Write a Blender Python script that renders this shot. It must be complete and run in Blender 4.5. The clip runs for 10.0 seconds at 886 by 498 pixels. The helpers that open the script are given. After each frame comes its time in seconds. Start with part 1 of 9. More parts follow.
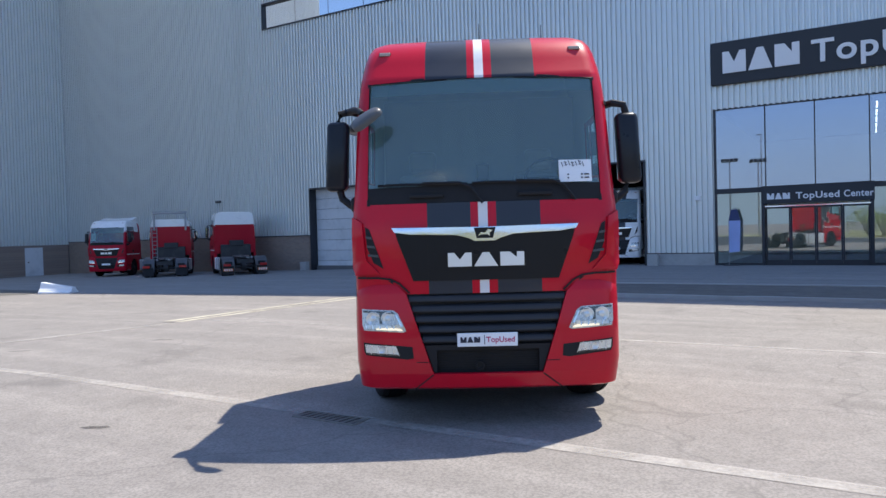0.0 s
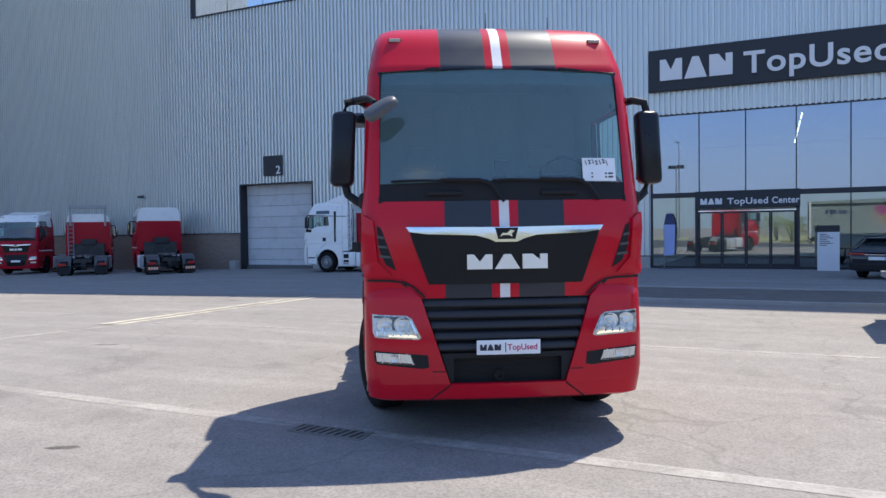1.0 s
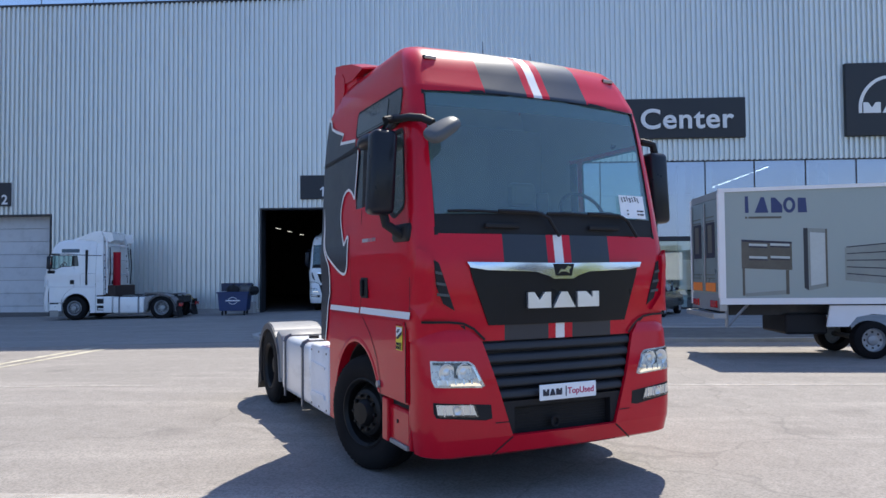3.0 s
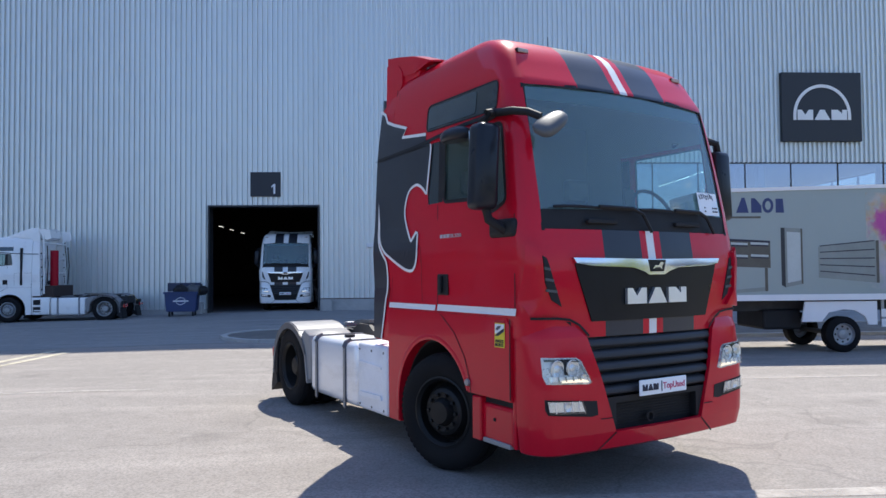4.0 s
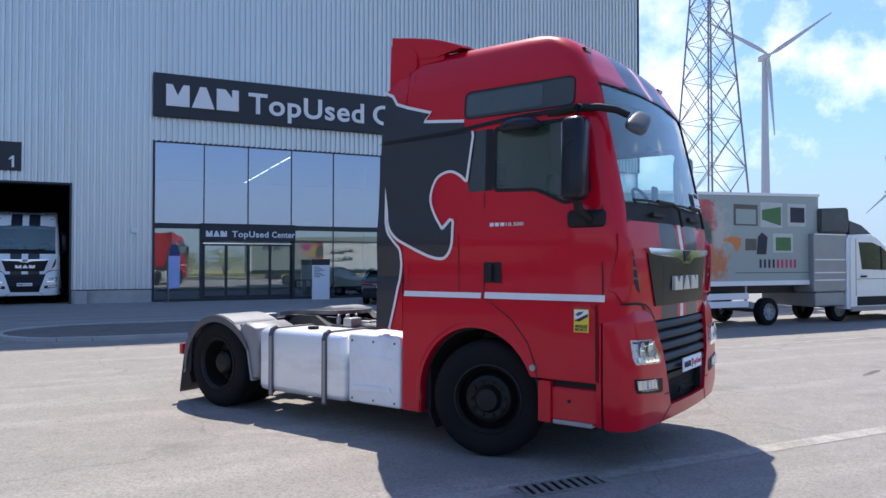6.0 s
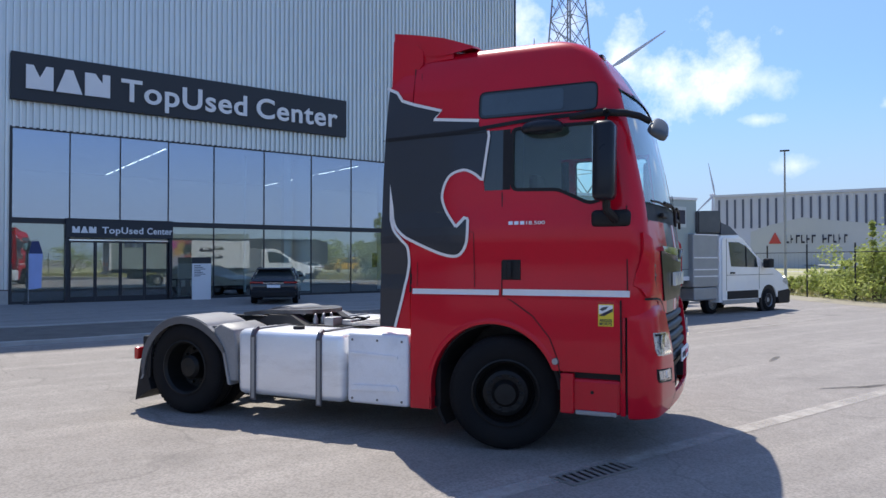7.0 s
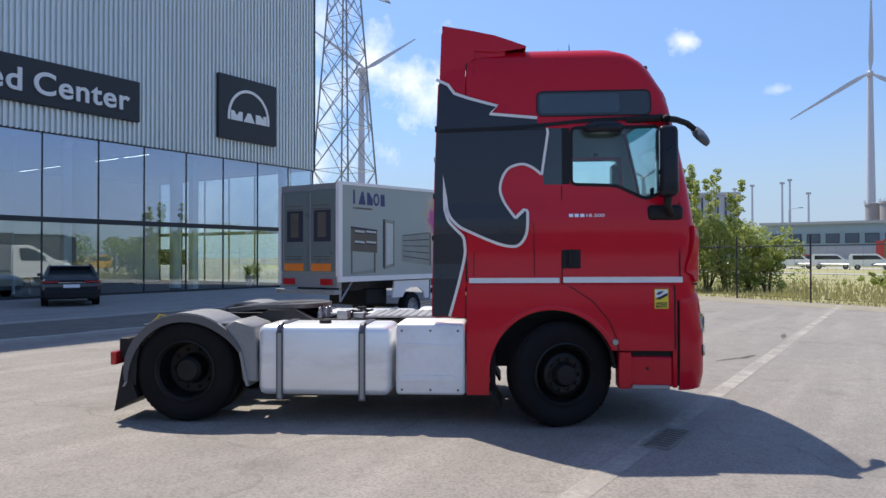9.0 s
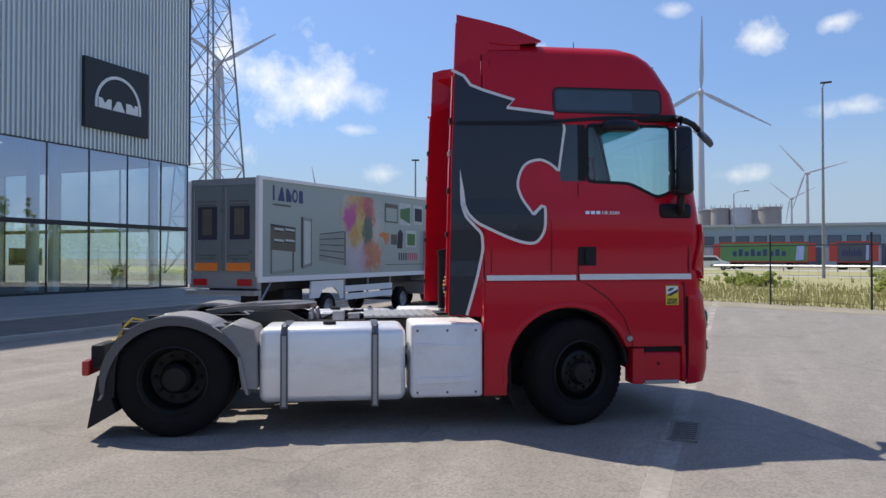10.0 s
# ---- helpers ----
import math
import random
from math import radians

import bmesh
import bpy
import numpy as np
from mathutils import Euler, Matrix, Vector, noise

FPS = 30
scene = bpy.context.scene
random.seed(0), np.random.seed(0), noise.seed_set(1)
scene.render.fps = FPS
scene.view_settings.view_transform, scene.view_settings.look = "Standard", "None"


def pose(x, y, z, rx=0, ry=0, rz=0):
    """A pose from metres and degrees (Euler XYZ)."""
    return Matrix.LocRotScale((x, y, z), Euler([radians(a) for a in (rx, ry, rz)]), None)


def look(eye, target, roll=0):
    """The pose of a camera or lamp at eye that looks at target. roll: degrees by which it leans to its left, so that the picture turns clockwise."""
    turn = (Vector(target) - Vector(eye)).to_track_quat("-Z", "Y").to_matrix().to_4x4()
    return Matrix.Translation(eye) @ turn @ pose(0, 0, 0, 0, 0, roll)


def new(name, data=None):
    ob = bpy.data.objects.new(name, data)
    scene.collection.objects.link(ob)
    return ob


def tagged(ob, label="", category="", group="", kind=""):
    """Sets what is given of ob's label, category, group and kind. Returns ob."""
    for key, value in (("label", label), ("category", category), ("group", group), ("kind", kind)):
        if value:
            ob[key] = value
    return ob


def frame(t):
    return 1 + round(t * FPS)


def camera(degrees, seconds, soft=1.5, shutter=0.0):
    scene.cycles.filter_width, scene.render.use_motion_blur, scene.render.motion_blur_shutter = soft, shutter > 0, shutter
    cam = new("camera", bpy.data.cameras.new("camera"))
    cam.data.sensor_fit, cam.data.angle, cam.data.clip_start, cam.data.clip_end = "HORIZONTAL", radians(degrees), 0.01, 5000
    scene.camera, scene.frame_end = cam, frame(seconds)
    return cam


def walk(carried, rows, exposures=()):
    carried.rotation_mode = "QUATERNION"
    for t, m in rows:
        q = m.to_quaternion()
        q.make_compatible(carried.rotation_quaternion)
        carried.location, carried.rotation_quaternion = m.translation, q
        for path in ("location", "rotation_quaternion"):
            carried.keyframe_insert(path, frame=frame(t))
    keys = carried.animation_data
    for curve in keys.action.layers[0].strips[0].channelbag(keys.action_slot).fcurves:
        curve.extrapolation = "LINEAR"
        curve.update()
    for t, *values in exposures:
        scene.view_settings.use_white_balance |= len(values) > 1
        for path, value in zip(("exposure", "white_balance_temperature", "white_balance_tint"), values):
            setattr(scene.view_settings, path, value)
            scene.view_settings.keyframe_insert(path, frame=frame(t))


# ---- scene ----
cam = camera(63.8, 10.0)
PATH = [
    (0, (-0.484, -0.041, 1.724), (-1.519, 1.669, 1.678), -1.6),
    (0.5, (-0.847, -0.026, 1.725), (-1.849, 1.704, 1.677), -1.4),
    (1, (-1.391, -0.05, 1.738), (-2.234, 1.763, 1.688), -0.8),
    (1.5, (-2.018, -0.09, 1.746), (-2.648, 1.808, 1.705), -0.8),
    (2, (-2.671, -0.146, 1.754), (-3.103, 1.807, 1.751), -0.5),
    (3.5, (-4.645, -0.092, 1.677), (-4.648, 1.907, 1.755), -0.5),
    (4, (-5.299, -0.033, 1.68), (-5.198, 1.963, 1.744), -0.5),
    (4.5, (-5.985, 0.053, 1.68), (-5.638, 2.022, 1.728), -0.5),
    (5, (-6.659, 0.208, 1.691), (-6.111, 2.131, 1.735), -0.4),
    (6.5, (-8.572, 1.001, 1.658), (-7.554, 2.722, 1.689), 0.1),
    (7, (-9.169, 1.369, 1.66), (-7.971, 2.971, 1.69), 0.0),
    (7.5, (-9.787, 1.784, 1.649), (-8.443, 3.265, 1.674), -0.0),
    (8, (-10.38, 2.219, 1.624), (-8.925, 3.591, 1.647), -0.1),
    (8.5, (-10.85, 2.727, 1.602), (-9.276, 3.96, 1.625), -0.0),
    (9, (-11.188, 3.32, 1.588), (-9.516, 4.418, 1.612), -0.1),
    (9.5, (-11.44, 3.994, 1.557), (-9.656, 4.897, 1.582), -0.1),
    (10, (-11.635, 4.717, 1.549), (-9.781, 5.468, 1.576), -0.0),
]
walk(cam, [(t, look(eye, target, roll)) for t, eye, target, roll in PATH], [(0.0, 0.78, 6350, 7.5), (2.0, 0.80, 6350, 7.5), (3.5, 0.79, 6300, 7.5), (4.5, 0.85, 6280, 7.5), (6.5, 0.62, 6250, 8.5), (7.5, 0.53, 6320, 8), (8.5, 0.53, 6480, 7.5), (10.0, 0.26, 6680, 7)])

# ---- world and sun ----
SUN_AZ, SUN_EL = math.atan2(0.183, 0.522), math.radians(61)   # from +y towards +x

CLOUDS = [  # azimuth, elevation, half width, half height (degrees), density
    (56.0, 13.6, 5.6, 3.0, 0.95), (50.8, 15.6, 2.6, 2.2, 0.9), (61.0, 12.9, 2.6, 1.3, 0.6), (69.8, 10.6, 1.9, 0.8, 0.9),
    (75.7, 16.1, 1.2, 0.9, 0.9), (92.0, 15.8, 1.6, 1.2, 0.9), (96.8, 16.3, 1.2, 0.7, 0.8), (90.4, 6.2, 2.2, 0.7, 0.55),
    (98.0, 10.5, 2.4, 0.7, 0.6), (60.7, 10.2, 1.5, 0.5, 0.6), (63.2, 6.8, 2.0, 0.8, 0.5), (43.0, 12.0, 8.0, 9.0, 0.9),
    (82.0, 12.0, 1.0, 0.5, 0.5), (86.0, 18.5, 1.4, 0.5, 0.5), (160.0, 24.0, 6.0, 2.0, 0.5)]


def build_world():
    world = bpy.data.worlds.new("sky")
    scene.world = world
    world.use_nodes = True
    nt = world.node_tree
    nt.nodes.clear()
    N, L = nt.nodes.new, nt.links.new

    def m(op, a, b=None, c=None):
        n = N("ShaderNodeMath")
        n.operation = op
        for i, v in enumerate((a, b, c)):
            if v is None:
                continue
            if isinstance(v, (int, float)):
                n.inputs[i].default_value = v
            else:
                L(v, n.inputs[i])
        return n.outputs[0]
    sky = N("ShaderNodeTexSky")
    sky.sky_type = "NISHITA"
    sky.sun_disc = False
    sky.sun_elevation, sky.sun_rotation = SUN_EL, SUN_AZ
    sky.air_density, sky.dust_density, sky.ozone_density = 1.0, 0.15, 4.0
    tc = N("ShaderNodeTexCoord")
    sep = N("ShaderNodeSeparateXYZ")
    L(tc.outputs["Generated"], sep.inputs[0])
    x, y, z = sep.outputs
    az = m("ARCTAN2", x, y)
    el = m("ARCSINE", z)
    noise = N("ShaderNodeTexNoise")
    noise.inputs["Scale"].default_value = 17.0
    noise.inputs["Detail"].default_value = 7.0
    noise.inputs["Roughness"].default_value = 0.62
    L(tc.outputs["Generated"], noise.inputs["Vector"])
    fluff = m("MULTIPLY", m("SUBTRACT", noise.outputs[0], 0.5), 3.4)
    total = None
    for a, e, w, h, dens in CLOUDS:
        a = a if a < 180 else a - 360
        dx = m("DIVIDE", m("SUBTRACT", az, math.radians(a)), math.radians(w))
        dy = m("DIVIDE", m("SUBTRACT", el, math.radians(e)), math.radians(h))
        d = m("SQRT", m("ADD", m("MULTIPLY", dx, dx), m("MULTIPLY", dy, dy)))
        v = m("ADD", m("SUBTRACT", 1.0, d), fluff)
        n = N("ShaderNodeMath")
        n.operation = "MULTIPLY"
        n.use_clamp = True
        L(v, n.inputs[0])
        n.inputs[1].default_value = 0.75
        v = m("MULTIPLY", n.outputs[0], dens)
        total = v if total is None else m("MAXIMUM", total, v)
    mix = N("ShaderNodeMix")
    mix.data_type = "RGBA"
    L(total, mix.inputs["Factor"])
    low = N("ShaderNodeMapRange")       # haze: the air near the horizon is pale blue
    low.inputs["From Min"].default_value, low.inputs["From Max"].default_value = 0.0, 0.6
    L(el, low.inputs["Value"])
    tint = N("ShaderNodeMix")
    tint.data_type = "RGBA"
    L(low.outputs[0], tint.inputs["Factor"])
    tint.inputs["A"].default_value, tint.inputs["B"].default_value = (0.43, 0.52, 0.67, 1), (1.10, 1.02, 1.07, 1)
    hue = N("ShaderNodeMix")
    hue.data_type, hue.blend_type = "RGBA", "MULTIPLY"
    hue.inputs["Factor"].default_value = 1.0
    L(sky.outputs[0], hue.inputs["A"])
    L(tint.outputs["Result"], hue.inputs["B"])
    low2 = N("ShaderNodeMapRange")      # pale blue-grey band of haze on the horizon
    low2.interpolation_type = "SMOOTHSTEP"
    low2.inputs["From Min"].default_value, low2.inputs["From Max"].default_value = 0.24, 0.0
    L(el, low2.inputs["Value"])
    band = N("ShaderNodeMix")
    band.data_type = "RGBA"
    L(low2.outputs[0], band.inputs["Factor"])
    L(hue.outputs["Result"], band.inputs["A"])
    band.inputs["B"].default_value = (2.35, 2.95, 3.8, 1)
    L(band.outputs["Result"], mix.inputs["A"])
    mix.inputs["B"].default_value = (6.4, 6.35, 6.3, 1)
    bg = N("ShaderNodeBackground")
    bg.inputs["Strength"].default_value = 0.15
    L(mix.outputs["Result"], bg.inputs["Color"])
    L(bg.outputs[0], N("ShaderNodeOutputWorld").inputs[0])


build_world()
sun = new("sun", bpy.data.lights.new("sun", "SUN"))
sun.data.energy, sun.data.angle, sun.data.color = 3.9, math.radians(0.5), (1.0, 0.92, 0.81)
sun.matrix_world = look((0, 0, 40), Vector((0, 0, 40)) - Vector((0.183, 0.522, 1.0)))


# ---- materials ----
def material(name, color, rough=0.6, metal=0.0, var=0.12, scale=3.0, fine=60.0, bump=0.0, bump_scale=None, coat=0.0, random_object=0.0,
             dirt=None, dirt_scale=1.2, dirt_amount=0.5, rough_var=0.1, stretch=None, spec=0.5):
    """A surface with variation at two scales: broad stains and fine grain."""
    mt = bpy.data.materials.new(name)
    mt.use_nodes = True
    nt = mt.node_tree
    N, L = nt.nodes.new, nt.links.new
    b = nt.nodes["Principled BSDF"]
    b.inputs["Metallic"].default_value = metal
    b.inputs["Coat Weight"].default_value = coat
    b.inputs["Coat Roughness"].default_value = 0.06
    b.inputs["Specular IOR Level"].default_value = spec
    tc = N("ShaderNodeTexCoord")
    vec = tc.outputs["Object"]
    if stretch:
        mp = N("ShaderNodeMapping")
        mp.inputs["Scale"].default_value = stretch
        L(vec, mp.inputs["Vector"])
        vec = mp.outputs[0]

    def noise_tex(s, detail=5.0, r=0.6):
        n = N("ShaderNodeTexNoise")
        n.inputs["Scale"].default_value, n.inputs["Detail"].default_value, n.inputs["Roughness"].default_value = s, detail, r
        L(vec, n.inputs["Vector"])
        return n.outputs[0]
    big, small = noise_tex(scale), noise_tex(fine, 3.0)

    def mth(op, a, b2):
        n = N("ShaderNodeMath")
        n.operation = op
        for i, v in enumerate((a, b2)):
            if isinstance(v, (int, float)):
                n.inputs[i].default_value = v
            else:
                L(v, n.inputs[i])
        return n.outputs[0]
    k = mth("ADD", mth("MULTIPLY", mth("SUBTRACT", big, 0.5), var * 2.4), mth("MULTIPLY", mth("SUBTRACT", small, 0.5), var * 1.6))
    if random_object:
        oi = N("ShaderNodeObjectInfo")
        k = mth("ADD", k, mth("MULTIPLY", mth("SUBTRACT", oi.outputs["Random"], 0.5), random_object * 2))
    k = mth("ADD", k, 1.0)
    mul = N("ShaderNodeVectorMath")
    mul.operation = "SCALE"
    mul.inputs[0].default_value = color[:3]
    L(k, mul.inputs["Scale"])
    col = mul.outputs[0]
    if dirt:
        dn = noise_tex(dirt_scale, 8.0, 0.7)
        ramp = N("ShaderNodeMapRange")
        ramp.inputs["From Min"].default_value, ramp.inputs["From Max"].default_value = 0.5, 0.72
        ramp.inputs["To Max"].default_value = dirt_amount
        L(dn, ramp.inputs["Value"])
        mx = N("ShaderNodeMix")
        mx.data_type = "RGBA"
        L(ramp.outputs[0], mx.inputs["Factor"])
        L(col, mx.inputs["A"])
        mx.inputs["B"].default_value = (*dirt, 1)
        col = mx.outputs["Result"]
    L(col, b.inputs["Base Color"])
    rg = N("ShaderNodeMapRange")
    rg.inputs["To Min"].default_value, rg.inputs["To Max"].default_value = max(0.0, rough - rough_var), min(1.0, rough + rough_var)
    L(big, rg.inputs["Value"])
    L(rg.outputs[0], b.inputs["Roughness"])
    if bump:
        bp = N("ShaderNodeBump")
        bp.inputs["Strength"].default_value = bump
        bp.inputs["Distance"].default_value = 0.01
        L(noise_tex(bump_scale or fine, 4.0), bp.inputs["Height"])
        L(bp.outputs[0], b.inputs["Normal"])
    return mt


def glass_material(name, tint, gloss=0.06, rough=0.0, boost=1.0, mirror=(1, 1, 1), film=0.0, film_color=(0.5, 0.66, 0.64)):
    """A thin pane: lets light through with a tint, mirrors more at a flat angle, and may carry a film whose colour
    stands for dust and mirrored sky haze.
    """
    mt = bpy.data.materials.new(name)
    mt.use_nodes = True
    nt = mt.node_tree
    nt.nodes.clear()
    N, L = nt.nodes.new, nt.links.new
    tr, gl, mix, lw = N("ShaderNodeBsdfTransparent"), N("ShaderNodeBsdfGlossy"), N("ShaderNodeMixShader"), N("ShaderNodeLayerWeight")
    tr.inputs["Color"].default_value = (*tint, 1)
    gl.inputs["Roughness"].default_value = rough
    gl.inputs["Color"].default_value = (*mirror, 1)
    lw.inputs["Blend"].default_value = 0.5
    pw = N("ShaderNodeMath")
    pw.operation = "POWER"
    pw.inputs[1].default_value = 4.0
    L(lw.outputs["Facing"], pw.inputs[0])
    ma = N("ShaderNodeMath")
    ma.operation = "MULTIPLY_ADD"
    ma.use_clamp = True
    ma.inputs[1].default_value, ma.inputs[2].default_value = boost, gloss + 0.04 * boost
    L(pw.outputs[0], ma.inputs[0])
    L(ma.outputs[0], mix.inputs[0])
    below = tr.outputs[0]
    if film:
        df, m2 = N("ShaderNodeBsdfDiffuse"), N("ShaderNodeMixShader")
        df.inputs["Color"].default_value = (*film_color, 1)
        m2.inputs[0].default_value = film
        L(tr.outputs[0], m2.inputs[1])
        L(df.outputs[0], m2.inputs[2])
        below = m2.outputs[0]
    L(below, mix.inputs[1])
    L(gl.outputs[0], mix.inputs[2])
    L(mix.outputs[0], N("ShaderNodeOutputMaterial").inputs[0])
    return mt


def glow_material(name, color, strength):
    mt = bpy.data.materials.new(name)
    mt.use_nodes = True
    b = mt.node_tree.nodes["Principled BSDF"]
    b.inputs["Base Color"].default_value = (*color, 1)
    b.inputs["Emission Color"].default_value = (*color, 1)
    b.inputs["Emission Strength"].default_value = strength
    return mt


M = dict(
    red=material("red_paint", (0.55, 0.004, 0.022), 0.36, var=0.07, scale=1.5, coat=0.52, spec=0.10, dirt=(0.50, 0.012, 0.024), dirt_amount=0.3, bump=0.02, bump_scale=3),
    dark=material("charcoal_film", (0.022, 0.026, 0.036), 0.42, var=0.12, coat=0.45, spec=0.3, bump=0.03, bump_scale=6),
    strip=material("white_film", (0.78, 0.77, 0.76), 0.45, var=0.05, dirt=(0.5, 0.42, 0.42), dirt_amount=0.3),
    black=material("black_plastic", (0.014, 0.014, 0.016), 0.6, spec=0.3, var=0.25, bump=0.05, bump_scale=200),
    grey=material("grey_plastic", (0.07, 0.075, 0.08), 0.5, var=0.2, bump=0.05, bump_scale=150, dirt=(0.18, 0.17, 0.16), dirt_amount=0.35),
    panel=material("gloss_black_panel", (0.009, 0.010, 0.013), 0.3, var=0.1, coat=0.0, spec=0.25),
    chrome=material("chrome", (0.72, 0.77, 0.86), 0.14, 1.0, var=0.04),
    alu=material("tank_aluminium", (0.84, 0.85, 0.87), 0.32, 0.4, var=0.08, scale=2.0, bump=0.03, bump_scale=12, dirt=(0.42, 0.41, 0.40), dirt_amount=0.4, stretch=(1, 1, 3)),
    boxw=material("pale_box_panel", (0.80, 0.81, 0.84), 0.45, 0.15, var=0.08, dirt=(0.36, 0.35, 0.35), dirt_amount=0.4, bump=0.03, bump_scale=9),
    steel=material("worn_steel", (0.16, 0.155, 0.15), 0.5, 0.7, var=0.35, dirt=(0.10, 0.06, 0.04), dirt_amount=0.6),
    strap=material("dark_steel_strap", (0.10, 0.105, 0.125), 0.42, 0.5, var=0.2),
    chassis=material("chassis_paint", (0.03, 0.03, 0.032), 0.6, 0.1, var=0.3, dirt=(0.10, 0.09, 0.08), dirt_amount=0.5),
    grease=material("greasy_steel", (0.16, 0.155, 0.15), 0.34, 0.4, var=0.5, scale=8),
    tyre=material("tyre_rubber", (0.009, 0.009, 0.010), 0.8, spec=0.18, var=0.3, scale=9, bump=0.15, bump_scale=60, dirt=(0.020, 0.018, 0.017), dirt_amount=0.6),
    rim=material("black_rim", (0.008, 0.008, 0.008), 0.5, 0.0, spec=0.3, var=0.3, dirt=(0.016, 0.014, 0.013), dirt_amount=0.6),
    lining=material("cab_lining", (0.42, 0.42, 0.41), 0.85, var=0.15),
    seat=material("seat_cloth", (0.15, 0.145, 0.135), 0.9, var=0.25, fine=120, bump=0.1),
    curtain=material("curtain_cloth", (0.20, 0.20, 0.20), 0.9, var=0.2, stretch=(1, 1, 0.2)),
    reflector=material("lamp_reflector", (0.84, 0.84, 0.82), 0.3, 0.9, var=0.15, scale=14, bump=0.5, bump_scale=30),
    redlens=material("red_lens", (0.45, 0.012, 0.012), 0.2, var=0.2, scale=20, coat=0.6),
    orange=material("orange_board", (0.80, 0.22, 0.03), 0.5, var=0.15),
    paper=material("paper", (0.90, 0.91, 0.92), 0.7, var=0.05),
    ink=material("dark_ink", (0.03, 0.03, 0.05), 0.7, var=0.1),
    magenta=material("crimson_print", (0.50, 0.02, 0.12), 0.5, var=0.1),
    yellow=material("yellow_sticker", (0.78, 0.62, 0.04), 0.5, var=0.08),
    emblem=material("brushed_chrome_mark", (0.80, 0.81, 0.83), 0.34, 0.85, var=0.05),
    mirror=material("mirror_glass", (0.85, 0.86, 0.88), 0.03, 1.0, var=0.02),
    # teal film: mirrored sky haze and dust put into a diffuse colour
    ws=glass_material("windscreen_glass", (0.71, 0.87, 0.86), 0.04, boost=0.8, film=0.17, film_color=(0.37, 0.62, 0.65)),
    sideglass=glass_material("side_window_glass", (0.80, 0.955, 0.92), 0.03, boost=0.8, film=0.03, film_color=(0.36, 0.70, 0.70)),
    sunband=glass_material("teal_sun_band", (0.16, 0.42, 0.42), 0.02, boost=0.3, film=0.12, film_color=(0.10, 0.30, 0.30)),
    lens=glass_material("clear_lens", (0.92, 0.94, 0.95), 0.05),
    pane=glass_material("facade_glass", (0.86, 0.94, 0.93), 0.14, boost=1.4, mirror=(0.94, 0.97, 1.0)),
    clearpane=glass_material("clear_end_glass", (0.97, 0.99, 0.98), 0.03, boost=0.6),
    paneu=glass_material("upper_facade_glass", (0.68, 0.76, 0.79), 0.28, boost=1.4, mirror=(0.80, 0.83, 1.0)),
    clad=material("grey_cladding", (0.72, 0.745, 0.73), 0.34, 0.42, var=0.06, scale=0.25, fine=6, dirt=(0.585, 0.60, 0.585), dirt_scale=0.5, dirt_amount=0.5, stretch=(1, 1, 0.12)),
    mortar=material("mortar", (0.42, 0.39, 0.35), 0.9, var=0.15),
    concrete=material("pale_concrete", (0.42, 0.41, 0.39), 0.85, var=0.15, bump=0.2, dirt=(0.25, 0.24, 0.22)),
    frame=material("anthracite_aluminium", (0.035, 0.038, 0.045), 0.45, 0.3, var=0.1),
    sign=material("anthracite_sign", (0.020, 0.024, 0.032), 0.5, var=0.1, scale=0.6),
    letter=material("white_letter", (0.80, 0.80, 0.80), 0.5, var=0.03),
    gate=material("grey_sectional_door", (0.62, 0.63, 0.64), 0.5, var=0.06, random_object=0.04, dirt=(0.32, 0.33, 0.34)),
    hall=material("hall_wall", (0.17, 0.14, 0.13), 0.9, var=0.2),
    hallfloor=material("hall_floor", (0.13, 0.13, 0.13), 0.6, var=0.2),
    show_wall=material("showroom_wall", (0.78, 0.78, 0.76), 0.8, var=0.05),
    show_floor=material("showroom_floor", (0.50, 0.50, 0.49), 0.25, var=0.08),
    ceil=material("showroom_ceiling", (0.62, 0.63, 0.65), 0.9, var=0.06),
    drl=glow_material("daylight_lamp", (1.0, 0.84, 0.62), 0.5),
    halltube=glow_material("hall_lamp_tube", (1.0, 0.95, 0.85), 0.9),
    tube=glow_material("lamp_tube", (1.0, 0.98, 0.94), 3.5),
    yard=None,
)


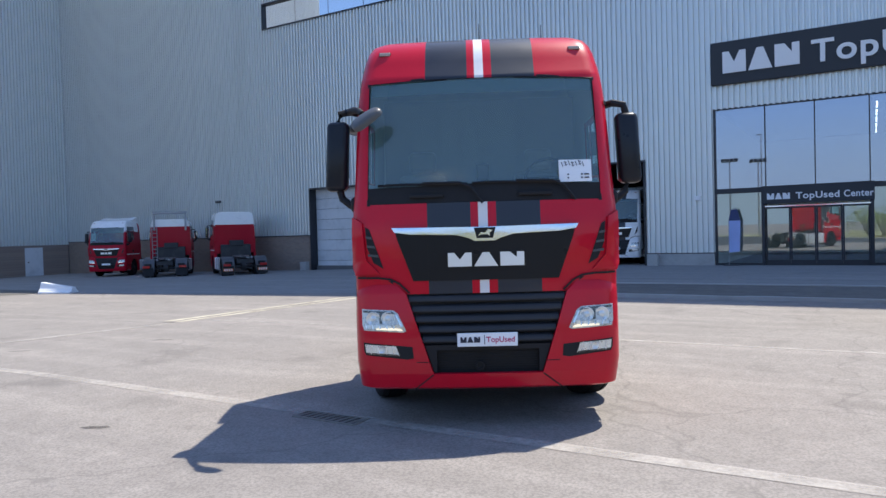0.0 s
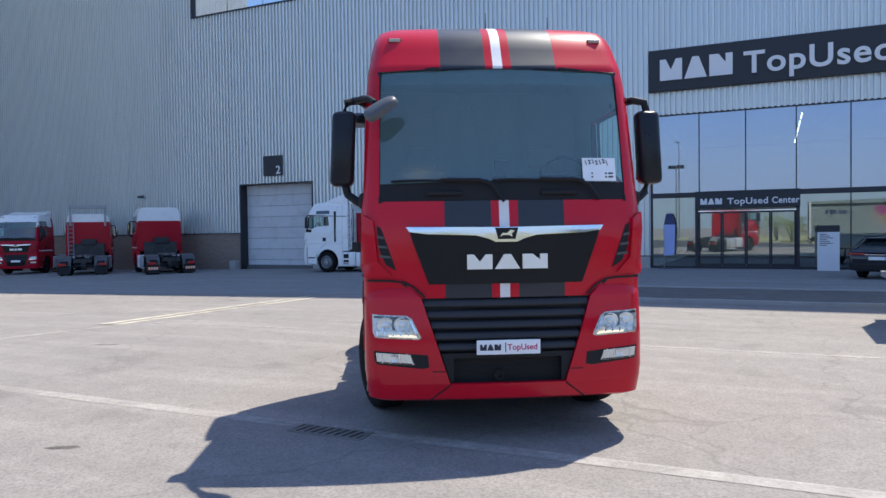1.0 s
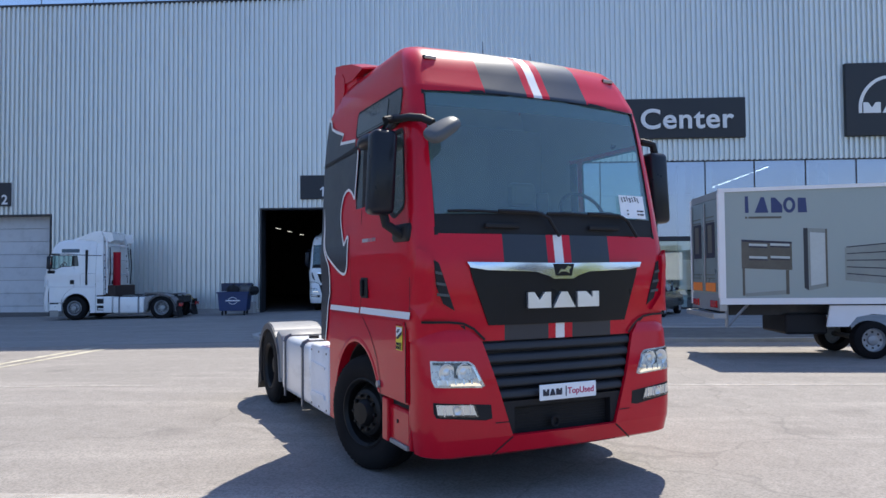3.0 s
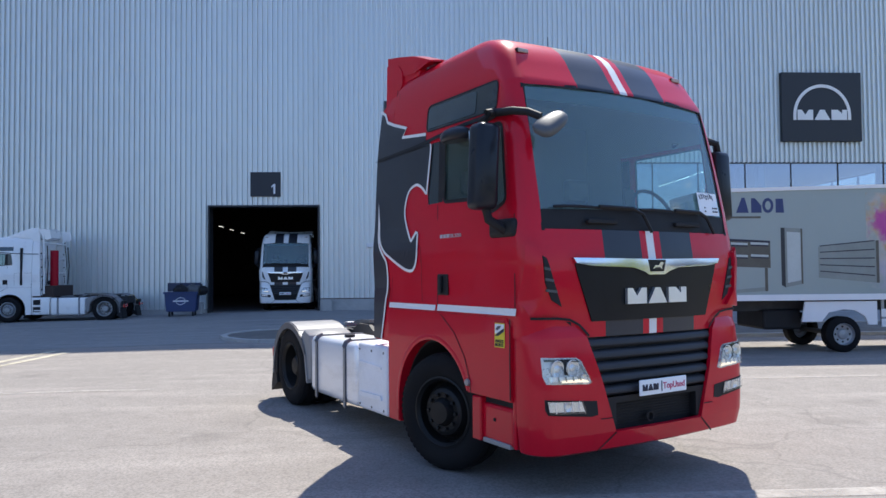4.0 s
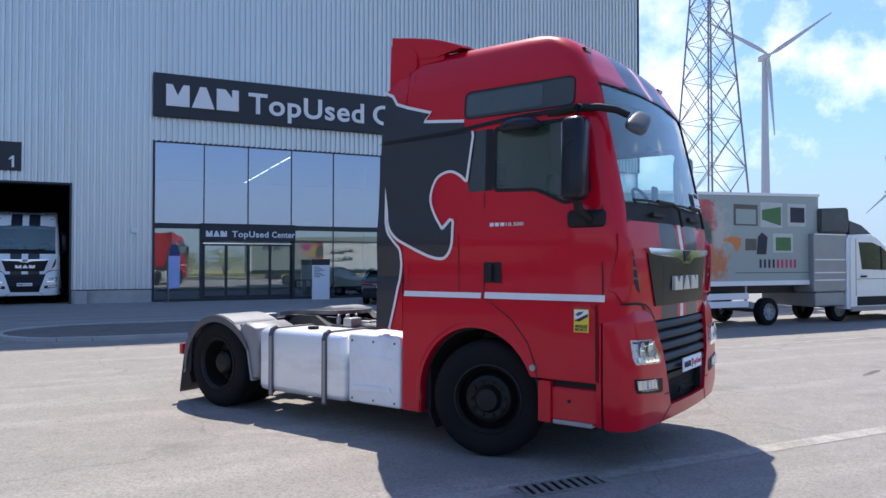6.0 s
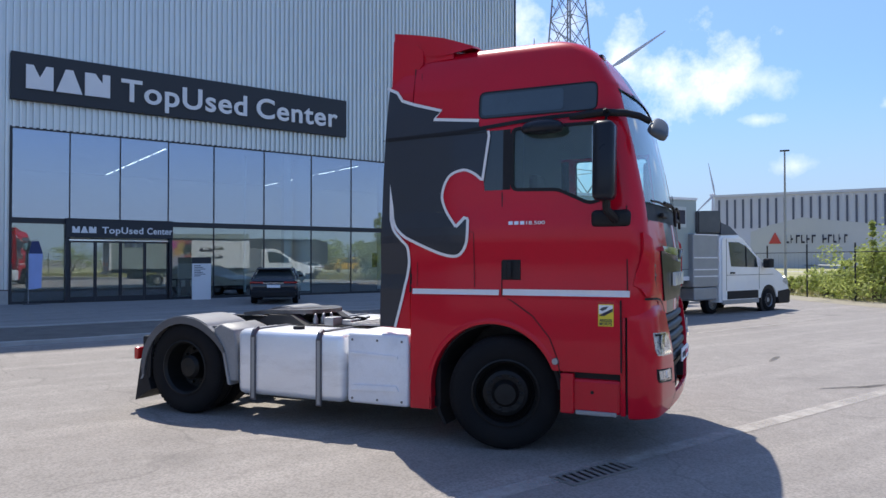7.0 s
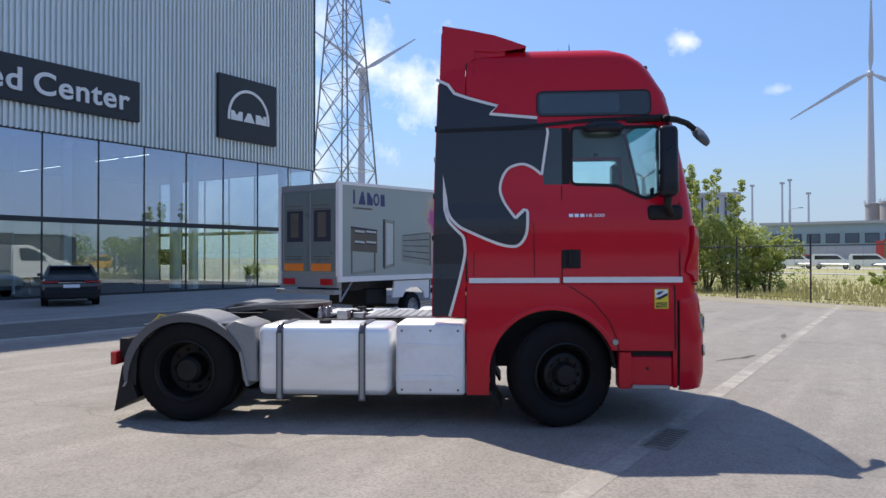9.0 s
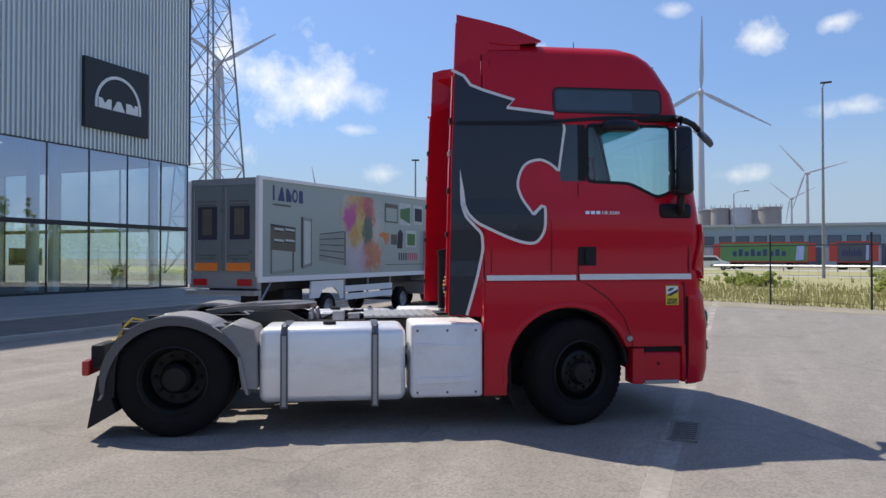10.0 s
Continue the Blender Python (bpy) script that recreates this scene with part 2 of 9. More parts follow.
def ground_material(name, base, spots, dark, joint=0.0):
    """Weathered paving: broad bleaching, stains, stone grain, hairline cracks."""
    mt = material(name, base, 0.85, var=0.14, scale=0.35, fine=60.0, bump=0.5, bump_scale=70, dirt=spots, dirt_scale=0.22, dirt_amount=0.5)
    nt = mt.node_tree
    N, L = nt.nodes.new, nt.links.new
    b = nt.nodes["Principled BSDF"]
    src = b.inputs["Base Color"].links[0].from_socket
    tc = N("ShaderNodeTexCoord")

    def layer(src, tex, lo, hi, amount, colour):
        r = N("ShaderNodeMapRange")
        r.inputs["From Min"].default_value, r.inputs["From Max"].default_value, r.inputs["To Max"].default_value = lo, hi, amount
        L(tex, r.inputs["Value"])
        mx = N("ShaderNodeMix")
        mx.data_type = "RGBA"
        L(r.outputs[0], mx.inputs["Factor"])
        L(src, mx.inputs["A"])
        mx.inputs["B"].default_value = (*colour, 1)
        return mx.outputs["Result"]
    # dark patches of oil and damp
    n1 = N("ShaderNodeTexNoise")
    n1.inputs["Scale"].default_value, n1.inputs["Detail"].default_value = 0.9, 9.0
    L(tc.outputs["Object"], n1.inputs["Vector"])
    src = layer(src, n1.outputs[0], 0.58, 0.74, 0.55, dark)
    # pale scuffs drawn out along the driving direction
    mp = N("ShaderNodeMapping")
    mp.inputs["Scale"].default_value = (0.12, 1.1, 1)
    mp.inputs["Rotation"].default_value = (0, 0, 0.35)
    L(tc.outputs["Object"], mp.inputs["Vector"])
    n2 = N("ShaderNodeTexNoise")
    n2.inputs["Scale"].default_value, n2.inputs["Detail"].default_value = 1.6, 6.0
    L(mp.outputs[0], n2.inputs["Vector"])
    src = layer(src, n2.outputs[0], 0.50, 0.74, 0.75, tuple(min(1, c * 1.35) for c in base))
    # mottling
    n4 = N("ShaderNodeTexNoise")
    n4.inputs["Scale"].default_value, n4.inputs["Detail"].default_value, n4.inputs["Roughness"].default_value = 3.2, 10.0, 0.78
    L(tc.outputs["Object"], n4.inputs["Vector"])
    src = layer(src, n4.outputs[0], 0.51, 0.70, 0.6, tuple(c * 0.68 for c in base))
    src = layer(src, n4.outputs[0], 0.47, 0.32, 0.6, tuple(min(1, c * 1.38) for c in base))
    # small dark spots, scattered
    v3 = N("ShaderNodeTexVoronoi")
    v3.inputs["Scale"].default_value = 1.3
    L(tc.outputs["Object"], v3.inputs["Vector"])
    src = layer(src, v3.outputs["Distance"], 0.06, 0.02, 0.35, dark)
    # aggregate
    v = N("ShaderNodeTexVoronoi")
    v.inputs["Scale"].default_value = 45.0
    L(tc.outputs["Object"], v.inputs["Vector"])
    src = layer(src, v.outputs["Distance"], 0.35, 0.75, 0.45, dark)
    # hairline cracks
    v2 = N("ShaderNodeTexVoronoi")
    v2.feature = "DISTANCE_TO_EDGE"
    v2.inputs["Scale"].default_value = 0.22
    n3 = N("ShaderNodeTexNoise")
    n3.inputs["Scale"].default_value = 1.4
    L(tc.outputs["Object"], n3.inputs["Vector"])
    ad = N("ShaderNodeVectorMath")
    ad.operation = "MULTIPLY_ADD"
    ad.inputs[1].default_value = (0.9, 0.9, 0)
    L(n3.outputs["Color"], ad.inputs[0])
    L(tc.outputs["Object"], ad.inputs[2])
    L(ad.outputs[0], v2.inputs["Vector"])
    src = layer(src, v2.outputs["Distance"], 0.006, 0.0, 0.45, dark)
    L(src, b.inputs["Base Color"])
    return mt


def worn_paint(name, color, keep):
    """Road paint that is rubbed away in patches, down to the ground below."""
    mt = material(name, color, 0.85, var=0.25, scale=2, fine=20)
    nt = mt.node_tree
    N, L = nt.nodes.new, nt.links.new
    b, out = nt.nodes["Principled BSDF"], nt.nodes["Material Output"]
    tc, n, r = N("ShaderNodeTexCoord"), N("ShaderNodeTexNoise"), N("ShaderNodeMapRange")
    n.inputs["Scale"].default_value, n.inputs["Detail"].default_value, n.inputs["Roughness"].default_value = 0.9, 12.0, 0.8
    L(tc.outputs["Object"], n.inputs["Vector"])
    r.inputs["From Min"].default_value, r.inputs["From Max"].default_value = 0.38, 0.64
    r.inputs["To Min"].default_value, r.inputs["To Max"].default_value = keep, 0.14
    L(n.outputs[0], r.inputs["Value"])
    tr, mx = N("ShaderNodeBsdfTransparent"), N("ShaderNodeMixShader")
    L(r.outputs[0], mx.inputs[0])
    L(tr.outputs[0], mx.inputs[1])
    L(b.outputs[0], mx.inputs[2])
    L(mx.outputs[0], out.inputs["Surface"])
    return mt


M["yard"] = ground_material("weathered_yard", (0.285, 0.257, 0.232), (0.222, 0.20, 0.18), (0.133, 0.12, 0.11))
M["asphalt"] = ground_material("asphalt", (0.27, 0.262, 0.25), (0.32, 0.31, 0.295), (0.16, 0.158, 0.15))
M["blacktop"] = ground_material("dark_blacktop", (0.075, 0.073, 0.07), (0.09, 0.088, 0.085), (0.04, 0.04, 0.04))
M["tar"] = worn_paint("dark_tar", (0.10, 0.09, 0.08), 0.75)
M["iron"] = material("dusty_cast_iron", (0.20, 0.185, 0.165), 0.8, var=0.25, scale=8, fine=60)
M["gravel"] = material("dark_gravel", (0.14, 0.13, 0.115), 0.95, var=0.5, scale=2.5, fine=25, bump=0.9, bump_scale=22, dirt=(0.20, 0.19, 0.17), dirt_scale=1.5)

M["paintline"] = worn_paint("worn_road_paint", (0.54, 0.50, 0.45), 0.7)
M["yellowline"] = worn_paint("worn_cream_paint", (0.66, 0.60, 0.46), 1.0)
M["meadow"] = material("dry_meadow", (0.34, 0.315, 0.15), 0.95, var=0.35, scale=0.3, fine=8, bump=0.5, bump_scale=9, dirt=(0.13, 0.16, 0.06), dirt_scale=0.2)
M["blade"] = material("dry_grass", (0.42, 0.38, 0.17), 0.9, var=0.4, scale=0.5, fine=30, dirt=(0.28, 0.31, 0.11), dirt_scale=0.25, dirt_amount=0.9)
M["leaf"] = material("leaves", (0.38, 0.43, 0.13), 0.6, var=0.4, scale=1.2, fine=20, dirt=(0.48, 0.47, 0.20), dirt_scale=0.8)


def let_light_through(mt, amount):
    """Thin leaves and blades: part of the light passes through them."""
    nt = mt.node_tree
    b, out = nt.nodes["Principled BSDF"], nt.nodes["Material Output"]
    ts, mx = nt.nodes.new("ShaderNodeBsdfTranslucent"), nt.nodes.new("ShaderNodeMixShader")
    nt.links.new(b.inputs["Base Color"].links[0].from_socket, ts.inputs["Color"])
    mx.inputs[0].default_value = amount
    nt.links.new(b.outputs[0], mx.inputs[1])
    nt.links.new(ts.outputs[0], mx.inputs[2])
    nt.links.new(mx.outputs[0], out.inputs["Surface"])


let_light_through(M["leaf"], 0.6)
let_light_through(M["blade"], 0.35)
M["bark"] = material("bark", (0.12, 0.09, 0.065), 0.9, var=0.3, bump=0.4)
M["galv"] = material("galvanised_steel", (0.34, 0.35, 0.36), 0.5, 0.6, var=0.15)
M["turbine"] = material("turbine_white", (0.52, 0.53, 0.55), 0.5, var=0.04, scale=0.05)
M["far_wall"] = material("pale_metal_wall", (0.50, 0.51, 0.53), 0.6, var=0.06, scale=0.2)
M["far_dark"] = material("dark_gap", (0.09, 0.10, 0.13), 0.7, var=0.1)
M["far_blue"] = material("blue_green_wall", (0.27, 0.36, 0.41), 0.6, var=0.06, scale=0.2)
M["silo"] = material("silo_concrete", (0.33, 0.31, 0.29), 0.85, var=0.15, scale=0.3)
M["green"] = material("green_tarpaulin", (0.10, 0.24, 0.08), 0.5, var=0.15, scale=0.6)
M["blue"] = material("blue_plastic", (0.018, 0.040, 0.13), 0.45, var=0.15)
M["bluelight"] = material("pale_blue_print", (0.36, 0.44, 0.74), 0.6, var=0.2, scale=1.2)
M["trailer"] = material("sage_grey_panel", (0.31, 0.36, 0.345), 0.4, var=0.06, scale=0.6, coat=0.2)
M["carblack"] = material("black_car_paint", (0.012, 0.014, 0.02), 0.22, var=0.05, coat=0.8)
M["navy"] = material("navy_print", (0.035, 0.05, 0.20), 0.5, var=0.1)
M["taupe"] = material("taupe_print", (0.105, 0.095, 0.075), 0.5, var=0.35, scale=3)


# ---- mesh helpers ----
def part(name, bm, mats, parent=None, label="", smooth=0.0):
    """Links a bmesh as one mesh object, under a thing or a part. smooth: the crease angle in degrees, 0 for flat shading."""
    me = bpy.data.meshes.new(name)
    bm.normal_update()
    bm.to_mesh(me)
    bm.free()
    for mt in mats if isinstance(mats, (list, tuple)) else [mats]:
        me.materials.append(M[mt] if isinstance(mt, str) else mt)
    if smooth:
        me.shade_smooth()
        me.set_sharp_from_angle(angle=math.radians(smooth))
    ob = new(name, me)
    if parent is not None:
        ob.parent = parent
    if label:
        ob["label"] = label
    return ob


def shared(name, me, parent, m=None):
    """One more object on a mesh that is already there."""
    ob = new(name, me)
    ob.parent = parent
    if m is not None:
        ob.matrix_basis = m
    return ob


def thing(name, label, category, m=None, group="", kind=""):
    ob = new(name)
    ob.empty_display_size = 0.2
    if m is not None:
        ob.matrix_world = m
    return tagged(ob, label, category, group, kind)


def box(bm, x0, x1, y0, y1, z0, z1, bevel=0.0, segments=2):
    vs = [bm.verts.new(p) for p in ((x0, y0, z0), (x1, y0, z0), (x1, y1, z0), (x0, y1, z0), (x0, y0, z1), (x1, y0, z1), (x1, y1, z1), (x0, y1, z1))]
    fs = [bm.faces.new([vs[i] for i in q]) for q in ((3, 2, 1, 0), (4, 5, 6, 7), (0, 1, 5, 4), (1, 2, 6, 5), (2, 3, 7, 6), (3, 0, 4, 7))]
    if bevel:
        es = list({e for f in fs for e in f.edges})
        bmesh.ops.bevel(bm, geom=es, offset=bevel, segments=segments, profile=0.5, affect="EDGES")
    return bm


def prism(bm, poly, axis, a, b):
    """Pushes a flat outline along an axis. The outline's two numbers are the other two axes in order."""
    def at(p, w):
        return {"x": (w, p[0], p[1]), "y": (p[0], w, p[1]), "z": (p[0], p[1], w)}[axis]
    lo, hi = [bm.verts.new(at(p, a)) for p in poly], [bm.verts.new(at(p, b)) for p in poly]
    n = len(poly)
    faces = [bm.faces.new(lo), bm.faces.new(hi)] + [bm.faces.new((lo[i], lo[(i + 1) % n], hi[(i + 1) % n], hi[i])) for i in range(n)]
    bmesh.ops.recalc_face_normals(bm, faces=faces)
    return faces


def tube(bm, points, r, n=8, r2=None, closed=False):
    """A round rod along points; the radius may change from r to r2."""
    pts = [Vector(p) for p in points]
    rings = []
    for i, p in enumerate(pts):
        if closed:
            d = pts[(i + 1) % len(pts)] - pts[i - 1]
        else:
            d = pts[min(i + 1, len(pts) - 1)] - pts[max(i - 1, 0)]
        d = d.normalized()
        u = d.cross(Vector((0, 0, 1)) if abs(d.z) < 0.95 else Vector((1, 0, 0))).normalized()
        v = d.cross(u)
        rr = r if r2 is None else r + (r2 - r) * i / max(1, len(pts) - 1)
        rings.append([bm.verts.new(p + rr * (math.cos(t) * u + math.sin(t) * v)) for t in (2 * math.pi * k / n for k in range(n))])
    pairs = list(zip(rings, rings[1:])) + ([(rings[-1], rings[0])] if closed else [])
    for a, b in pairs:
        for k in range(n):
            bm.faces.new((a[k], a[(k + 1) % n], b[(k + 1) % n], b[k]))
    if not closed:
        bm.faces.new(rings[0][::-1])
        bm.faces.new(rings[-1])
    return bm


def bar(bm, p, q, w=0.05):
    """A square bar between two points."""
    return tube(bm, (p, q), w * 0.7, 4)


def turned(bm, profile, n=32, axis="x", centre=(0, 0, 0)):
    """Turns an outline of (along, radius) about an axis."""
    rings = []
    for a, r in profile:
        ring = []
        for k in range(n):
            t = 2 * math.pi * k / n
            c, s = r * math.cos(t), r * math.sin(t)
            p = {"x": (a, c, s), "y": (c, a, s), "z": (c, s, a)}[axis]
            ring.append(bm.verts.new(Vector(p) + Vector(centre)))
        rings.append(ring)
    for a, b in zip(rings, rings[1:]):
        for k in range(n):
            bm.faces.new((a[k], a[(k + 1) % n], b[(k + 1) % n], b[k]))
    bmesh.ops.recalc_face_normals(bm, faces=bm.faces[:])
    return bm


def thicken(bm, depth):
    """Gives an open sheet a back and edges, depth behind its front."""
    bm.normal_update()
    faces, edges = bm.faces[:], [e for e in bm.edges if e.is_boundary]
    back = {}
    for v in bm.verts[:]:
        n = Vector((0, 0, 0))
        for f in v.link_faces:
            n += f.normal * f.calc_area()
        n = n.normalized() if n.length > 1e-9 else Vector((0, 0, 0))
        back[v] = bm.verts.new(v.co - n * depth)
    for f in faces:
        bm.faces.new([back[v] for v in reversed(f.verts[:])])
    for e in edges:
        a, b = e.verts
        bm.faces.new((a, b, back[b], back[a]))
    bmesh.ops.recalc_face_normals(bm, faces=bm.faces[:])


def face_out(bm):
    """Turns an open sheet's faces away from the middle of its thing."""
    bmesh.ops.recalc_face_normals(bm, faces=bm.faces[:])
    bm.normal_update()
    n, c = Vector((0, 0, 0)), Vector((0, 0, 0))
    for f in bm.faces:
        n += f.normal * f.calc_area()
        c += f.calc_center_median() / len(bm.faces)
    c.z = 0
    if n.dot(c) < 0:
        bmesh.ops.reverse_faces(bm, faces=bm.faces[:])


def skin(poly, place, step=0.08, thick=0.0):
    """A thin sheet: a flat outline, cut into small pieces, each corner laid onto a curved surface by place(a, b)."""
    bm = bmesh.new()
    bm.faces.new([bm.verts.new((a, b, 0)) for a, b in poly])
    bm.normal_update()
    bmesh.ops.triangulate(bm, faces=bm.faces[:])
    for i in (0, 1):
        lo, hi = min(p[i] for p in poly), max(p[i] for p in poly)
        n = max(1, int((hi - lo) / step))
        for k in range(1, n):
            co, no = [0, 0, 0], [0, 0, 0]
            co[i], no[i] = lo + (hi - lo) * k / n, 1
            bmesh.ops.bisect_plane(bm, geom=bm.verts[:] + bm.edges[:] + bm.faces[:], plane_co=co, plane_no=no)
    for v in bm.verts:
        v.co = place(v.co.x, v.co.y)
    bmesh.ops.remove_doubles(bm, verts=bm.verts[:], dist=0.0004)
    face_out(bm)
    if thick:
        thicken(bm, thick)
    return bm


def curve_through(points, steps=5, closed=False):
    """A smooth line through points (Catmull-Rom)."""
    pts = [Vector((*p, 0)[:3]) for p in points]
    n, out = len(pts), []
    for i in range(n if closed else n - 1):
        if closed:
            a, b, c, d = pts[i - 1], pts[i], pts[(i + 1) % n], pts[(i + 2) % n]
        else:
            a, b, c, d = pts[max(i - 1, 0)], pts[i], pts[i + 1], pts[min(i + 2, n - 1)]
        for s in range(steps):
            t = s / steps
            out.append(0.5 * ((2 * b) + (c - a) * t + (2 * a - 5 * b + 4 * c - d) * t * t + (3 * b - a - 3 * c + d) * t ** 3))
    if not closed:
        out.append(pts[-1])
    return [(p.x, p.y) for p in out]


def ribbon(points, width, place, closed=False):
    """A flat band along a line of (a, b), laid onto a surface."""
    bm = bmesh.new()
    pts = [Vector((*p, 0)) for p in points]
    n, rows = len(pts), []
    for i, p in enumerate(pts):
        prev, nxt = (pts[i - 1], pts[(i + 1) % n]) if closed else (pts[max(i - 1, 0)], pts[min(i + 1, n - 1)])
        d = (nxt - prev).normalized()
        off = Vector((-d.y, d.x, 0)) * width / 2
        rows.append([bm.verts.new(place((p + off).x, (p + off).y)), bm.verts.new(place((p - off).x, (p - off).y))])
    for i in range(n if closed else n - 1):
        a, b = rows[i], rows[(i + 1) % n]
        bm.faces.new((a[0], a[1], b[1], b[0]))
    bmesh.ops.recalc_face_normals(bm, faces=bm.faces[:])
    return bm


def lettering(name, body, size, mat, parent, m, depth=0.02, align="LEFT", spacing=1.0, bold=0.0):
    """Words in the built-in font, as a solid mesh."""
    cu = bpy.data.curves.new(name, "FONT")
    cu.body, cu.size, cu.extrude, cu.align_x, cu.space_character, cu.offset = body, size, depth, align, spacing, bold
    tmp = bpy.data.objects.new(name, cu)
    scene.collection.objects.link(tmp)
    me = bpy.data.meshes.new_from_object(tmp.evaluated_get(bpy.context.evaluated_depsgraph_get()))
    bpy.data.objects.remove(tmp)
    bpy.data.curves.remove(cu)
    me.materials.clear()
    me.materials.append(M[mat])
    ob = new(name, me)
    ob.parent = parent
    ob.matrix_basis = m
    return ob


def initials(bm, x0, z0, w, h, y0, y1):
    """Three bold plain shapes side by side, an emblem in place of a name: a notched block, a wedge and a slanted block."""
    u = w / 3.2
    x = x0
    prism(bm, [(x, z0), (x, z0 + h), (x + u * 0.27, z0 + h), (x + u * 0.5, z0 + h * 0.5), (x + u * 0.73, z0 + h), (x + u, z0 + h), (x + u, z0)], "y", y0, y1)
    x += u * 1.1
    prism(bm, [(x, z0), (x + u * 0.36, z0 + h), (x + u * 0.64, z0 + h), (x + u, z0)], "y", y0, y1)
    x += u * 1.1
    prism(bm, [(x, z0), (x, z0 + h), (x + u * 0.4, z0 + h), (x + u * 0.7, z0 + h * 0.6), (x + u * 0.7, z0 + h), (x + u, z0 + h), (x + u, z0)], "y", y0, y1)
    return bm


def gz(x):
    """The yard falls gently towards -x."""
    return -0.0145 * min(max(-x - 10.0, 0.0), 60.0)


# ---- ground ----
def build_ground():
    bm = bmesh.new()
    xs = [-3000, -600, -200, -70] + [-60 + 5 * i for i in range(19)] + [60, 120, 300, 800, 3000]
    ys = [-3000, -600, -150, -40, -10, 0, 10, 20, 34, 60, 120, 300, 800, 3000]
    grid = [[bm.verts.new((x, y, gz(x))) for x in xs] for y in ys]
    for j in range(len(ys) - 1):
        for i in range(len(xs) - 1):
            bm.faces.new((grid[j][i], grid[j][i + 1], grid[j + 1][i + 1], grid[j + 1][i]))
    tagged(part("ground", bm, "yard"), "weathered pale concrete yard with stains and hairline cracks", "ground", kind="structure")


def flat_strip(name, outline, mat, lift, label, category, kind="structure"):
    bm = bmesh.new()
    f = bm.faces.new([bm.verts.new((x, y, 0)) for x, y in outline])
    bm.normal_update()
    bmesh.ops.triangulate(bm, faces=[f])
    for k in range(-12, 6):
        bmesh.ops.bisect_plane(bm, geom=bm.verts[:] + bm.edges[:] + bm.faces[:], plane_co=(k * 5.0, 0, 0), plane_no=(1, 0, 0))
    for v in bm.verts:
        v.co.z = gz(v.co.x) + lift
    bmesh.ops.recalc_face_normals(bm, faces=bm.faces[:])
    if sum(f.normal.z for f in bm.faces) < 0:
        bmesh.ops.reverse_faces(bm, faces=bm.faces[:])
    return tagged(part(name, bm, mat), label, category, kind=kind)


def line_band(x0, y0, x1, y1, w):
    d = Vector((x1 - x0, y1 - y0)).normalized() * w / 2
    return [(x0 - d.y, y0 + d.x), (x0 + d.y, y0 - d.x), (x1 + d.y, y1 - d.x), (x1 - d.y, y1 + d.x)]


build_ground()
flat_strip("road", [(-75, 15.2), (-20, 16.5), (-9.75, 17.5), (-9.95, 20.0), (-9.0, 21.2), (26, 21.3), (26, 31.95), (-75, 31.95)], "asphalt", 0.004, "dark asphalt lane along the hall", "road")
# out of view: added so that the cab paint mirrors darker ground
flat_strip("road", [(-75, -60), (60, -60), (60, -2.6), (-8.5, -2.6), (-14, 1.2), (-22, 5.0), (-75, 8.0)], "blacktop", 0.004, "unseen dark asphalt apron added for reflections", "road")
for args in ((-60, 5.05, 15.5, 5.25, 0.18), (-12.8, 10.5, -9.0, 10.56, 0.10), (-3.9, 10.65, 11.0, 10.9, 0.10), (-14.4, 5.6, -13.25, 9.85, 0.16)):
    flat_strip("road_line", line_band(*args), "paintline", 0.006, "worn pale painted line on the yard", "road marking")
for args in ((-13.75, 10.1, -13.3, 16.6, 0.2), (-13.38, 10.1, -12.85, 16.2, 0.2)):
    flat_strip("road_line", line_band(*args), "yellowline", 0.007, "worn cream painted line on the yard", "road marking")
for x, y, a, w in ((-12.54, 6.33, 0.5, 0.42), (-11.16, 8.01, 0.3, 0.5), (-13.6, 10.02, 0.1, 0.6), (0.53, 5.67, -0.4, 0.9), (0.9, 5.5, -0.2, 0.7), (4.4, 5.45, 0.1, 1.2), (-6.7, 3.9, 0.4, 0.3), (2.4, 7.6, 0.3, 0.9)):
    dx, dy = math.cos(a) * w / 2, math.sin(a) * w / 2
    flat_strip("tar_patch", [(x - dx, y - dy - 0.02), (x - dx * 0.3, y - dy * 0.3 - 0.06), (x + dx * 0.6, y + dy * 0.6 - 0.045), (x + dx, y + dy), (x + dx * 0.5, y + dy * 0.5 + 0.05), (x - dx * 0.5, y - dy * 0.5 + 0.035)], "tar", 0.005, "dark tar mend in the yard surface", "patch")
flat_strip("road_line", line_band(-21.0, 16.4, -9.8, 17.47, 0.07), "paintline", 0.009, "thin pale seam along the asphalt lane", "road marking")
flat_strip("road_line", line_band(-11.0, 23.6, 20, 23.8, 0.1), "paintline", 0.009, "pale painted line on the asphalt lane", "road marking")
flat_strip("road_line", line_band(-9.0, 26.0, 20, 26.0, 0.08), "paintline", 0.009, "pale painted line on the asphalt lane", "road marking")


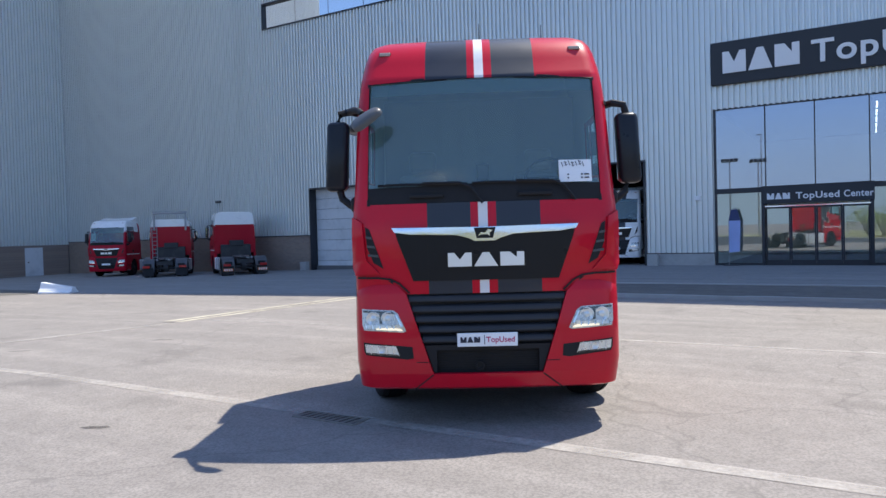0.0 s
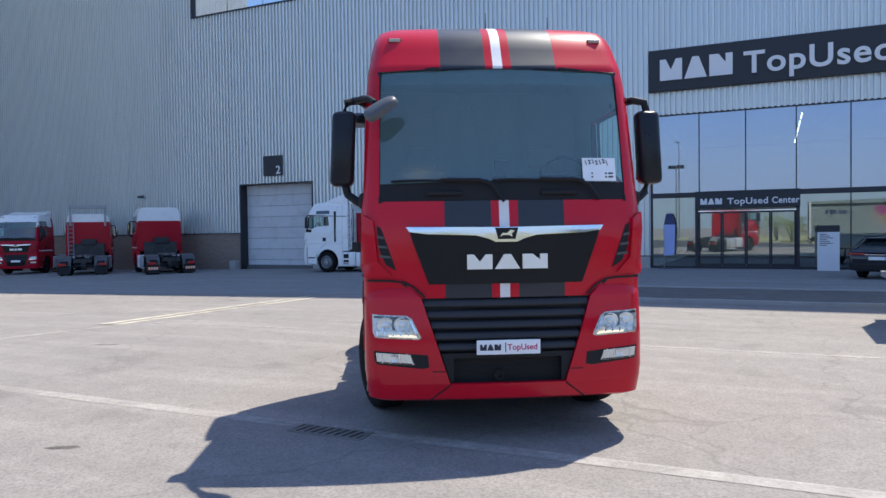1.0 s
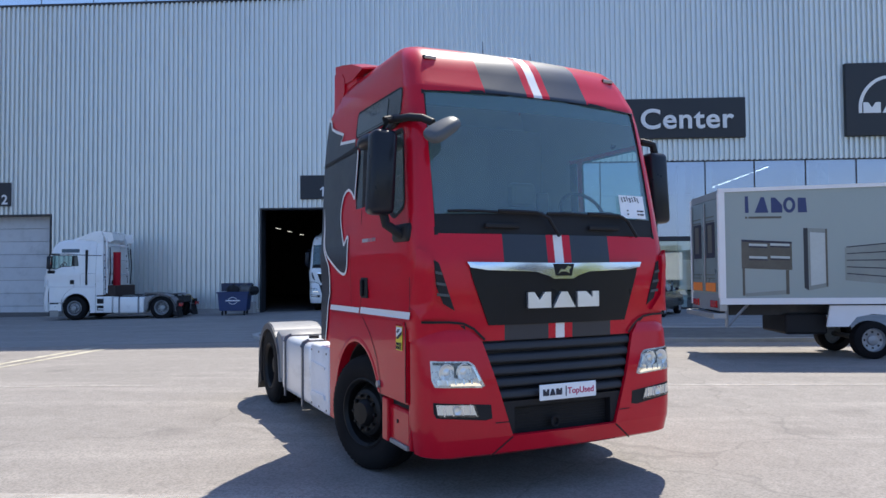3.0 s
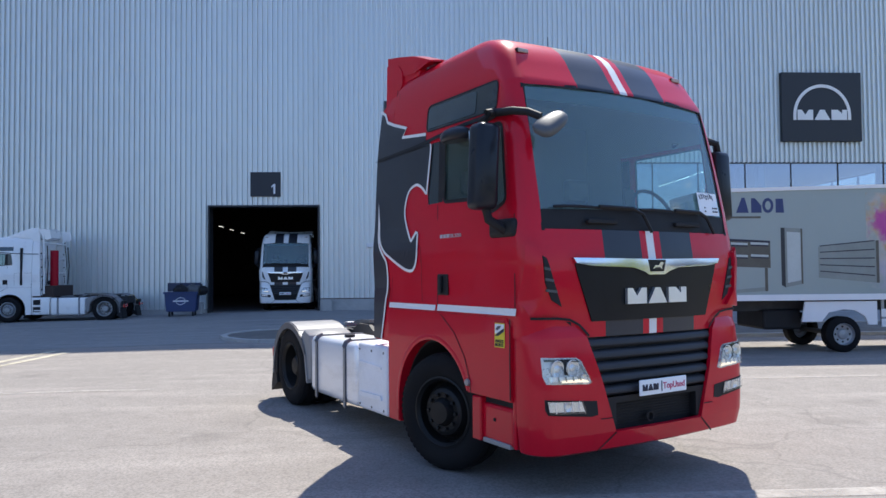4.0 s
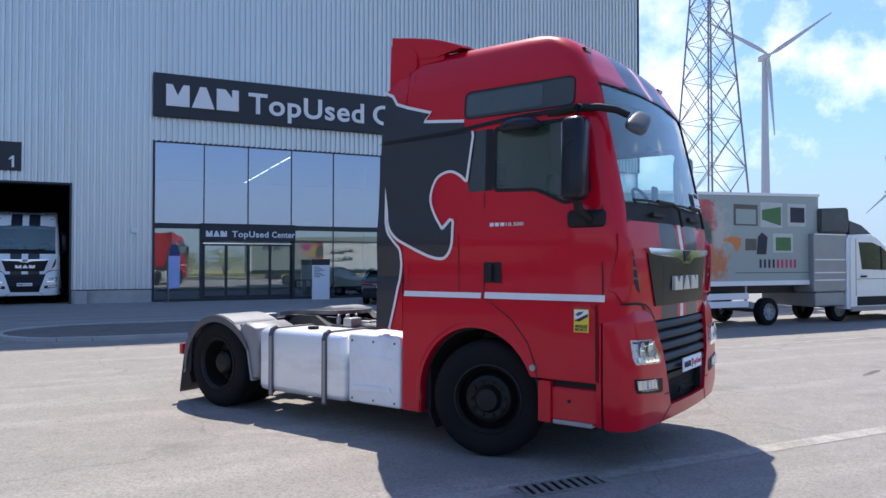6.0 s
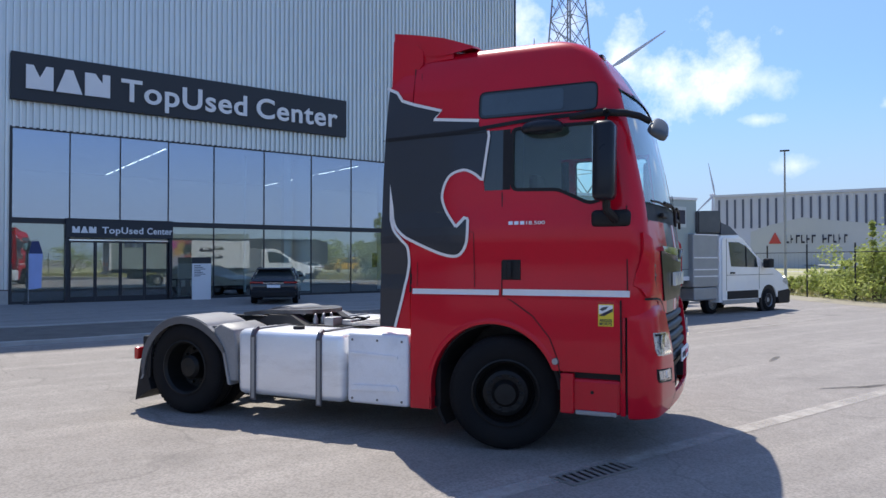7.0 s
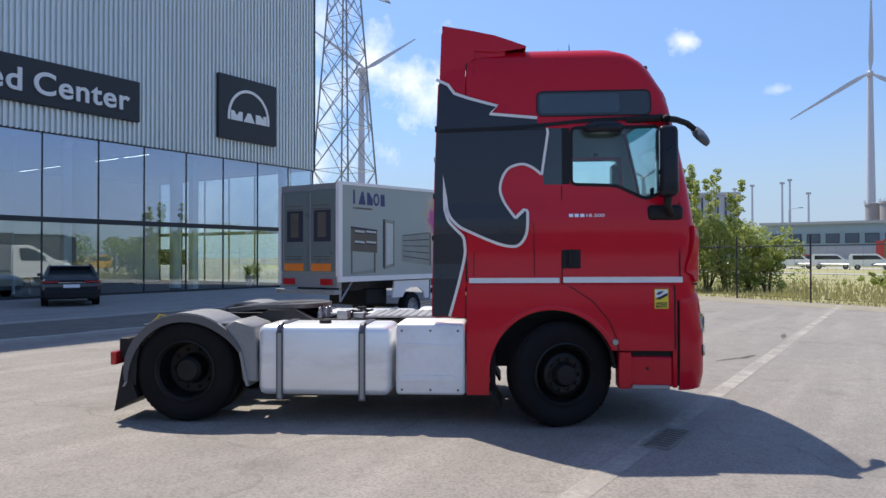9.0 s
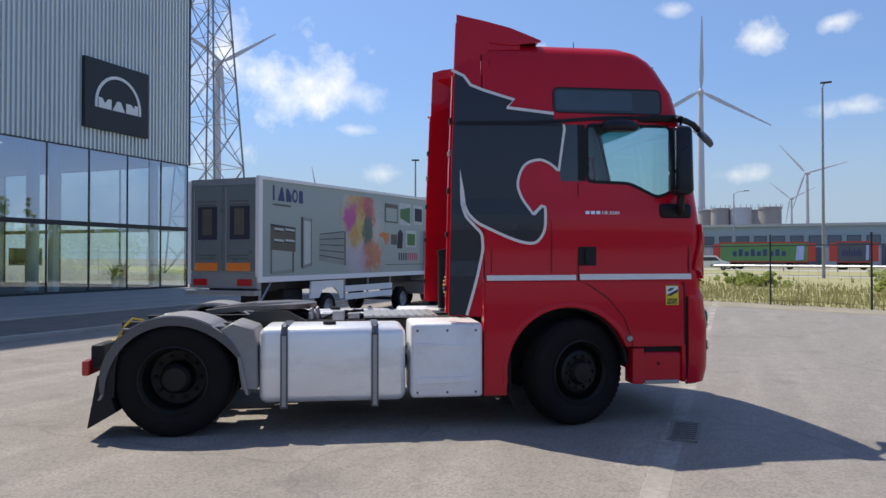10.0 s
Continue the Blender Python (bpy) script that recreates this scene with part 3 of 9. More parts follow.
def island():
    """A raised strip of gravel between concrete kerbs, rounded at its end."""
    base = thing("planting_strip", "gravel strip edged with low concrete kerbs", "verge", kind="structure")
    outline = [(15.0, 17.3), (-6.0, 17.3)] + [(-8.2 + 1.6 * math.cos(a) * 1.2, 19.1 + 1.8 * math.sin(a)) for a in (math.radians(d) for d in range(270, 89, -20))] + [(15.0, 20.9)]
    bm = bmesh.new()
    inner = [(x, y) for x, y in outline]
    prism(bm, inner, "z", 0.0, 0.06)
    part("gravel", bm, "gravel", base)
    n = 0
    for a, b in zip(outline, outline[1:]):
        length = math.dist(a, b)
        k = max(1, int(length / 1.0))
        for i in range(k):
            p = [a[j] + (b[j] - a[j]) * i / k for j in (0, 1)]
            q = [a[j] + (b[j] - a[j]) * (i + 1) / k for j in (0, 1)]
            bm = bmesh.new()
            prism(bm, line_band(*p, *q, 0.14), "z", -0.02, 0.085 + 0.004 * (n % 3))
            part("kerb_stone", bm, "concrete", base)
            n += 1


island()


def drain_grate():
    t = thing("drain_grate", "cast iron slotted drain grate set in the yard", "drain", pose(-4.9, 5.11, 0.004))
    bm = bmesh.new()
    box(bm, -0.36, 0.36, -0.115, 0.115, -0.012, 0.002)
    part("pit", bm, "black", t)
    bm = bmesh.new()
    for y0, y1 in ((-0.125, -0.1), (0.1, 0.125)):
        box(bm, -0.37, 0.37, y0, y1, -0.01, 0.008)
    for x in (-0.36, 0.36):
        box(bm, x - 0.012, x + 0.012, -0.1, 0.1, -0.01, 0.008)
    part("rim", bm, "iron", t)
    for i in range(9):
        bm = bmesh.new()
        x = -0.31 + i * 0.0775
        prism(bm, [(x - 0.036, -0.1), (x + 0.002, -0.1), (x + 0.036, 0.1), (x - 0.002, 0.1)], "z", -0.01, 0.007)
        part("grate_bar", bm, "iron", t)


drain_grate()


# ---- hall: facade along x at FY ----
FY, TOP = 32.07, 30.2
CORNER, LEFT = 18.96, -53.6


def corrugated(x0, x1, z0, z1, pitch=0.225, depth=0.11, y=FY):
    """Upright trapezoid ribs."""
    bm = bmesh.new()
    prof = []
    steps = ((0.0, 0.0), (0.40, 0.0), (0.48, -1.0), (0.86, -1.0), (0.94, 0.0))
    k = math.floor(x0 / pitch)
    pts = []
    while k * pitch < x1:
        pts += [((k + u) * pitch, d * depth) for u, d in steps]
        k += 1

    def depth_at(q):
        u = q / pitch - math.floor(q / pitch)
        if u < 0.40:
            return 0.0
        if u < 0.48:
            return -(u - 0.40) / 0.08 * depth
        if u < 0.86:
            return -depth
        return -(0.94 - u) / 0.08 * depth if u < 0.94 else 0.0
    prof = [(x0, depth_at(x0))] + [p for p in pts if x0 + 1e-4 < p[0] < x1 - 1e-4] + [(x1, depth_at(x1))]
    lo = [bm.verts.new((a, y + d, z0)) for a, d in prof]
    hi = [bm.verts.new((a, y + d, z1)) for a, d in prof]
    for i in range(len(prof) - 1):
        bm.faces.new((lo[i], lo[i + 1], hi[i + 1], hi[i]))
    return bm


def build_hall():
    w = thing("wall_front", "tall hall facade of grey ribbed metal cladding", "wall", kind="structure")
    g1, g2, gl, tw = (-14.12, -9.2, 4.72), (-29.0, -24.0, 4.56), (-6.27, CORNER, 6.6), (-32.3, -12.0, 14.43, 15.95)
    sheets = [(LEFT, tw[0], 1.75, TOP), (tw[0], g2[0], 1.75, tw[2]), (tw[0], tw[1], tw[3], TOP), (g2[0], g2[1], g2[2], tw[2]), (g2[1], g1[0], 0.05, tw[2]), (g1[0], tw[1], g1[2], tw[2]),
              (tw[1], g1[1], g1[2], TOP), (g1[1], gl[0], 0.55, TOP), (gl[0], CORNER, gl[2], TOP)]
    for s in sheets:
        part("cladding", corrugated(*s), "clad", w)
    bm = bmesh.new()   # solid backing, with the openings left free
    for x0, x1, z0, z1 in ((LEFT, g2[0], -1.2, tw[2]), (LEFT, tw[0], tw[2], TOP), (tw[0], tw[1], tw[3], TOP), (g2[0], g2[1], g2[2], tw[2]), (g2[1], g1[0], -0.6, tw[2]), (g1[0], tw[1], g1[2], tw[2]),
                           (tw[1], g1[1], g1[2], TOP), (g1[1], gl[0], -0.4, TOP), (gl[0], CORNER, gl[2], TOP)):
        box(bm, x0, x1, FY + 0.02, FY + 0.28, z0, z1)
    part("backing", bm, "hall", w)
    bm = bmesh.new()
    box(bm, LEFT, CORNER + 0.05, FY - 0.14, FY + 0.35, TOP, TOP + 0.12)
    part("coping", bm, "frame", w)
    bm = bmesh.new()
    box(bm, CORNER - 0.06, CORNER + 0.05, FY - 0.13, FY + 0.3, gl[2], TOP - 0.002)
    part("corner_trim", bm, "frame", w)
    # plinths
    for x0, x1, z1 in ((-24.0, -14.12, 0.12), (-9.2, -6.27, 0.5)):
        bm = bmesh.new()
        box(bm, x0 + 0.02, x1 - 0.02, FY - 0.13, FY + 0.015, -0.6, z1, 0.01)
        part("plinth", bm, "concrete", w)
    # band of strip window high up
    tall = thing("window_1", "long strip window high in the facade reflecting sky", "window", kind="structure")
    n = 8
    for i in range(n):
        a = tw[0] + (tw[1] - tw[0]) * i / n
        b = tw[0] + (tw[1] - tw[0]) * (i + 1) / n
        bm = bmesh.new()
        box(bm, a + 0.02, b - 0.02, FY + 0.03, FY + 0.05, tw[2] + 0.05, tw[3] - 0.05)
        part("pane", bm, "skypane", tall)
    bm = bmesh.new()
    box(bm, tw[0] - 0.06, tw[1] + 0.06, FY - 0.13, FY + 0.1, tw[2] - 0.04, tw[2] + 0.05)
    box(bm, tw[0] - 0.06, tw[1] + 0.06, FY - 0.13, FY + 0.1, tw[3] - 0.05, tw[3] + 0.04)
    box(bm, tw[0] - 0.06, tw[0] + 0.03, FY - 0.13, FY + 0.1, tw[2] + 0.05, tw[3] - 0.05)
    part("window_frame", bm, "frame", tall)
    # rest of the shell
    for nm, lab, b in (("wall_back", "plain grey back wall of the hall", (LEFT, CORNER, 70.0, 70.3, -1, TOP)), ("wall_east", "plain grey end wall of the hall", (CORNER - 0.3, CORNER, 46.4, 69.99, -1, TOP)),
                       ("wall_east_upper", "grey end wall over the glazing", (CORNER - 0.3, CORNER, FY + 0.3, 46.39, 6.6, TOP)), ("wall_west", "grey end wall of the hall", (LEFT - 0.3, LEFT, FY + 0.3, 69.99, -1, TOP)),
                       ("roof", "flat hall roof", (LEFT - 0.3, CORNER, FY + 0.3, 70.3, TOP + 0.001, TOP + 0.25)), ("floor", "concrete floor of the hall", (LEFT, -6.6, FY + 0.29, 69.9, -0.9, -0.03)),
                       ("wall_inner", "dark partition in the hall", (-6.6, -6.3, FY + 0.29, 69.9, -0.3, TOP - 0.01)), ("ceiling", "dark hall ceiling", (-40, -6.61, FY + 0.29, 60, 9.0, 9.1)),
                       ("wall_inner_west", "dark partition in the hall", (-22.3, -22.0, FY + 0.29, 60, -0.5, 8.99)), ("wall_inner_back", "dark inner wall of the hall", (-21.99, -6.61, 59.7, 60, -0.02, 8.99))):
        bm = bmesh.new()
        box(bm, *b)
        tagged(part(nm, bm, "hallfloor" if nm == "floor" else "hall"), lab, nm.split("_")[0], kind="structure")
    # left wing, standing forward
    lw = thing("wall_wing", "projecting hall wing with ribbed grey cladding over brick", "wall", kind="structure")
    bm = corrugated(-30.0, 0.0, 1.6, TOP, y=0.0)
    ob = part("cladding", bm, "clad", lw)
    ob.matrix_basis = pose(LEFT, FY + 0.0, 0, 0, 0, 90)
    bm = bmesh.new()
    box(bm, LEFT - 0.3, LEFT - 0.06, 2.0, FY - 0.02, -1.2, TOP)
    part("backing", bm, "hall", lw)
    # openings' frames
    for nm, (x0, x1, z1), lab in (("door_frame", g1, "dark steel reveal of the open gate"), ("door_frame", g2, "dark steel reveal of the closed gate")):
        t = thing(nm, lab, "door frame", kind="structure")
        for b in ((x0, x0 + 0.07, -0.4, z1), (x1 - 0.07, x1, -0.4, z1), (x0 + 0.07, x1 - 0.07, z1 - 0.07, z1)):
            bm = bmesh.new()
            box(bm, b[0], b[1], FY - 0.125, FY + 0.55, b[2], b[3])
            part("jamb", bm, "frame", t)
    for x in (-29.35, -23.6, -14.5, -8.85):
        b = thing("bollard", "low pale concrete impact block beside a gate", "bollard", pose(x, FY - 0.28, gz(x)), group="impact blocks")
        bm = bmesh.new()
        box(bm, -0.22, 0.22, -0.2, 0.2, -0.05, 0.5, 0.03)
        part("block", bm, "concrete", b)
    # closed sectional gate
    d = thing("door_2", "closed pale grey sectional gate", "gate", kind="structure")
    for i in range(8):
        bm = bmesh.new()
        z = -0.35 + i * 0.61
        box(bm, g2[0] + 0.08, g2[1] - 0.08, FY + 0.4, FY + 0.45, z + 0.006, z + 0.604, 0.012, 1)
        part("gate_panel", bm, "gate", d)
    # number boards
    for x, n in ((-27.27, "2"), (-12.24, "1")):
        s = thing("number_board", "anthracite board with the white number %s over a gate" % n, "sign", pose(x, FY - 0.116, 0))
        bm = bmesh.new()
        box(bm, 0, 1.33, -0.05, 0.0, 4.95 if n == "2" else 5.1, 6.06 if n == "2" else 6.19, 0.008, 1)
        part("board", bm, "sign", s)
        if n == "1":
            bm = bmesh.new()
            prism(bm, [(1.02, 5.22), (1.10, 5.22), (1.10, 5.66), (1.04, 5.66), (0.93, 5.56), (0.93, 5.49), (1.02, 5.55)], "y", -0.063, -0.052)
            part("numeral", bm, "letter", s)
            continue
        lettering("numeral", n, 0.62, "letter", s, pose(0.88, -0.055, 5.05 if n == "2" else 5.2, 90), 0.008, bold=0.012)
    box_ = thing("alarm_box", "small white alarm box on the cladding", "alarm", pose(-6.95, FY - 0.112, 2.9))
    bm = bmesh.new()
    box(bm, -0.14, 0.14, -0.09, 0.0, -0.1, 0.1, 0.02)
    part("housing", bm, "letter", box_)
    cm = thing("wall_camera", "small dark surveillance camera on a bracket", "camera", pose(-36.8, FY - 0.05, 4.1))
    bm = bmesh.new()
    bar(bm, (0, 0, 0), (0.25, -0.25, 0.05), 0.05)
    part("bracket", bm, "frame", cm)
    bm = bmesh.new()
    turned(bm, ((-0.2, 0.0), (-0.2, 0.08), (0.2, 0.08), (0.2, 0.0)), 12, "x", (0.3, -0.3, 0.0))
    part("housing", bm, "grey", cm)


M["skypane"] = glass_material("sky_pane", (0.35, 0.42, 0.5), 0.75, boost=1.0)
build_hall()


def build_glazing():
    MUL = [-6.22, -4.26, -2.44, -0.56, 1.36, 3.65, 6.0, 8.15, 10.37, 12.55, 14.8, 17.0, 18.94]
    z_mid0, z_mid1 = 2.97, 3.24
    g = thing("window_2", "two-storey showroom glazing with thin dark mullions", "window", kind="structure")
    bm = bmesh.new()
    box(bm, -6.27, CORNER, FY - 0.05, FY + 0.08, 6.57, 6.64)
    part("head_rail", bm, "frame", g)
    bm = bmesh.new()
    box(bm, -6.27, CORNER + 0.04, FY - 0.07, FY + 0.1, z_mid0 + 0.06, z_mid1, 0.006, 1)
    part("middle_rail", bm, "frame", g)
    bm = bmesh.new()
    box(bm, -6.27, CORNER, FY - 0.04, FY + 0.08, -0.02, 0.1)
    part("bottom_rail", bm, "frame", g)
    bm = bmesh.new()
    box(bm, -6.27, -6.18, FY - 0.06, FY + 0.1, 0.1, 6.57)
    part("edge_frame", bm, "frame", g)
    for x in MUL[1:]:
        bm = bmesh.new()
        box(bm, x - 0.022, x + 0.022, FY - 0.02, FY + 0.06, z_mid1, 6.57)
        part("mullion", bm, "frame", g)
        if not -4.2 < x < -0.7:
            bm = bmesh.new()
            box(bm, x - 0.022, x + 0.022, FY - 0.02, FY + 0.06, 0.1, z_mid0 + 0.06)
            part("mullion", bm, "frame", g)
    for k, (a, b) in enumerate(zip(MUL, MUL[1:])):
        bm = bmesh.new()
        box(bm, a + 0.024, b - 0.024, FY + 0.01, FY + 0.03, z_mid1, 6.57)
        part("pane", bm, "paneu", g).visible_shadow = False
        if not -4.3 < a < -0.7:
            bm = bmesh.new()
            box(bm, a + 0.024, b - 0.024, FY + 0.01, FY + 0.03, 0.1, z_mid0 + 0.06)
            part("pane", bm, "pane", g).visible_shadow = False
    # glazed end wall
    e = thing("window_3", "glazed end wall of the showroom", "window", kind="structure")
    ys = [32.2 + 2.35 * i for i in range(7)]
    for y in ys:
        bm = bmesh.new()
        box(bm, CORNER - 0.06, CORNER, y - 0.05, y + 0.05, 0.1, 6.58)
        part("mullion", bm, "frame", e)
    for a, b in zip(ys, ys[1:]):
        for z0, z1 in ((0.1, 3.03), (3.24, 6.58)):
            bm = bmesh.new()
            box(bm, CORNER - 0.04, CORNER - 0.02, a + 0.052, b - 0.052, z0, z1)
            part("pane", bm, "clearpane", e).visible_shadow = False
    for z0, z1 in ((0.0, 0.1), (3.03, 3.24)):
        bm = bmesh.new()
        box(bm, CORNER - 0.055, CORNER - 0.005, 32.2, 46.3, z0, z1)
        part("rail", bm, "frame", e)
    # entrance
    d = thing("door_1", "glazed sliding entrance with dark frame and lettered header", "door", kind="structure")
    x0, x1 = -4.3, -0.56
    bm = bmesh.new()
    box(bm, x0 - 0.12, x1 + 0.14, FY - 0.22, FY - 0.075, 2.53, 3.26, 0.01, 1)
    part("header", bm, "sign", d)
    for x in (x0 - 0.06, x1 + 0.06):
        bm = bmesh.new()
        box(bm, x - 0.06, x + 0.06, FY - 0.2, FY + 0.08, 0.0, 2.528)
        part("jamb", bm, "frame", d)
    for i in range(4):
        a = x0 + 0.02 + i * (x1 - x0 - 0.04) / 4
        b = a + (x1 - x0 - 0.04) / 4
        leaf = bmesh.new()
        for q in ((a + 0.005, a + 0.06, 0.02, 2.4), (b - 0.06, b - 0.005, 0.02, 2.4), (a + 0.06, b - 0.06, 0.02, 0.22), (a + 0.06, b - 0.06, 2.33, 2.4)):
            box(leaf, q[0], q[1], FY - 0.08, FY - 0.04, q[2], q[3])
        leaf = part("door_leaf", leaf, "frame", d)
        bm = bmesh.new()
        box(bm, a + 0.062, b - 0.062, FY - 0.065, FY - 0.05, 0.222, 2.328)
        part("pane", bm, "pane", leaf).visible_shadow = False
    bm = bmesh.new()
    box(bm, x0, x1, FY - 0.1, FY - 0.03, 2.4, 2.45)
    part("track", bm, "chrome", d)
    for word, x0, x1 in (("TopUsed", -3.14, -1.6), ("Center", -1.45, -0.45)):
        w = lettering("lettering", word, 0.36, "letter", d, pose(0, 0, 0), 0.006, bold=0.008, spacing=1.08)
        lo, hi = min(v.co.x for v in w.data.vertices), max(v.co.x for v in w.data.vertices)
        k = (x1 - x0) / (hi - lo)
        w.matrix_basis = pose(x0 - lo * k, FY - 0.228, 2.70, 90) @ Matrix.Diagonal((k, 1, 1, 1))
    bm = bmesh.new()
    initials(bm, -4.2, 2.70, 0.85, 0.25, FY - 0.235, FY - 0.222)
    part("emblem", bm, "letter", d)
    # showroom behind
    for nm, lab, mt, b in (("showroom_floor", "polished grey showroom floor", "show_floor", (-6.29, CORNER - 0.07, FY + 0.1, 46.3, -0.02, 0.0)),
                           ("showroom_wall", "pale showroom back wall", "show_wall", (-6.29, CORNER - 0.07, 46.31, 46.5, 0, 6.58)),
                           ("showroom_ceiling", "grey showroom ceiling", "ceil", (-6.29, CORNER - 0.3, FY + 0.1, 46.3, 6.6, 6.7)),
                           ("showroom_side_wall", "pale showroom side wall", "show_wall", (-6.29, -6.2, FY + 0.1, 46.3, 0.01, 6.58))):
        bm = bmesh.new()
        box(bm, *b)
        tagged(part(nm, bm, mt), lab, nm.split("_")[1], kind="structure")
    for x in (5.2, 11.6, 17.6):
        c = thing("column", "slim white showroom column behind the glass", "column", kind="structure", group="showroom columns")
        bm = bmesh.new()
        box(bm, x - 0.17, x + 0.17, FY + 0.9, FY + 1.24, 0.0, 6.59, 0.02)
        part("shaft", bm, "show_wall", c)
    for x in (-0.3, 9.3):
        for i in range(5):
            y = 33.4 + i * 2.5
            c = thing("ceiling_light", "slim white linear lamp under the showroom ceiling", "lamp", group="showroom lamps")
            bm = bmesh.new()
            box(bm, x - 0.05, x + 0.05, y, y + 2.0, 6.5, 6.56)
            part("housing", bm, "frame", c)
            bm = bmesh.new()
            box(bm, x - 0.03, x + 0.03, y + 0.02, y + 1.98, 6.485, 6.498)
            part("tube", bm, "tube", c)


build_glazing()


def build_signs():
    s = thing("fascia_sign", "long anthracite fascia sign with white raised words", "sign")
    bm = bmesh.new()
    box(bm, -6.28, 7.72, FY - 0.3, FY - 0.06, 7.6, 9.37, 0.012, 1)
    part("board", bm, "sign", s)
    bm = bmesh.new()
    initials(bm, -5.8, 8.04, 2.89, 0.89, FY - 0.36, FY - 0.302)
    part("emblem", bm, "letter", s, "three bold white marks")
    w1 = lettering("lettering", "TopUsed", 1.24, "letter", s, pose(-2.1, FY - 0.33, 8.03, 90), 0.028, bold=0.022, spacing=1.08)
    w2 = lettering("lettering", "Center", 1.24, "letter", s, pose(3.55, FY - 0.33, 8.03, 90), 0.028, bold=0.022, spacing=1.08)
    for w, x0, x1 in ((w1, -2.5, 2.70), (w2, 3.14, 7.2)):
        lo, hi = min(v.co.x for v in w.data.vertices), max(v.co.x for v in w.data.vertices)
        k = (x1 - x0) / (hi - lo)
        w.matrix_basis = pose(x0 - lo * k, FY - 0.33, 8.03, 90) @ Matrix.Diagonal((k, 1, 1, 1))
    q = thing("emblem_sign", "square anthracite sign with a white arch emblem", "sign")
    bm = bmesh.new()
    box(bm, 12.03, 15.83, FY - 0.3, FY - 0.06, 7.56, 10.77, 0.012, 1)
    part("board", bm, "sign", q)
    bm = bmesh.new()
    initials(bm, 12.76, 8.55, 2.35, 0.47, FY - 0.33, FY - 0.302)
    part("emblem", bm, "letter", q, "three bold white marks")
    bm = bmesh.new()
    n, c, rx, rz = 40, (13.93, 8.75), 1.37, 1.45
    out = [(c[0] + rx * math.cos(t), c[1] + rz * math.sin(t)) for t in (math.pi * (0.0 + k / n) for k in range(n + 1))]
    inn = [(c[0] + (rx - 0.14) * math.cos(t), c[1] + (rz - 0.14) * math.sin(t)) for t in (math.pi * (k / n) for k in range(n + 1))]
    for k in range(n):
        prism(bm, [out[k], out[k + 1], inn[k + 1], inn[k]], "y", FY - 0.33, FY - 0.302)
    for sx in (-1, 1):
        a, b = c[0] + sx * rx, c[0] + sx * (rx - 0.14)
        prism(bm, [(min(a, b), 8.55), (max(a, b), 8.55), (max(a, b), c[1]), (min(a, b), c[1])], "y", FY - 0.33, FY - 0.302)
    part("arch", bm, "letter", q)


build_signs()


# ---- tractor unit: origin on the ground under the front axle, front towards -y ----
def lerp_table(tab, z):
    if z <= tab[0][0]:
        return tab[0][1]
    for (a, va), (b, vb) in zip(tab, tab[1:]):
        if z <= b:
            return va + (vb - va) * (z - a) / (b - a)
    return tab[-1][1]


FRONT = ((0.3, -1.3), (1.19, -1.335), (1.75, -1.345), (1.95, -1.315), (2.17, -1.285), (2.57, -1.205), (3.0, -1.105), (3.138, -1.065), (3.239, -1.0), (3.358, -0.93), (3.445, -0.86), (3.521, -0.76), (3.576, -0.62), (3.608, -0.45), (3.63, -0.1))
WIDTH = ((0.3, 1.165), (1.33, 1.171), (1.42, 1.172), (1.5, 1.162), (1.85, 1.184), (1.95, 1.181), (2.1, 1.165), (2.8, 1.142), (3.0, 1.125), (3.217, 1.1), (3.358, 1.075), (3.456, 1.05), (3.521, 1.02), (3.576, 0.96), (3.608, 0.86), (3.63, 0.6))
LEVELS = (1.19, 1.33, 1.42, 1.5, 1.75, 1.85, 1.95, 2.05, 2.17, 2.4, 2.57, 2.8, 3.0, 3.065, 3.138, 3.185, 3.239, 3.299, 3.358, 3.402, 3.445, 3.489, 3.521, 3.549, 3.576, 3.592, 3.608, 3.619, 3.63)
BACK, BOW, RAD = 0.87, 0.085, 0.15


def cab_y(x, z, off=0.0):
    """The front skin's y at (x, z)."""
    w, r = lerp_table(WIDTH, z) + off, RAD
    f = lerp_table(FRONT, z) - off
    ax = abs(x)
    if ax <= w - r:
        return f + BOW * (ax / 1.1) ** 2
    d = min(ax - (w - r), r * 0.999)
    return f + BOW * ((w - r) / 1.1) ** 2 + r - math.sqrt(r * r - d * d)


def cab_x(y, z, off=0.0):
    """The side skin's half width at (y, z)."""
    w, r = lerp_table(WIDTH, z) + off, RAD
    y0 = lerp_table(FRONT, z) - off + BOW * ((w - r) / 1.1) ** 2 + r
    if y >= y0:
        return w
    d = min(y0 - y, r * 0.98)
    return w - r + math.sqrt(max(0.0, r * r - d * d))


def cab_ring(z, inset=0.0):
    w, r = lerp_table(WIDTH, z) - inset, RAD
    half = [(w - r) * k / 9 for k in range(10)]
    pts = [(x, cab_y(x, z, -inset)) for x in half]
    y0 = pts[-1][1]
    for k in range(1, 6):
        a = math.pi / 2 * k / 5
        pts.append((w - r + r * math.sin(a), y0 + r - r * math.cos(a)))
    ye = pts[-1][1]
    back = BACK - inset
    for k in range(1, 9):
        pts.append((w, ye + (back - ye) * k / 8))
    for x in (0.92, 0.5, 0.0):
        pts.append((w * x, back))
    left = [(-x, y) for x, y in pts[1:-1]][::-1]
    return [(x, y, z) for x, y in pts] + [(x, y, z) for x, y in left]


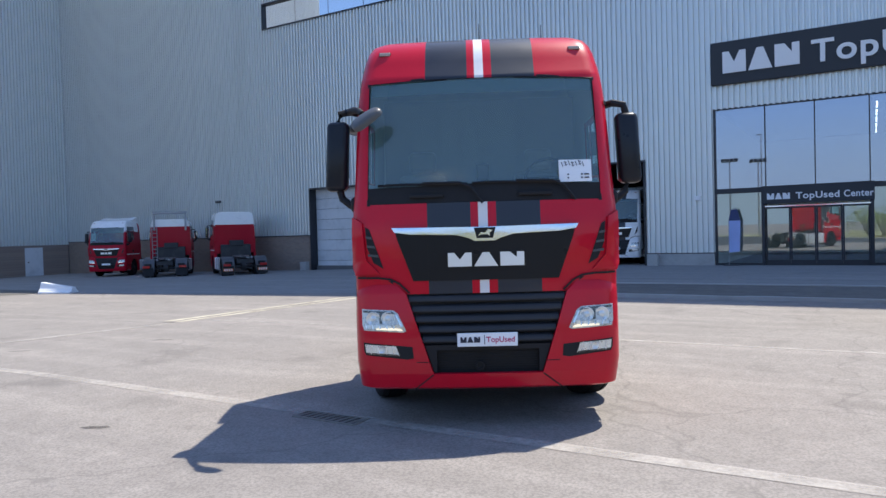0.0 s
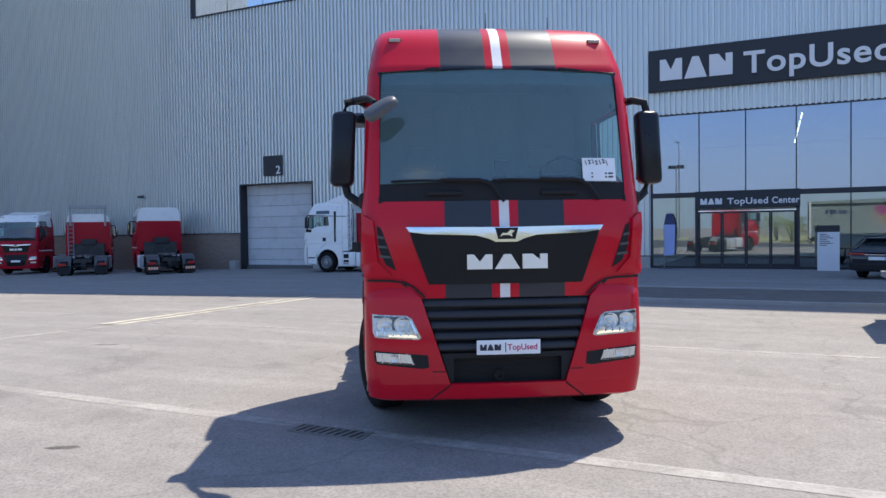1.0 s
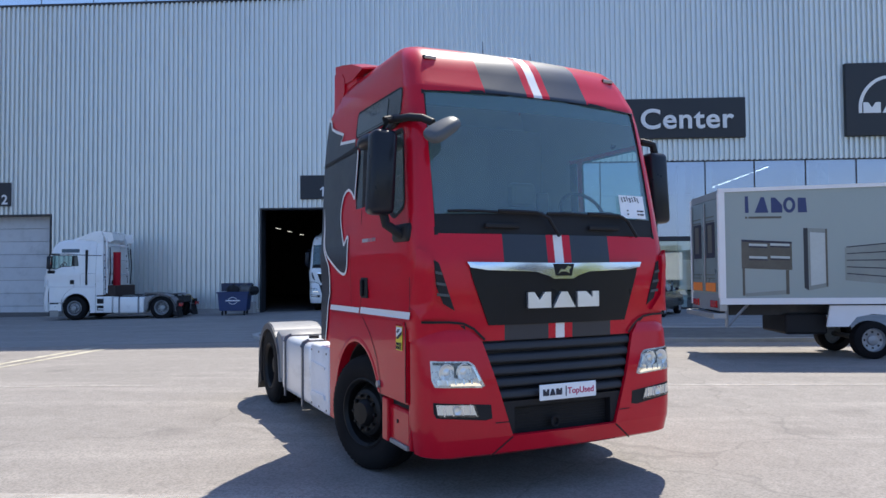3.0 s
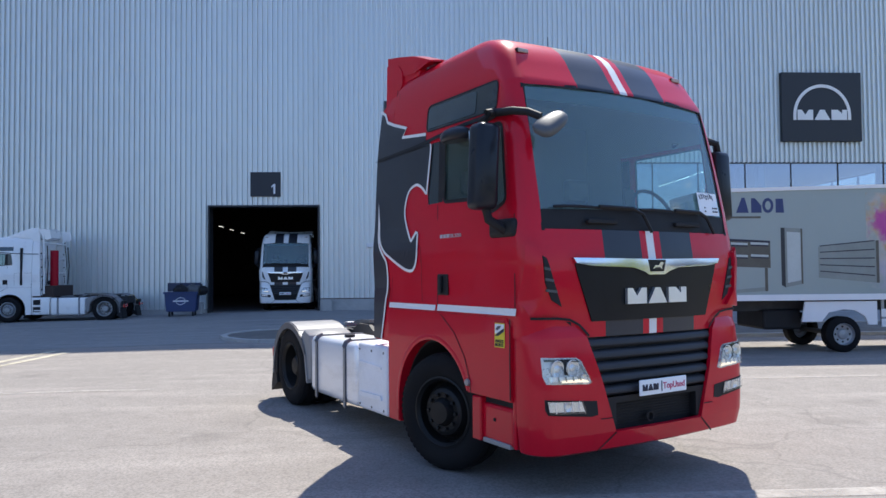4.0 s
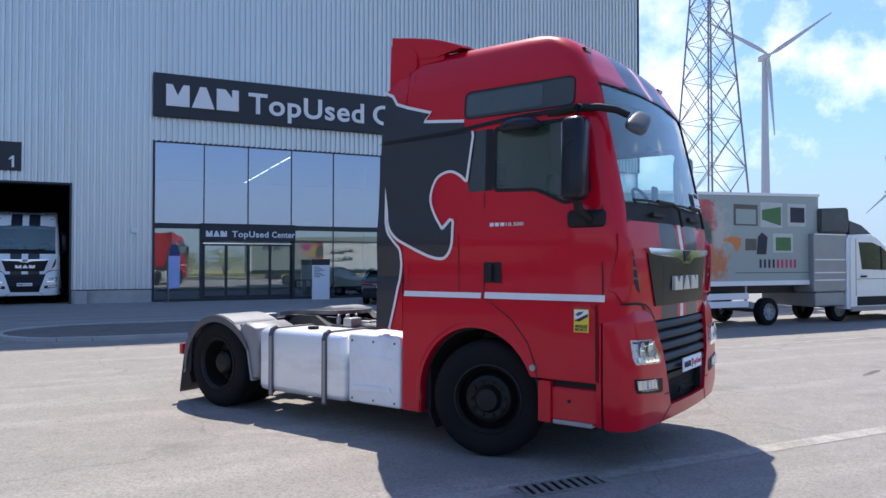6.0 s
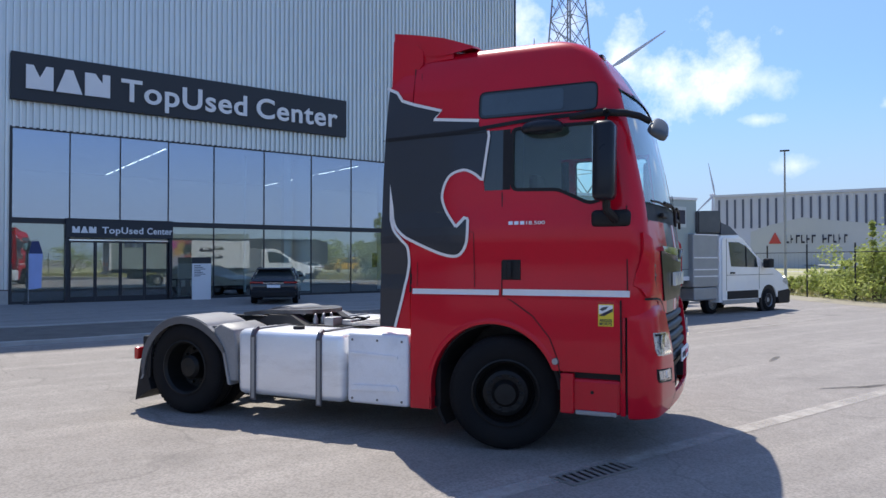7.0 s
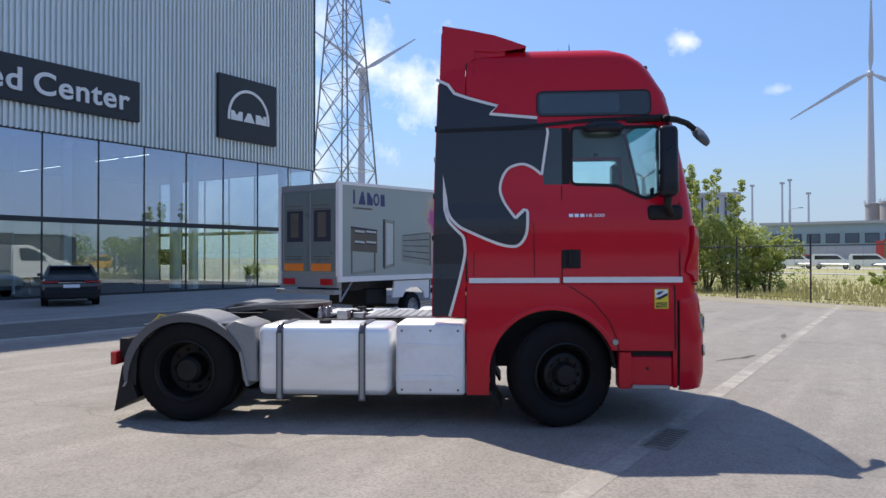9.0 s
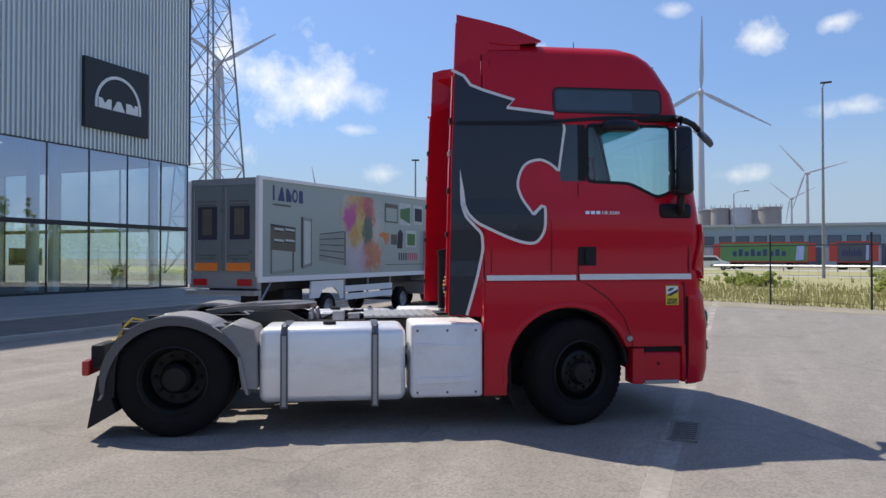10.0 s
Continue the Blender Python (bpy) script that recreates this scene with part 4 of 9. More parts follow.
SIDE_WIN = ((-0.11, 2.80), (-0.92, 2.80), (-0.985, 2.20), (-0.79, 2.125), (-0.52, 2.255), (-0.11, 2.268))
QUARTER = ((0.10, 2.80), (-0.03, 2.80), (-0.03, 2.268), (0.145, 2.268), (0.158, 2.36))


def rounded(poly, r, n=3):
    """An outline with its corners rounded off."""
    out = []
    for i, p in enumerate(poly):
        p, a, b = Vector(p), Vector(poly[i - 1]), Vector(poly[(i + 1) % len(poly)])
        u, v = (a - p).normalized(), (b - p).normalized()
        q0, q1 = p + u * r, p + v * r
        for k in range(n + 1):
            t = k / n
            out.append(tuple(q0 * (1 - t) ** 2 + p * 2 * t * (1 - t) + q1 * t * t))
    return tuple(out)


SLEEP = rounded(((0.205, 2.915), (0.205, 3.15), (-0.845, 3.15), (-0.845, 2.915)), 0.055)
SIDE_CUT = rounded(SIDE_WIN, 0.05)


def low_x(z):
    """Half width of the panels below the white stripe; they lean in towards their top."""
    return 1.186 - 0.006 * max(0.0, (z - 1.08) / 0.265)


def inside(p, poly):
    c, n = False, len(poly)
    for i in range(n):
        (x1, y1), (x2, y2) = poly[i], poly[(i + 1) % n]
        if (y1 > p[1]) != (y2 > p[1]) and p[0] < (x2 - x1) * (p[1] - y1) / (y2 - y1) + x1:
            c = not c
    return c


def cut_lines(bm, poly, axis, keep):
    """Cuts the faces that keep() picks along every side of an outline, seen along an axis."""
    n = len(poly)
    for i in range(n):
        a, b = poly[i], poly[(i + 1) % n]
        if math.dist(a, b) < 1e-6:
            continue
        d = Vector((b[0] - a[0], b[1] - a[1]))
        no = Vector((0, -d.y, d.x)) if axis == "x" else Vector((-d.y, 0, d.x))
        co = Vector((0, a[0], a[1])) if axis == "x" else Vector((a[0], 0, a[1]))
        fs = [f for f in bm.faces if keep(f.calc_center_median())]
        geom = list({v for f in fs for v in f.verts}) + list({e for f in fs for e in f.edges}) + fs
        bmesh.ops.bisect_plane(bm, geom=geom, plane_co=co, plane_no=no.normalized())


def squash(ob_list, k):
    """Lowers the cab's roof: all above 2.0 m is drawn together."""
    for ob in ob_list:
        for v in ob.data.vertices:
            if v.co.z > 2.0:
                v.co.z = 2.0 + (v.co.z - 2.0) * k


def cab_mesh(inset=0.0):
    bm = bmesh.new()
    rings = [[bm.verts.new(p) for p in cab_ring(z, inset)] for z in LEVELS if not (inset and z > 3.5)]
    n = len(rings[0])
    for a, b in zip(rings, rings[1:]):
        for k in range(n):
            bm.faces.new((a[k], a[(k + 1) % n], b[(k + 1) % n], b[k]))
    bm.faces.new(rings[-1])
    bmesh.ops.recalc_face_normals(bm, faces=bm.faces[:])
    return bm


def wheel(parent, x, y, side, dual=False, mats=("tyre", "rim")):
    """A wheel with tread blocks, wall, rim and hub; side: -1 or 1, the way its outer face looks."""
    R, W = 0.495, 0.30
    bm = bmesh.new()
    prof = [(-W / 2 + 0.02, 0.285), (-W / 2, 0.33), (-W / 2 - 0.004, 0.41), (-W / 2 + 0.012, 0.462), (-W / 2 + 0.04, R - 0.008), (-0.075, R)]
    for g in (-0.065, 0.065):
        prof += [(g - 0.008, R + 0.001), (g - 0.006, R - 0.016), (g + 0.006, R - 0.016), (g + 0.008, R + 0.001)]
    prof += [(0.075, R), (W / 2 - 0.04, R - 0.008), (W / 2 - 0.012, 0.462), (W / 2 + 0.004, 0.41), (W / 2, 0.33), (W / 2 - 0.02, 0.285)]
    turned(bm, prof, 48, "x")
    w = part("wheel", bmesh.new(), mats[1], parent)
    w.location = (x, y, R)
    part("tyre", bm, mats[0], w, smooth=35)
    if dual:
        b2 = bmesh.new()
        turned(b2, prof, 40, "x", (-side * 0.335, 0, 0))
        part("tyre", b2, mats[0], w, smooth=35)
    bm = bmesh.new()
    s = side
    if dual:   # deep dish
        prof = [(s * 0.13, 0.29), (s * 0.145, 0.30), (s * 0.15, 0.285), (s * 0.12, 0.262), (s * 0.0, 0.255), (-s * 0.06, 0.235), (-s * 0.07, 0.15), (-s * 0.03, 0.14), (s * 0.06, 0.13), (s * 0.09, 0.10), (s * 0.10, 0.0)]
    else:      # raised centre
        prof = [(s * 0.13, 0.29), (s * 0.145, 0.30), (s * 0.15, 0.285), (s * 0.12, 0.262), (s * 0.03, 0.255), (s * 0.04, 0.235), (s * 0.115, 0.195), (s * 0.13, 0.165), (s * 0.125, 0.12), (s * 0.16, 0.105), (s * 0.185, 0.09), (s * 0.19, 0.0)]
    turned(bm, prof, 40, "x")
    part("rim", bm, mats[1], w, smooth=30)
    bm = bmesh.new()
    for k in range(10):
        a = 2 * math.pi * k / 10
        r0 = 0.145 if not dual else 0.19
        x0 = s * (0.12 if not dual else -0.065)
        turned(bm, ((x0, 0.017), (x0 + s * 0.035, 0.016), (x0 + s * 0.04, 0.0)), 6, "x", (0, r0 * math.cos(a), r0 * math.sin(a)))
    tagged(part("wheel_nuts", bm, "rim", w), kind="stuff")
    bm = bmesh.new()
    for k in range(56):     # shoulder lugs
        a = 2 * math.pi * k / 56
        for sx in (-1, 1):
            p = Vector((sx * (W / 2 - 0.055), 0, -0.006))
            m4 = Matrix.Rotation(a, 4, "X")
            q = [m4 @ (p + Vector((dx, dy, R - 0.012 + dz))) for dx, dy, dz in ((-0.03, -0.018, 0), (0.03, -0.018, -0.006), (0.03, 0.018, -0.006), (-0.03, 0.018, 0), (-0.03, -0.016, 0.006), (0.026, -0.016, -0.001), (0.026, 0.016, -0.001), (-0.03, 0.016, 0.006))]
            vs = [bm.verts.new(t) for t in q]
            for f in ((4, 5, 6, 7), (0, 1, 5, 4), (1, 2, 6, 5), (2, 3, 7, 6), (3, 0, 4, 7)):
                bm.faces.new([vs[i] for i in f])
    tagged(part("tread", bm, mats[0], w), kind="stuff")
    return w


def turned_dot(x, y, z):
    """A small flat bolt head on a side face."""
    bm = bmesh.new()
    a = 0.006 if x > 0 else -0.006
    turned(bm, ((x - a, 0.0), (x + a, 0.0), (x + a, 0.014), (x - a, 0.016)), 10, "x", (0, y, z))
    return bm


def tractor(label, paint, m, roof=None, accents=None, decal=False, k=1.0, near=True, tanks="alu", group="", ladder=False, fairing=None, plate="paper", plain_back=False, rims="rim", sleeper=True, steer=0.0):
    """A two-axle cab-over tractor unit. paint: cab colour; roof: colour above the doors; accents: colours of the long stripes; k: roof height factor."""
    T = thing("tractor_unit", label, "truck", m, group)
    roof = roof or paint
    low = []

    # --- cab shell with its window openings ---
    def side_faces(c):
        return abs(c.x) > 1.02 and c.y > -1.16

    def front_faces(c):
        return c.y < -0.8 and abs(c.x) < 1.08
    bm = cab_mesh()
    for poly in (SIDE_CUT, QUARTER, SLEEP):
        cut_lines(bm, poly, "x", lambda c: side_faces(c) and 2.0 < c.z < 3.25 and c.y < 0.4)
    WS = ((-1.03, 1.985), (1.03, 1.985), (1.015, 3.095), (0.55, 3.115), (-0.55, 3.115), (-1.015, 3.095))
    cut_lines(bm, WS, "y", lambda c: front_faces(c) and 1.8 < c.z < 3.3)
    if accents:
        for x in (-0.50, -0.118, -0.052, 0.03, 0.104, 0.49):
            bmesh.ops.bisect_plane(bm, geom=bm.verts[:] + bm.edges[:] + bm.faces[:], plane_co=(x, 0, 0), plane_no=(1, 0, 0))
    ws, sides, quarter, sleep = [], ([], []), ([], []), ([], [])
    for f in bm.faces:
        c = f.calc_center_median()
        if front_faces(c) and inside((c.x, c.z), WS):
            ws.append(f)
        elif side_faces(c) and inside((c.y, c.z), SIDE_CUT):
            sides[0 if c.x < 0 else 1].append(f)
        elif side_faces(c) and inside((c.y, c.z), QUARTER):
            quarter[0 if c.x < 0 else 1].append(f)
        elif sleeper and side_faces(c) and inside((c.y, c.z), SLEEP):
            sleep[0 if c.x < 0 else 1].append(f)
        f.material_index = 0
        if c.z > (3.1 if ladder else 2.88 if plain_back else 2.86):
            f.material_index = 1
        if accents and c.y < BACK - 0.02 and (c.z > 3.09 or c.z < 1.98) and abs(c.x) < 0.7 and (c.y < -0.5 or c.z > 3.4):
            if -0.50 < c.x < -0.118 or 0.104 < c.x < 0.49:
                f.material_index = 2
            elif -0.052 < c.x < 0.03:
                f.material_index = 3

    def lifted(faces, push):
        out = bmesh.new()
        seen = {}
        for f in faces:
            vs = []
            for v in f.verts:
                if v not in seen:
                    seen[v] = out.verts.new(v.co + push(v.co))
                vs.append(seen[v])
            out.faces.new(vs)
        return out
    glass_f = lifted(ws, lambda c: Vector((0, 0.012, 0)))
    inward = lambda d: (lambda c: Vector((-d if c.x > 0 else d, 0, 0)))
    panes = [("side_window", "sideglass", lifted(q, inward(0.012))) for q in sides] + [("quarter_window", "smoke", lifted(q, inward(0.004))) for q in quarter] + [("sleeper_window", "smoke", lifted(q, inward(-0.003))) for q in sleep if q]
    bmesh.ops.delete(bm, geom=ws + [f for pair in (sides, quarter, sleep) for q in pair for f in q], context="FACES")
    cab = part("cab", bm, [paint, roof, (accents or (paint,))[0], (accents or (paint, paint))[-1]], T, smooth=32)
    low.append(cab)
    o = part("windscreen", glass_f, "ws", T, smooth=60)
    low.append(o)
    for nm, mt, b_ in panes:
        low.append(part(nm, b_, mt, T))
    # --- lining, floor, dashboard, seats ---
    if near:
        bm = cab_mesh(0.035)
        big_side = [(y + dy, z + dz) for (y, z), (dy, dz) in zip(SIDE_WIN, ((0.16, 0.03), (-0.03, 0.03), (-0.03, 0.0), (0.0, -0.03), (0.0, -0.03), (0.16, -0.03)))]
        cut_lines(bm, big_side, "x", lambda c: abs(c.x) > 0.98 and 2.0 < c.z < 3.2 and c.y < 0.6)
        cut_lines(bm, WS, "y", lambda c: front_faces(c) and 1.8 < c.z < 3.3)
        kill = []
        for f in bm.faces:
            c = f.calc_center_median()
            if c.y < -0.8 and abs(c.x) < 1.02 and inside((c.x, c.z), WS) or abs(c.x) > 0.98 and inside((c.y, c.z), big_side):
                kill.append(f)
        bmesh.ops.delete(bm, geom=kill, context="FACES")
        low.append(part("lining", bm, "lining", T, smooth=40))
        bm = bmesh.new()
        box(bm, -1.1, 1.1, -1.12, 0.83, 1.2, 1.26)
        part("cab_floor", bm, "lining", T)
        bm = bmesh.new()
        prism(bm, [(-1.19, 1.3), (-1.19, 1.99), (-1.05, 2.04), (-0.8, 1.98), (-0.7, 1.75), (-0.78, 1.3)], "x", -1.1, 1.1)
        part("dashboard", bm, "black", T)
        for x in (-0.62, 0.62):
            bm = bmesh.new()
            box(bm, x - 0.27, x + 0.27, -0.35, 0.2, 1.5, 1.72, 0.05)
            box(bm, x - 0.26, x + 0.26, 0.12, 0.28, 1.7, 2.35, 0.06)
            box(bm, x - 0.15, x + 0.15, 0.14, 0.26, 2.37, 2.6, 0.05)
            part("seat", bm, "seat", T)
        bm = bmesh.new()
        pts = [(0.64 + 0.23 * math.cos(t), -0.78 + 0.10 * math.sin(t), 2.20 + 0.2 * math.sin(t)) for t in (2 * math.pi * i / 20 for i in range(20))]
        tube(bm, pts, 0.017, 6, closed=True)
        bar(bm, (0.64, -0.78, 2.20), (0.64, -0.94, 1.95), 0.06)
        bar(bm, (0.42, -0.78, 2.20), (0.86, -0.78, 2.20), 0.04)
        part("steering_wheel", bm, "black", T)
        bm = bmesh.new()
        box(bm, -1.06, 1.06, 0.5, 0.56, 1.3, 3.2)
        low.append(part("curtain", bm, "curtain", T))
        bm = bmesh.new()       # close-range mirror over the passenger's window
        bmesh.ops.create_icosphere(bm, subdivisions=3, radius=1.0)
        for v in bm.verts:
            v.co = Vector((v.co.x * 0.10 - 1.22, v.co.y * 0.19 - 0.40, max(v.co.z, -0.55) * 0.075 + 2.775))
        low.append(part("close_range_mirror", bm, "mirrorcase", T, smooth=50))
        bm = bmesh.new()
        tube(bm, ((-1.13, -0.42, 2.83), (-1.18, -0.41, 2.82), (-1.22, -0.40, 2.80)), 0.022, 6)
        low.append(part("mirror_arm", bm, "black", T))
        bm = bmesh.new()
        box(bm, -0.06, 0.06, -1.11, -1.08, 2.18, 2.34, 0.015)
        part("toll_box", bm, "black", T)
    # black print round the windscreen foot and black seals
    fy = lambda off: (lambda x, z: Vector((x, cab_y(x, z) - off, z)))
    sx_ = lambda s, off: (lambda y, z: Vector((s * (cab_x(y, z) + off), y, z)))
    low.append(part("windscreen_base", skin([(-1.028, 1.987), (1.028, 1.987), (1.03, 2.13), (0.0, 2.15), (-1.03, 2.13)], lambda x, z: Vector((x, cab_y(x, z) + 0.006, z)), 0.1), "black", T))
    if near:
        low.append(part("sun_band", skin([(-1.0, 2.975), (1.0, 2.975), (0.995, 3.085), (0.55, 3.105), (-0.55, 3.105), (-0.995, 3.085)], lambda x, z: Vector((x, cab_y(x, z) + 0.02, z)), 0.1), "sunband", T))
    low.append(part("windscreen_seal", ribbon([(x, z) for x, z in WS], 0.028, fy(0.003), True), "black", T))
    for s in (-1, 1):
        low.append(part("window_seal", ribbon(SIDE_CUT, 0.03, sx_(s, 0.003), True), "black", T))
        low.append(part("window_post", skin([(-0.095, 2.27), (-0.095, 2.80), (-0.025, 2.80), (-0.025, 2.27)], sx_(s, 0.002)), "black", T))
        low.append(part("rain_gutter", ribbon(curve_through([(1.12, 2.785), (0.5, 2.805), (0.2, 2.825), (-0.3, 2.868), (-0.75, 2.88), (-1.02, 2.862)], 4), 0.034, sx_(s, 0.012)), "black", T))
        if sleeper:
            low.append(part("sleeper_seal", ribbon([(y, z) for y, z in SLEEP], 0.012, sx_(s, 0.006), True), "black", T))
        low.append(part("sleeper_glazing", skin(rounded(((-0.56, 2.94), (-0.56, 3.125), (0.18, 3.125), (0.18, 2.94)), 0.035), sx_(s, 0.007)), "smokeglass", T))
    # --- lower side panels with the wheel arch ---
    arch = [(0.07 + 0.59 * math.cos(t), 0.50 + 0.60 * math.sin(t)) for t in (math.radians(a) for a in range(-12, 157, 8))]
    arch = [(0.66, 0.30)] + arch[1:] + [(-0.475, 0.725)]
    for s in (-1, 1):
        bm = bmesh.new()
        prism(bm, [(BACK, 0.30)] + arch + [(-1.05, 0.725), (-1.055, 0.80), (-1.055, 1.27), (-1.0, 1.345), (BACK, 1.345)], "x", s * 1.05, s * 1.186)
        bmesh.ops.bevel(bm, geom=[e for e in bm.edges if all(abs(abs(v.co.x) - 1.186) < 1e-4 for v in e.verts)], offset=0.012, segments=2, affect="EDGES")
        for z in (1.08, 1.17, 1.26):
            bmesh.ops.bisect_plane(bm, geom=bm.verts[:] + bm.edges[:] + bm.faces[:], plane_co=(0, 0, z), plane_no=(0, 0, 1))
        for v in bm.verts:
            if abs(v.co.x) > 1.12:
                v.co.x -= s * (1.186 - low_x(v.co.z))
        part("side_panel", bm, paint, T, smooth=30)
        bm = bmesh.new()    # swollen flare round the wheel arch
        rows = []
        for t in (math.radians(a) for a in range(-8, 159, 5)):
            rows.append([bm.verts.new((s * (low_x(0.5 + q * 1.02 * math.sin(t)) + d), 0.07 + q * math.cos(t), 0.50 + q * 1.02 * math.sin(t))) for q, d in ((0.585, -0.09), (0.587, 0.001), (0.594, 0.004), (0.61, 0.0045), (0.63, 0.002), (0.64, -0.004))])
        for a, b in zip(rows, rows[1:]):
            for q in range(len(a) - 1):
                bm.faces.new((a[q], a[q + 1], b[q + 1], b[q]))
        bmesh.ops.recalc_face_normals(bm, faces=bm.faces[:])
        part("arch_lip", bm, paint, T, smooth=60)
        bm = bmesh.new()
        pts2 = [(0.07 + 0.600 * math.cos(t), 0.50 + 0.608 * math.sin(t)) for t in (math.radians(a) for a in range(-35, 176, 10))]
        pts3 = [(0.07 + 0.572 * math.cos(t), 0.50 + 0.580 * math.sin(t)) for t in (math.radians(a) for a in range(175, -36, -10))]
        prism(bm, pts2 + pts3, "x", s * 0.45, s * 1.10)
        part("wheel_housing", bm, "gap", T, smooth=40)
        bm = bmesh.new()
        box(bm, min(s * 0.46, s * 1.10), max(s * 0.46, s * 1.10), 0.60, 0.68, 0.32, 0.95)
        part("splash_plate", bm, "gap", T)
        bm = bmesh.new()
        box(bm, min(s * 0.9, s * 1.15), max(s * 0.9, s * 1.15), -1.035, -0.56, 0.385, 0.672, 0.03)
        box(bm, min(s * 0.98, s * 1.18), max(s * 0.98, s * 1.18), -0.65, -0.535, 0.375, 0.712, 0.012)
        part("step_panel", bm, paint, T)
        # near-black block: the shadow groove under the door put into its colour
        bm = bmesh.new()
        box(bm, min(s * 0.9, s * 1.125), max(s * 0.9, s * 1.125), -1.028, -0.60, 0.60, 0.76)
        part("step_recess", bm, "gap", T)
        part("bumper_gap", ribbon([(-1.042, 1.33), (-1.045, 1.0), (-1.045, 0.74)], 0.014, lambda y, z, s=s: Vector((s * (low_x(z) + 0.0035), y, z))), "gap", T)
        part("step_bolt", turned_dot(s * 1.15, -0.80, 0.56), "gap", T)
        bm = bmesh.new()
        box(bm, min(s * 0.95, s * 1.166), max(s * 0.95, s * 1.166), -1.0, -0.66, 0.372, 0.408, 0.006, 1)
        part("step", bm, "galv", T, "bare metal step edge")
        bm = bmesh.new()
        turned(bm, ((s * 1.19, 0.0), (s * 1.21, 0.0), (s * 1.21, 0.026), (s * 1.19, 0.03)), 16, "x", (0, -0.5, 0.806))
        part("side_marker", bm, "galv", T)
        # white stripe, seams, handle
        for a, b in (((0.845, 1.347), (0.005, 1.398)), ((-0.03, 1.352), (-1.115, 1.408))):
            part("side_stripe", skin([(a[0], a[1]), (b[0], a[1] + 0.004), (b[0], b[1]), (a[0], b[1] - 0.003)], lambda y, z, s=s: Vector((s * (cab_x(y, z) + (0.016 if z < 1.36 else 0.006)), y, z))), "strip", T)
        for line in ([(-0.02, 2.25), (-0.02, 1.35), (-0.12, 1.30), (-0.3, 1.18), (-0.45, 1.0), (-0.52, 0.82), (-0.545, 0.665)], [(-1.09, 2.1), (-1.095, 1.36)], [(BACK - 0.005, 3.5), (BACK - 0.005, 1.36)], [(0.86, 1.92), (0.33, 1.93), (0.24, 1.9), (0.235, 1.42)]):
            low.append(part("panel_gap", ribbon(line, 0.006 if len(line) == 4 else 0.009 if len(line) != 2 or line[0][1] > 2.5 or line[0][0] < -1 else 0.006, lambda y, z, s=s: Vector((s * ((low_x(z) + 0.004 if z < 1.345 else cab_x(y, z) + 0.004)), y, z))), "gap", T))
        hb = bmesh.new()
        x = s * (cab_x(-0.1, 1.57))
        box(hb, min(x, x + s * 0.012), max(x, x + s * 0.012), -0.19, -0.025, 1.485, 1.66, 0.004, 1)
        part("handle_recess", hb, "black", T)
        hb = bmesh.new()
        box(hb, min(x + s * 0.012, x + s * 0.04), max(x + s * 0.012, x + s * 0.04), -0.115, -0.075, 1.50, 1.645, 0.01)
        part("door_handle", hb, "black", T)
        # --- mirrors ---
        mir = bmesh.new()
        box(mir, min(s * 1.235, s * 1.435), max(s * 1.235, s * 1.435), -1.05, -0.875, 2.13, 2.77, 0.05, 3)
        for v in mir.verts:      # the case leans in towards its top and swells at the front
            v.co.x -= s * 0.05 * (v.co.z - 2.45)
            v.co.y += 0.06 * abs(v.co.z - 2.45)
        hous = part("mirror_housing", mir, "mirrorcase", T, smooth=40)
        low.append(hous)
        mir = bmesh.new()
        box(mir, min(s * 1.252, s * 1.405), max(s * 1.252, s * 1.405), -0.868, -0.860, 2.36, 2.72, 0.003, 1)
        box(mir, min(s * 1.252, s * 1.405), max(s * 1.252, s * 1.405), -0.868, -0.860, 2.17, 2.33, 0.003, 1)
        low.append(part("mirror_glass", mir, "mirror", T))
        mir = bmesh.new()
        tube(mir, ((s * 1.12, -0.62, 2.865), (s * 1.16, -0.80, 2.872), (s * 1.21, -0.93, 2.868), (s * 1.30, -0.955, 2.845), (s * 1.325, -0.955, 2.75)), 0.034, 8)
        low.append(part("mirror_arm", mir, "black", T, smooth=40))
        mir = bmesh.new()
        tube(mir, ((s * 1.15, -1.0, 1.96), (s * 1.22, -1.0, 2.0), (s * 1.30, -0.955, 2.06), (s * 1.33, -0.955, 2.17)), 0.036, 8)
        low.append(part("mirror_arm", mir, "black", T, smooth=40))
        mir = bmesh.new()
        box(mir, min(s * 1.11, s * 1.205), max(s * 1.11, s * 1.205), -1.125, -0.80, 1.925, 2.07, 0.04, 3)
        low.append(part("mirror_base", mir, "black", T, smooth=50))
        if plain_back:
            continue
        # --- side fairing behind the cab ---
        fz = [(BACK + 0.012, 1.02), (1.195, 1.03), (1.165, 2.4), (1.13, 3.29), (BACK + 0.012, 3.5)]
        bm = skin(fz, lambda y, z, s=s: Vector((s * (lerp_table(WIDTH, z) - 0.003), y, z)), 0.25, 0.03)
        low.append(part("side_fairing", bm, fairing or paint, T))
        bm = bmesh.new()
        prism(bm, [(1.17, 1.05), (1.21, 1.05), (1.18, 2.4), (1.145, 3.25), (1.11, 3.25), (1.14, 2.4)], "x", s * 1.0, s * 1.06)
        low.append(part("fairing_edge", bm, paint, T))
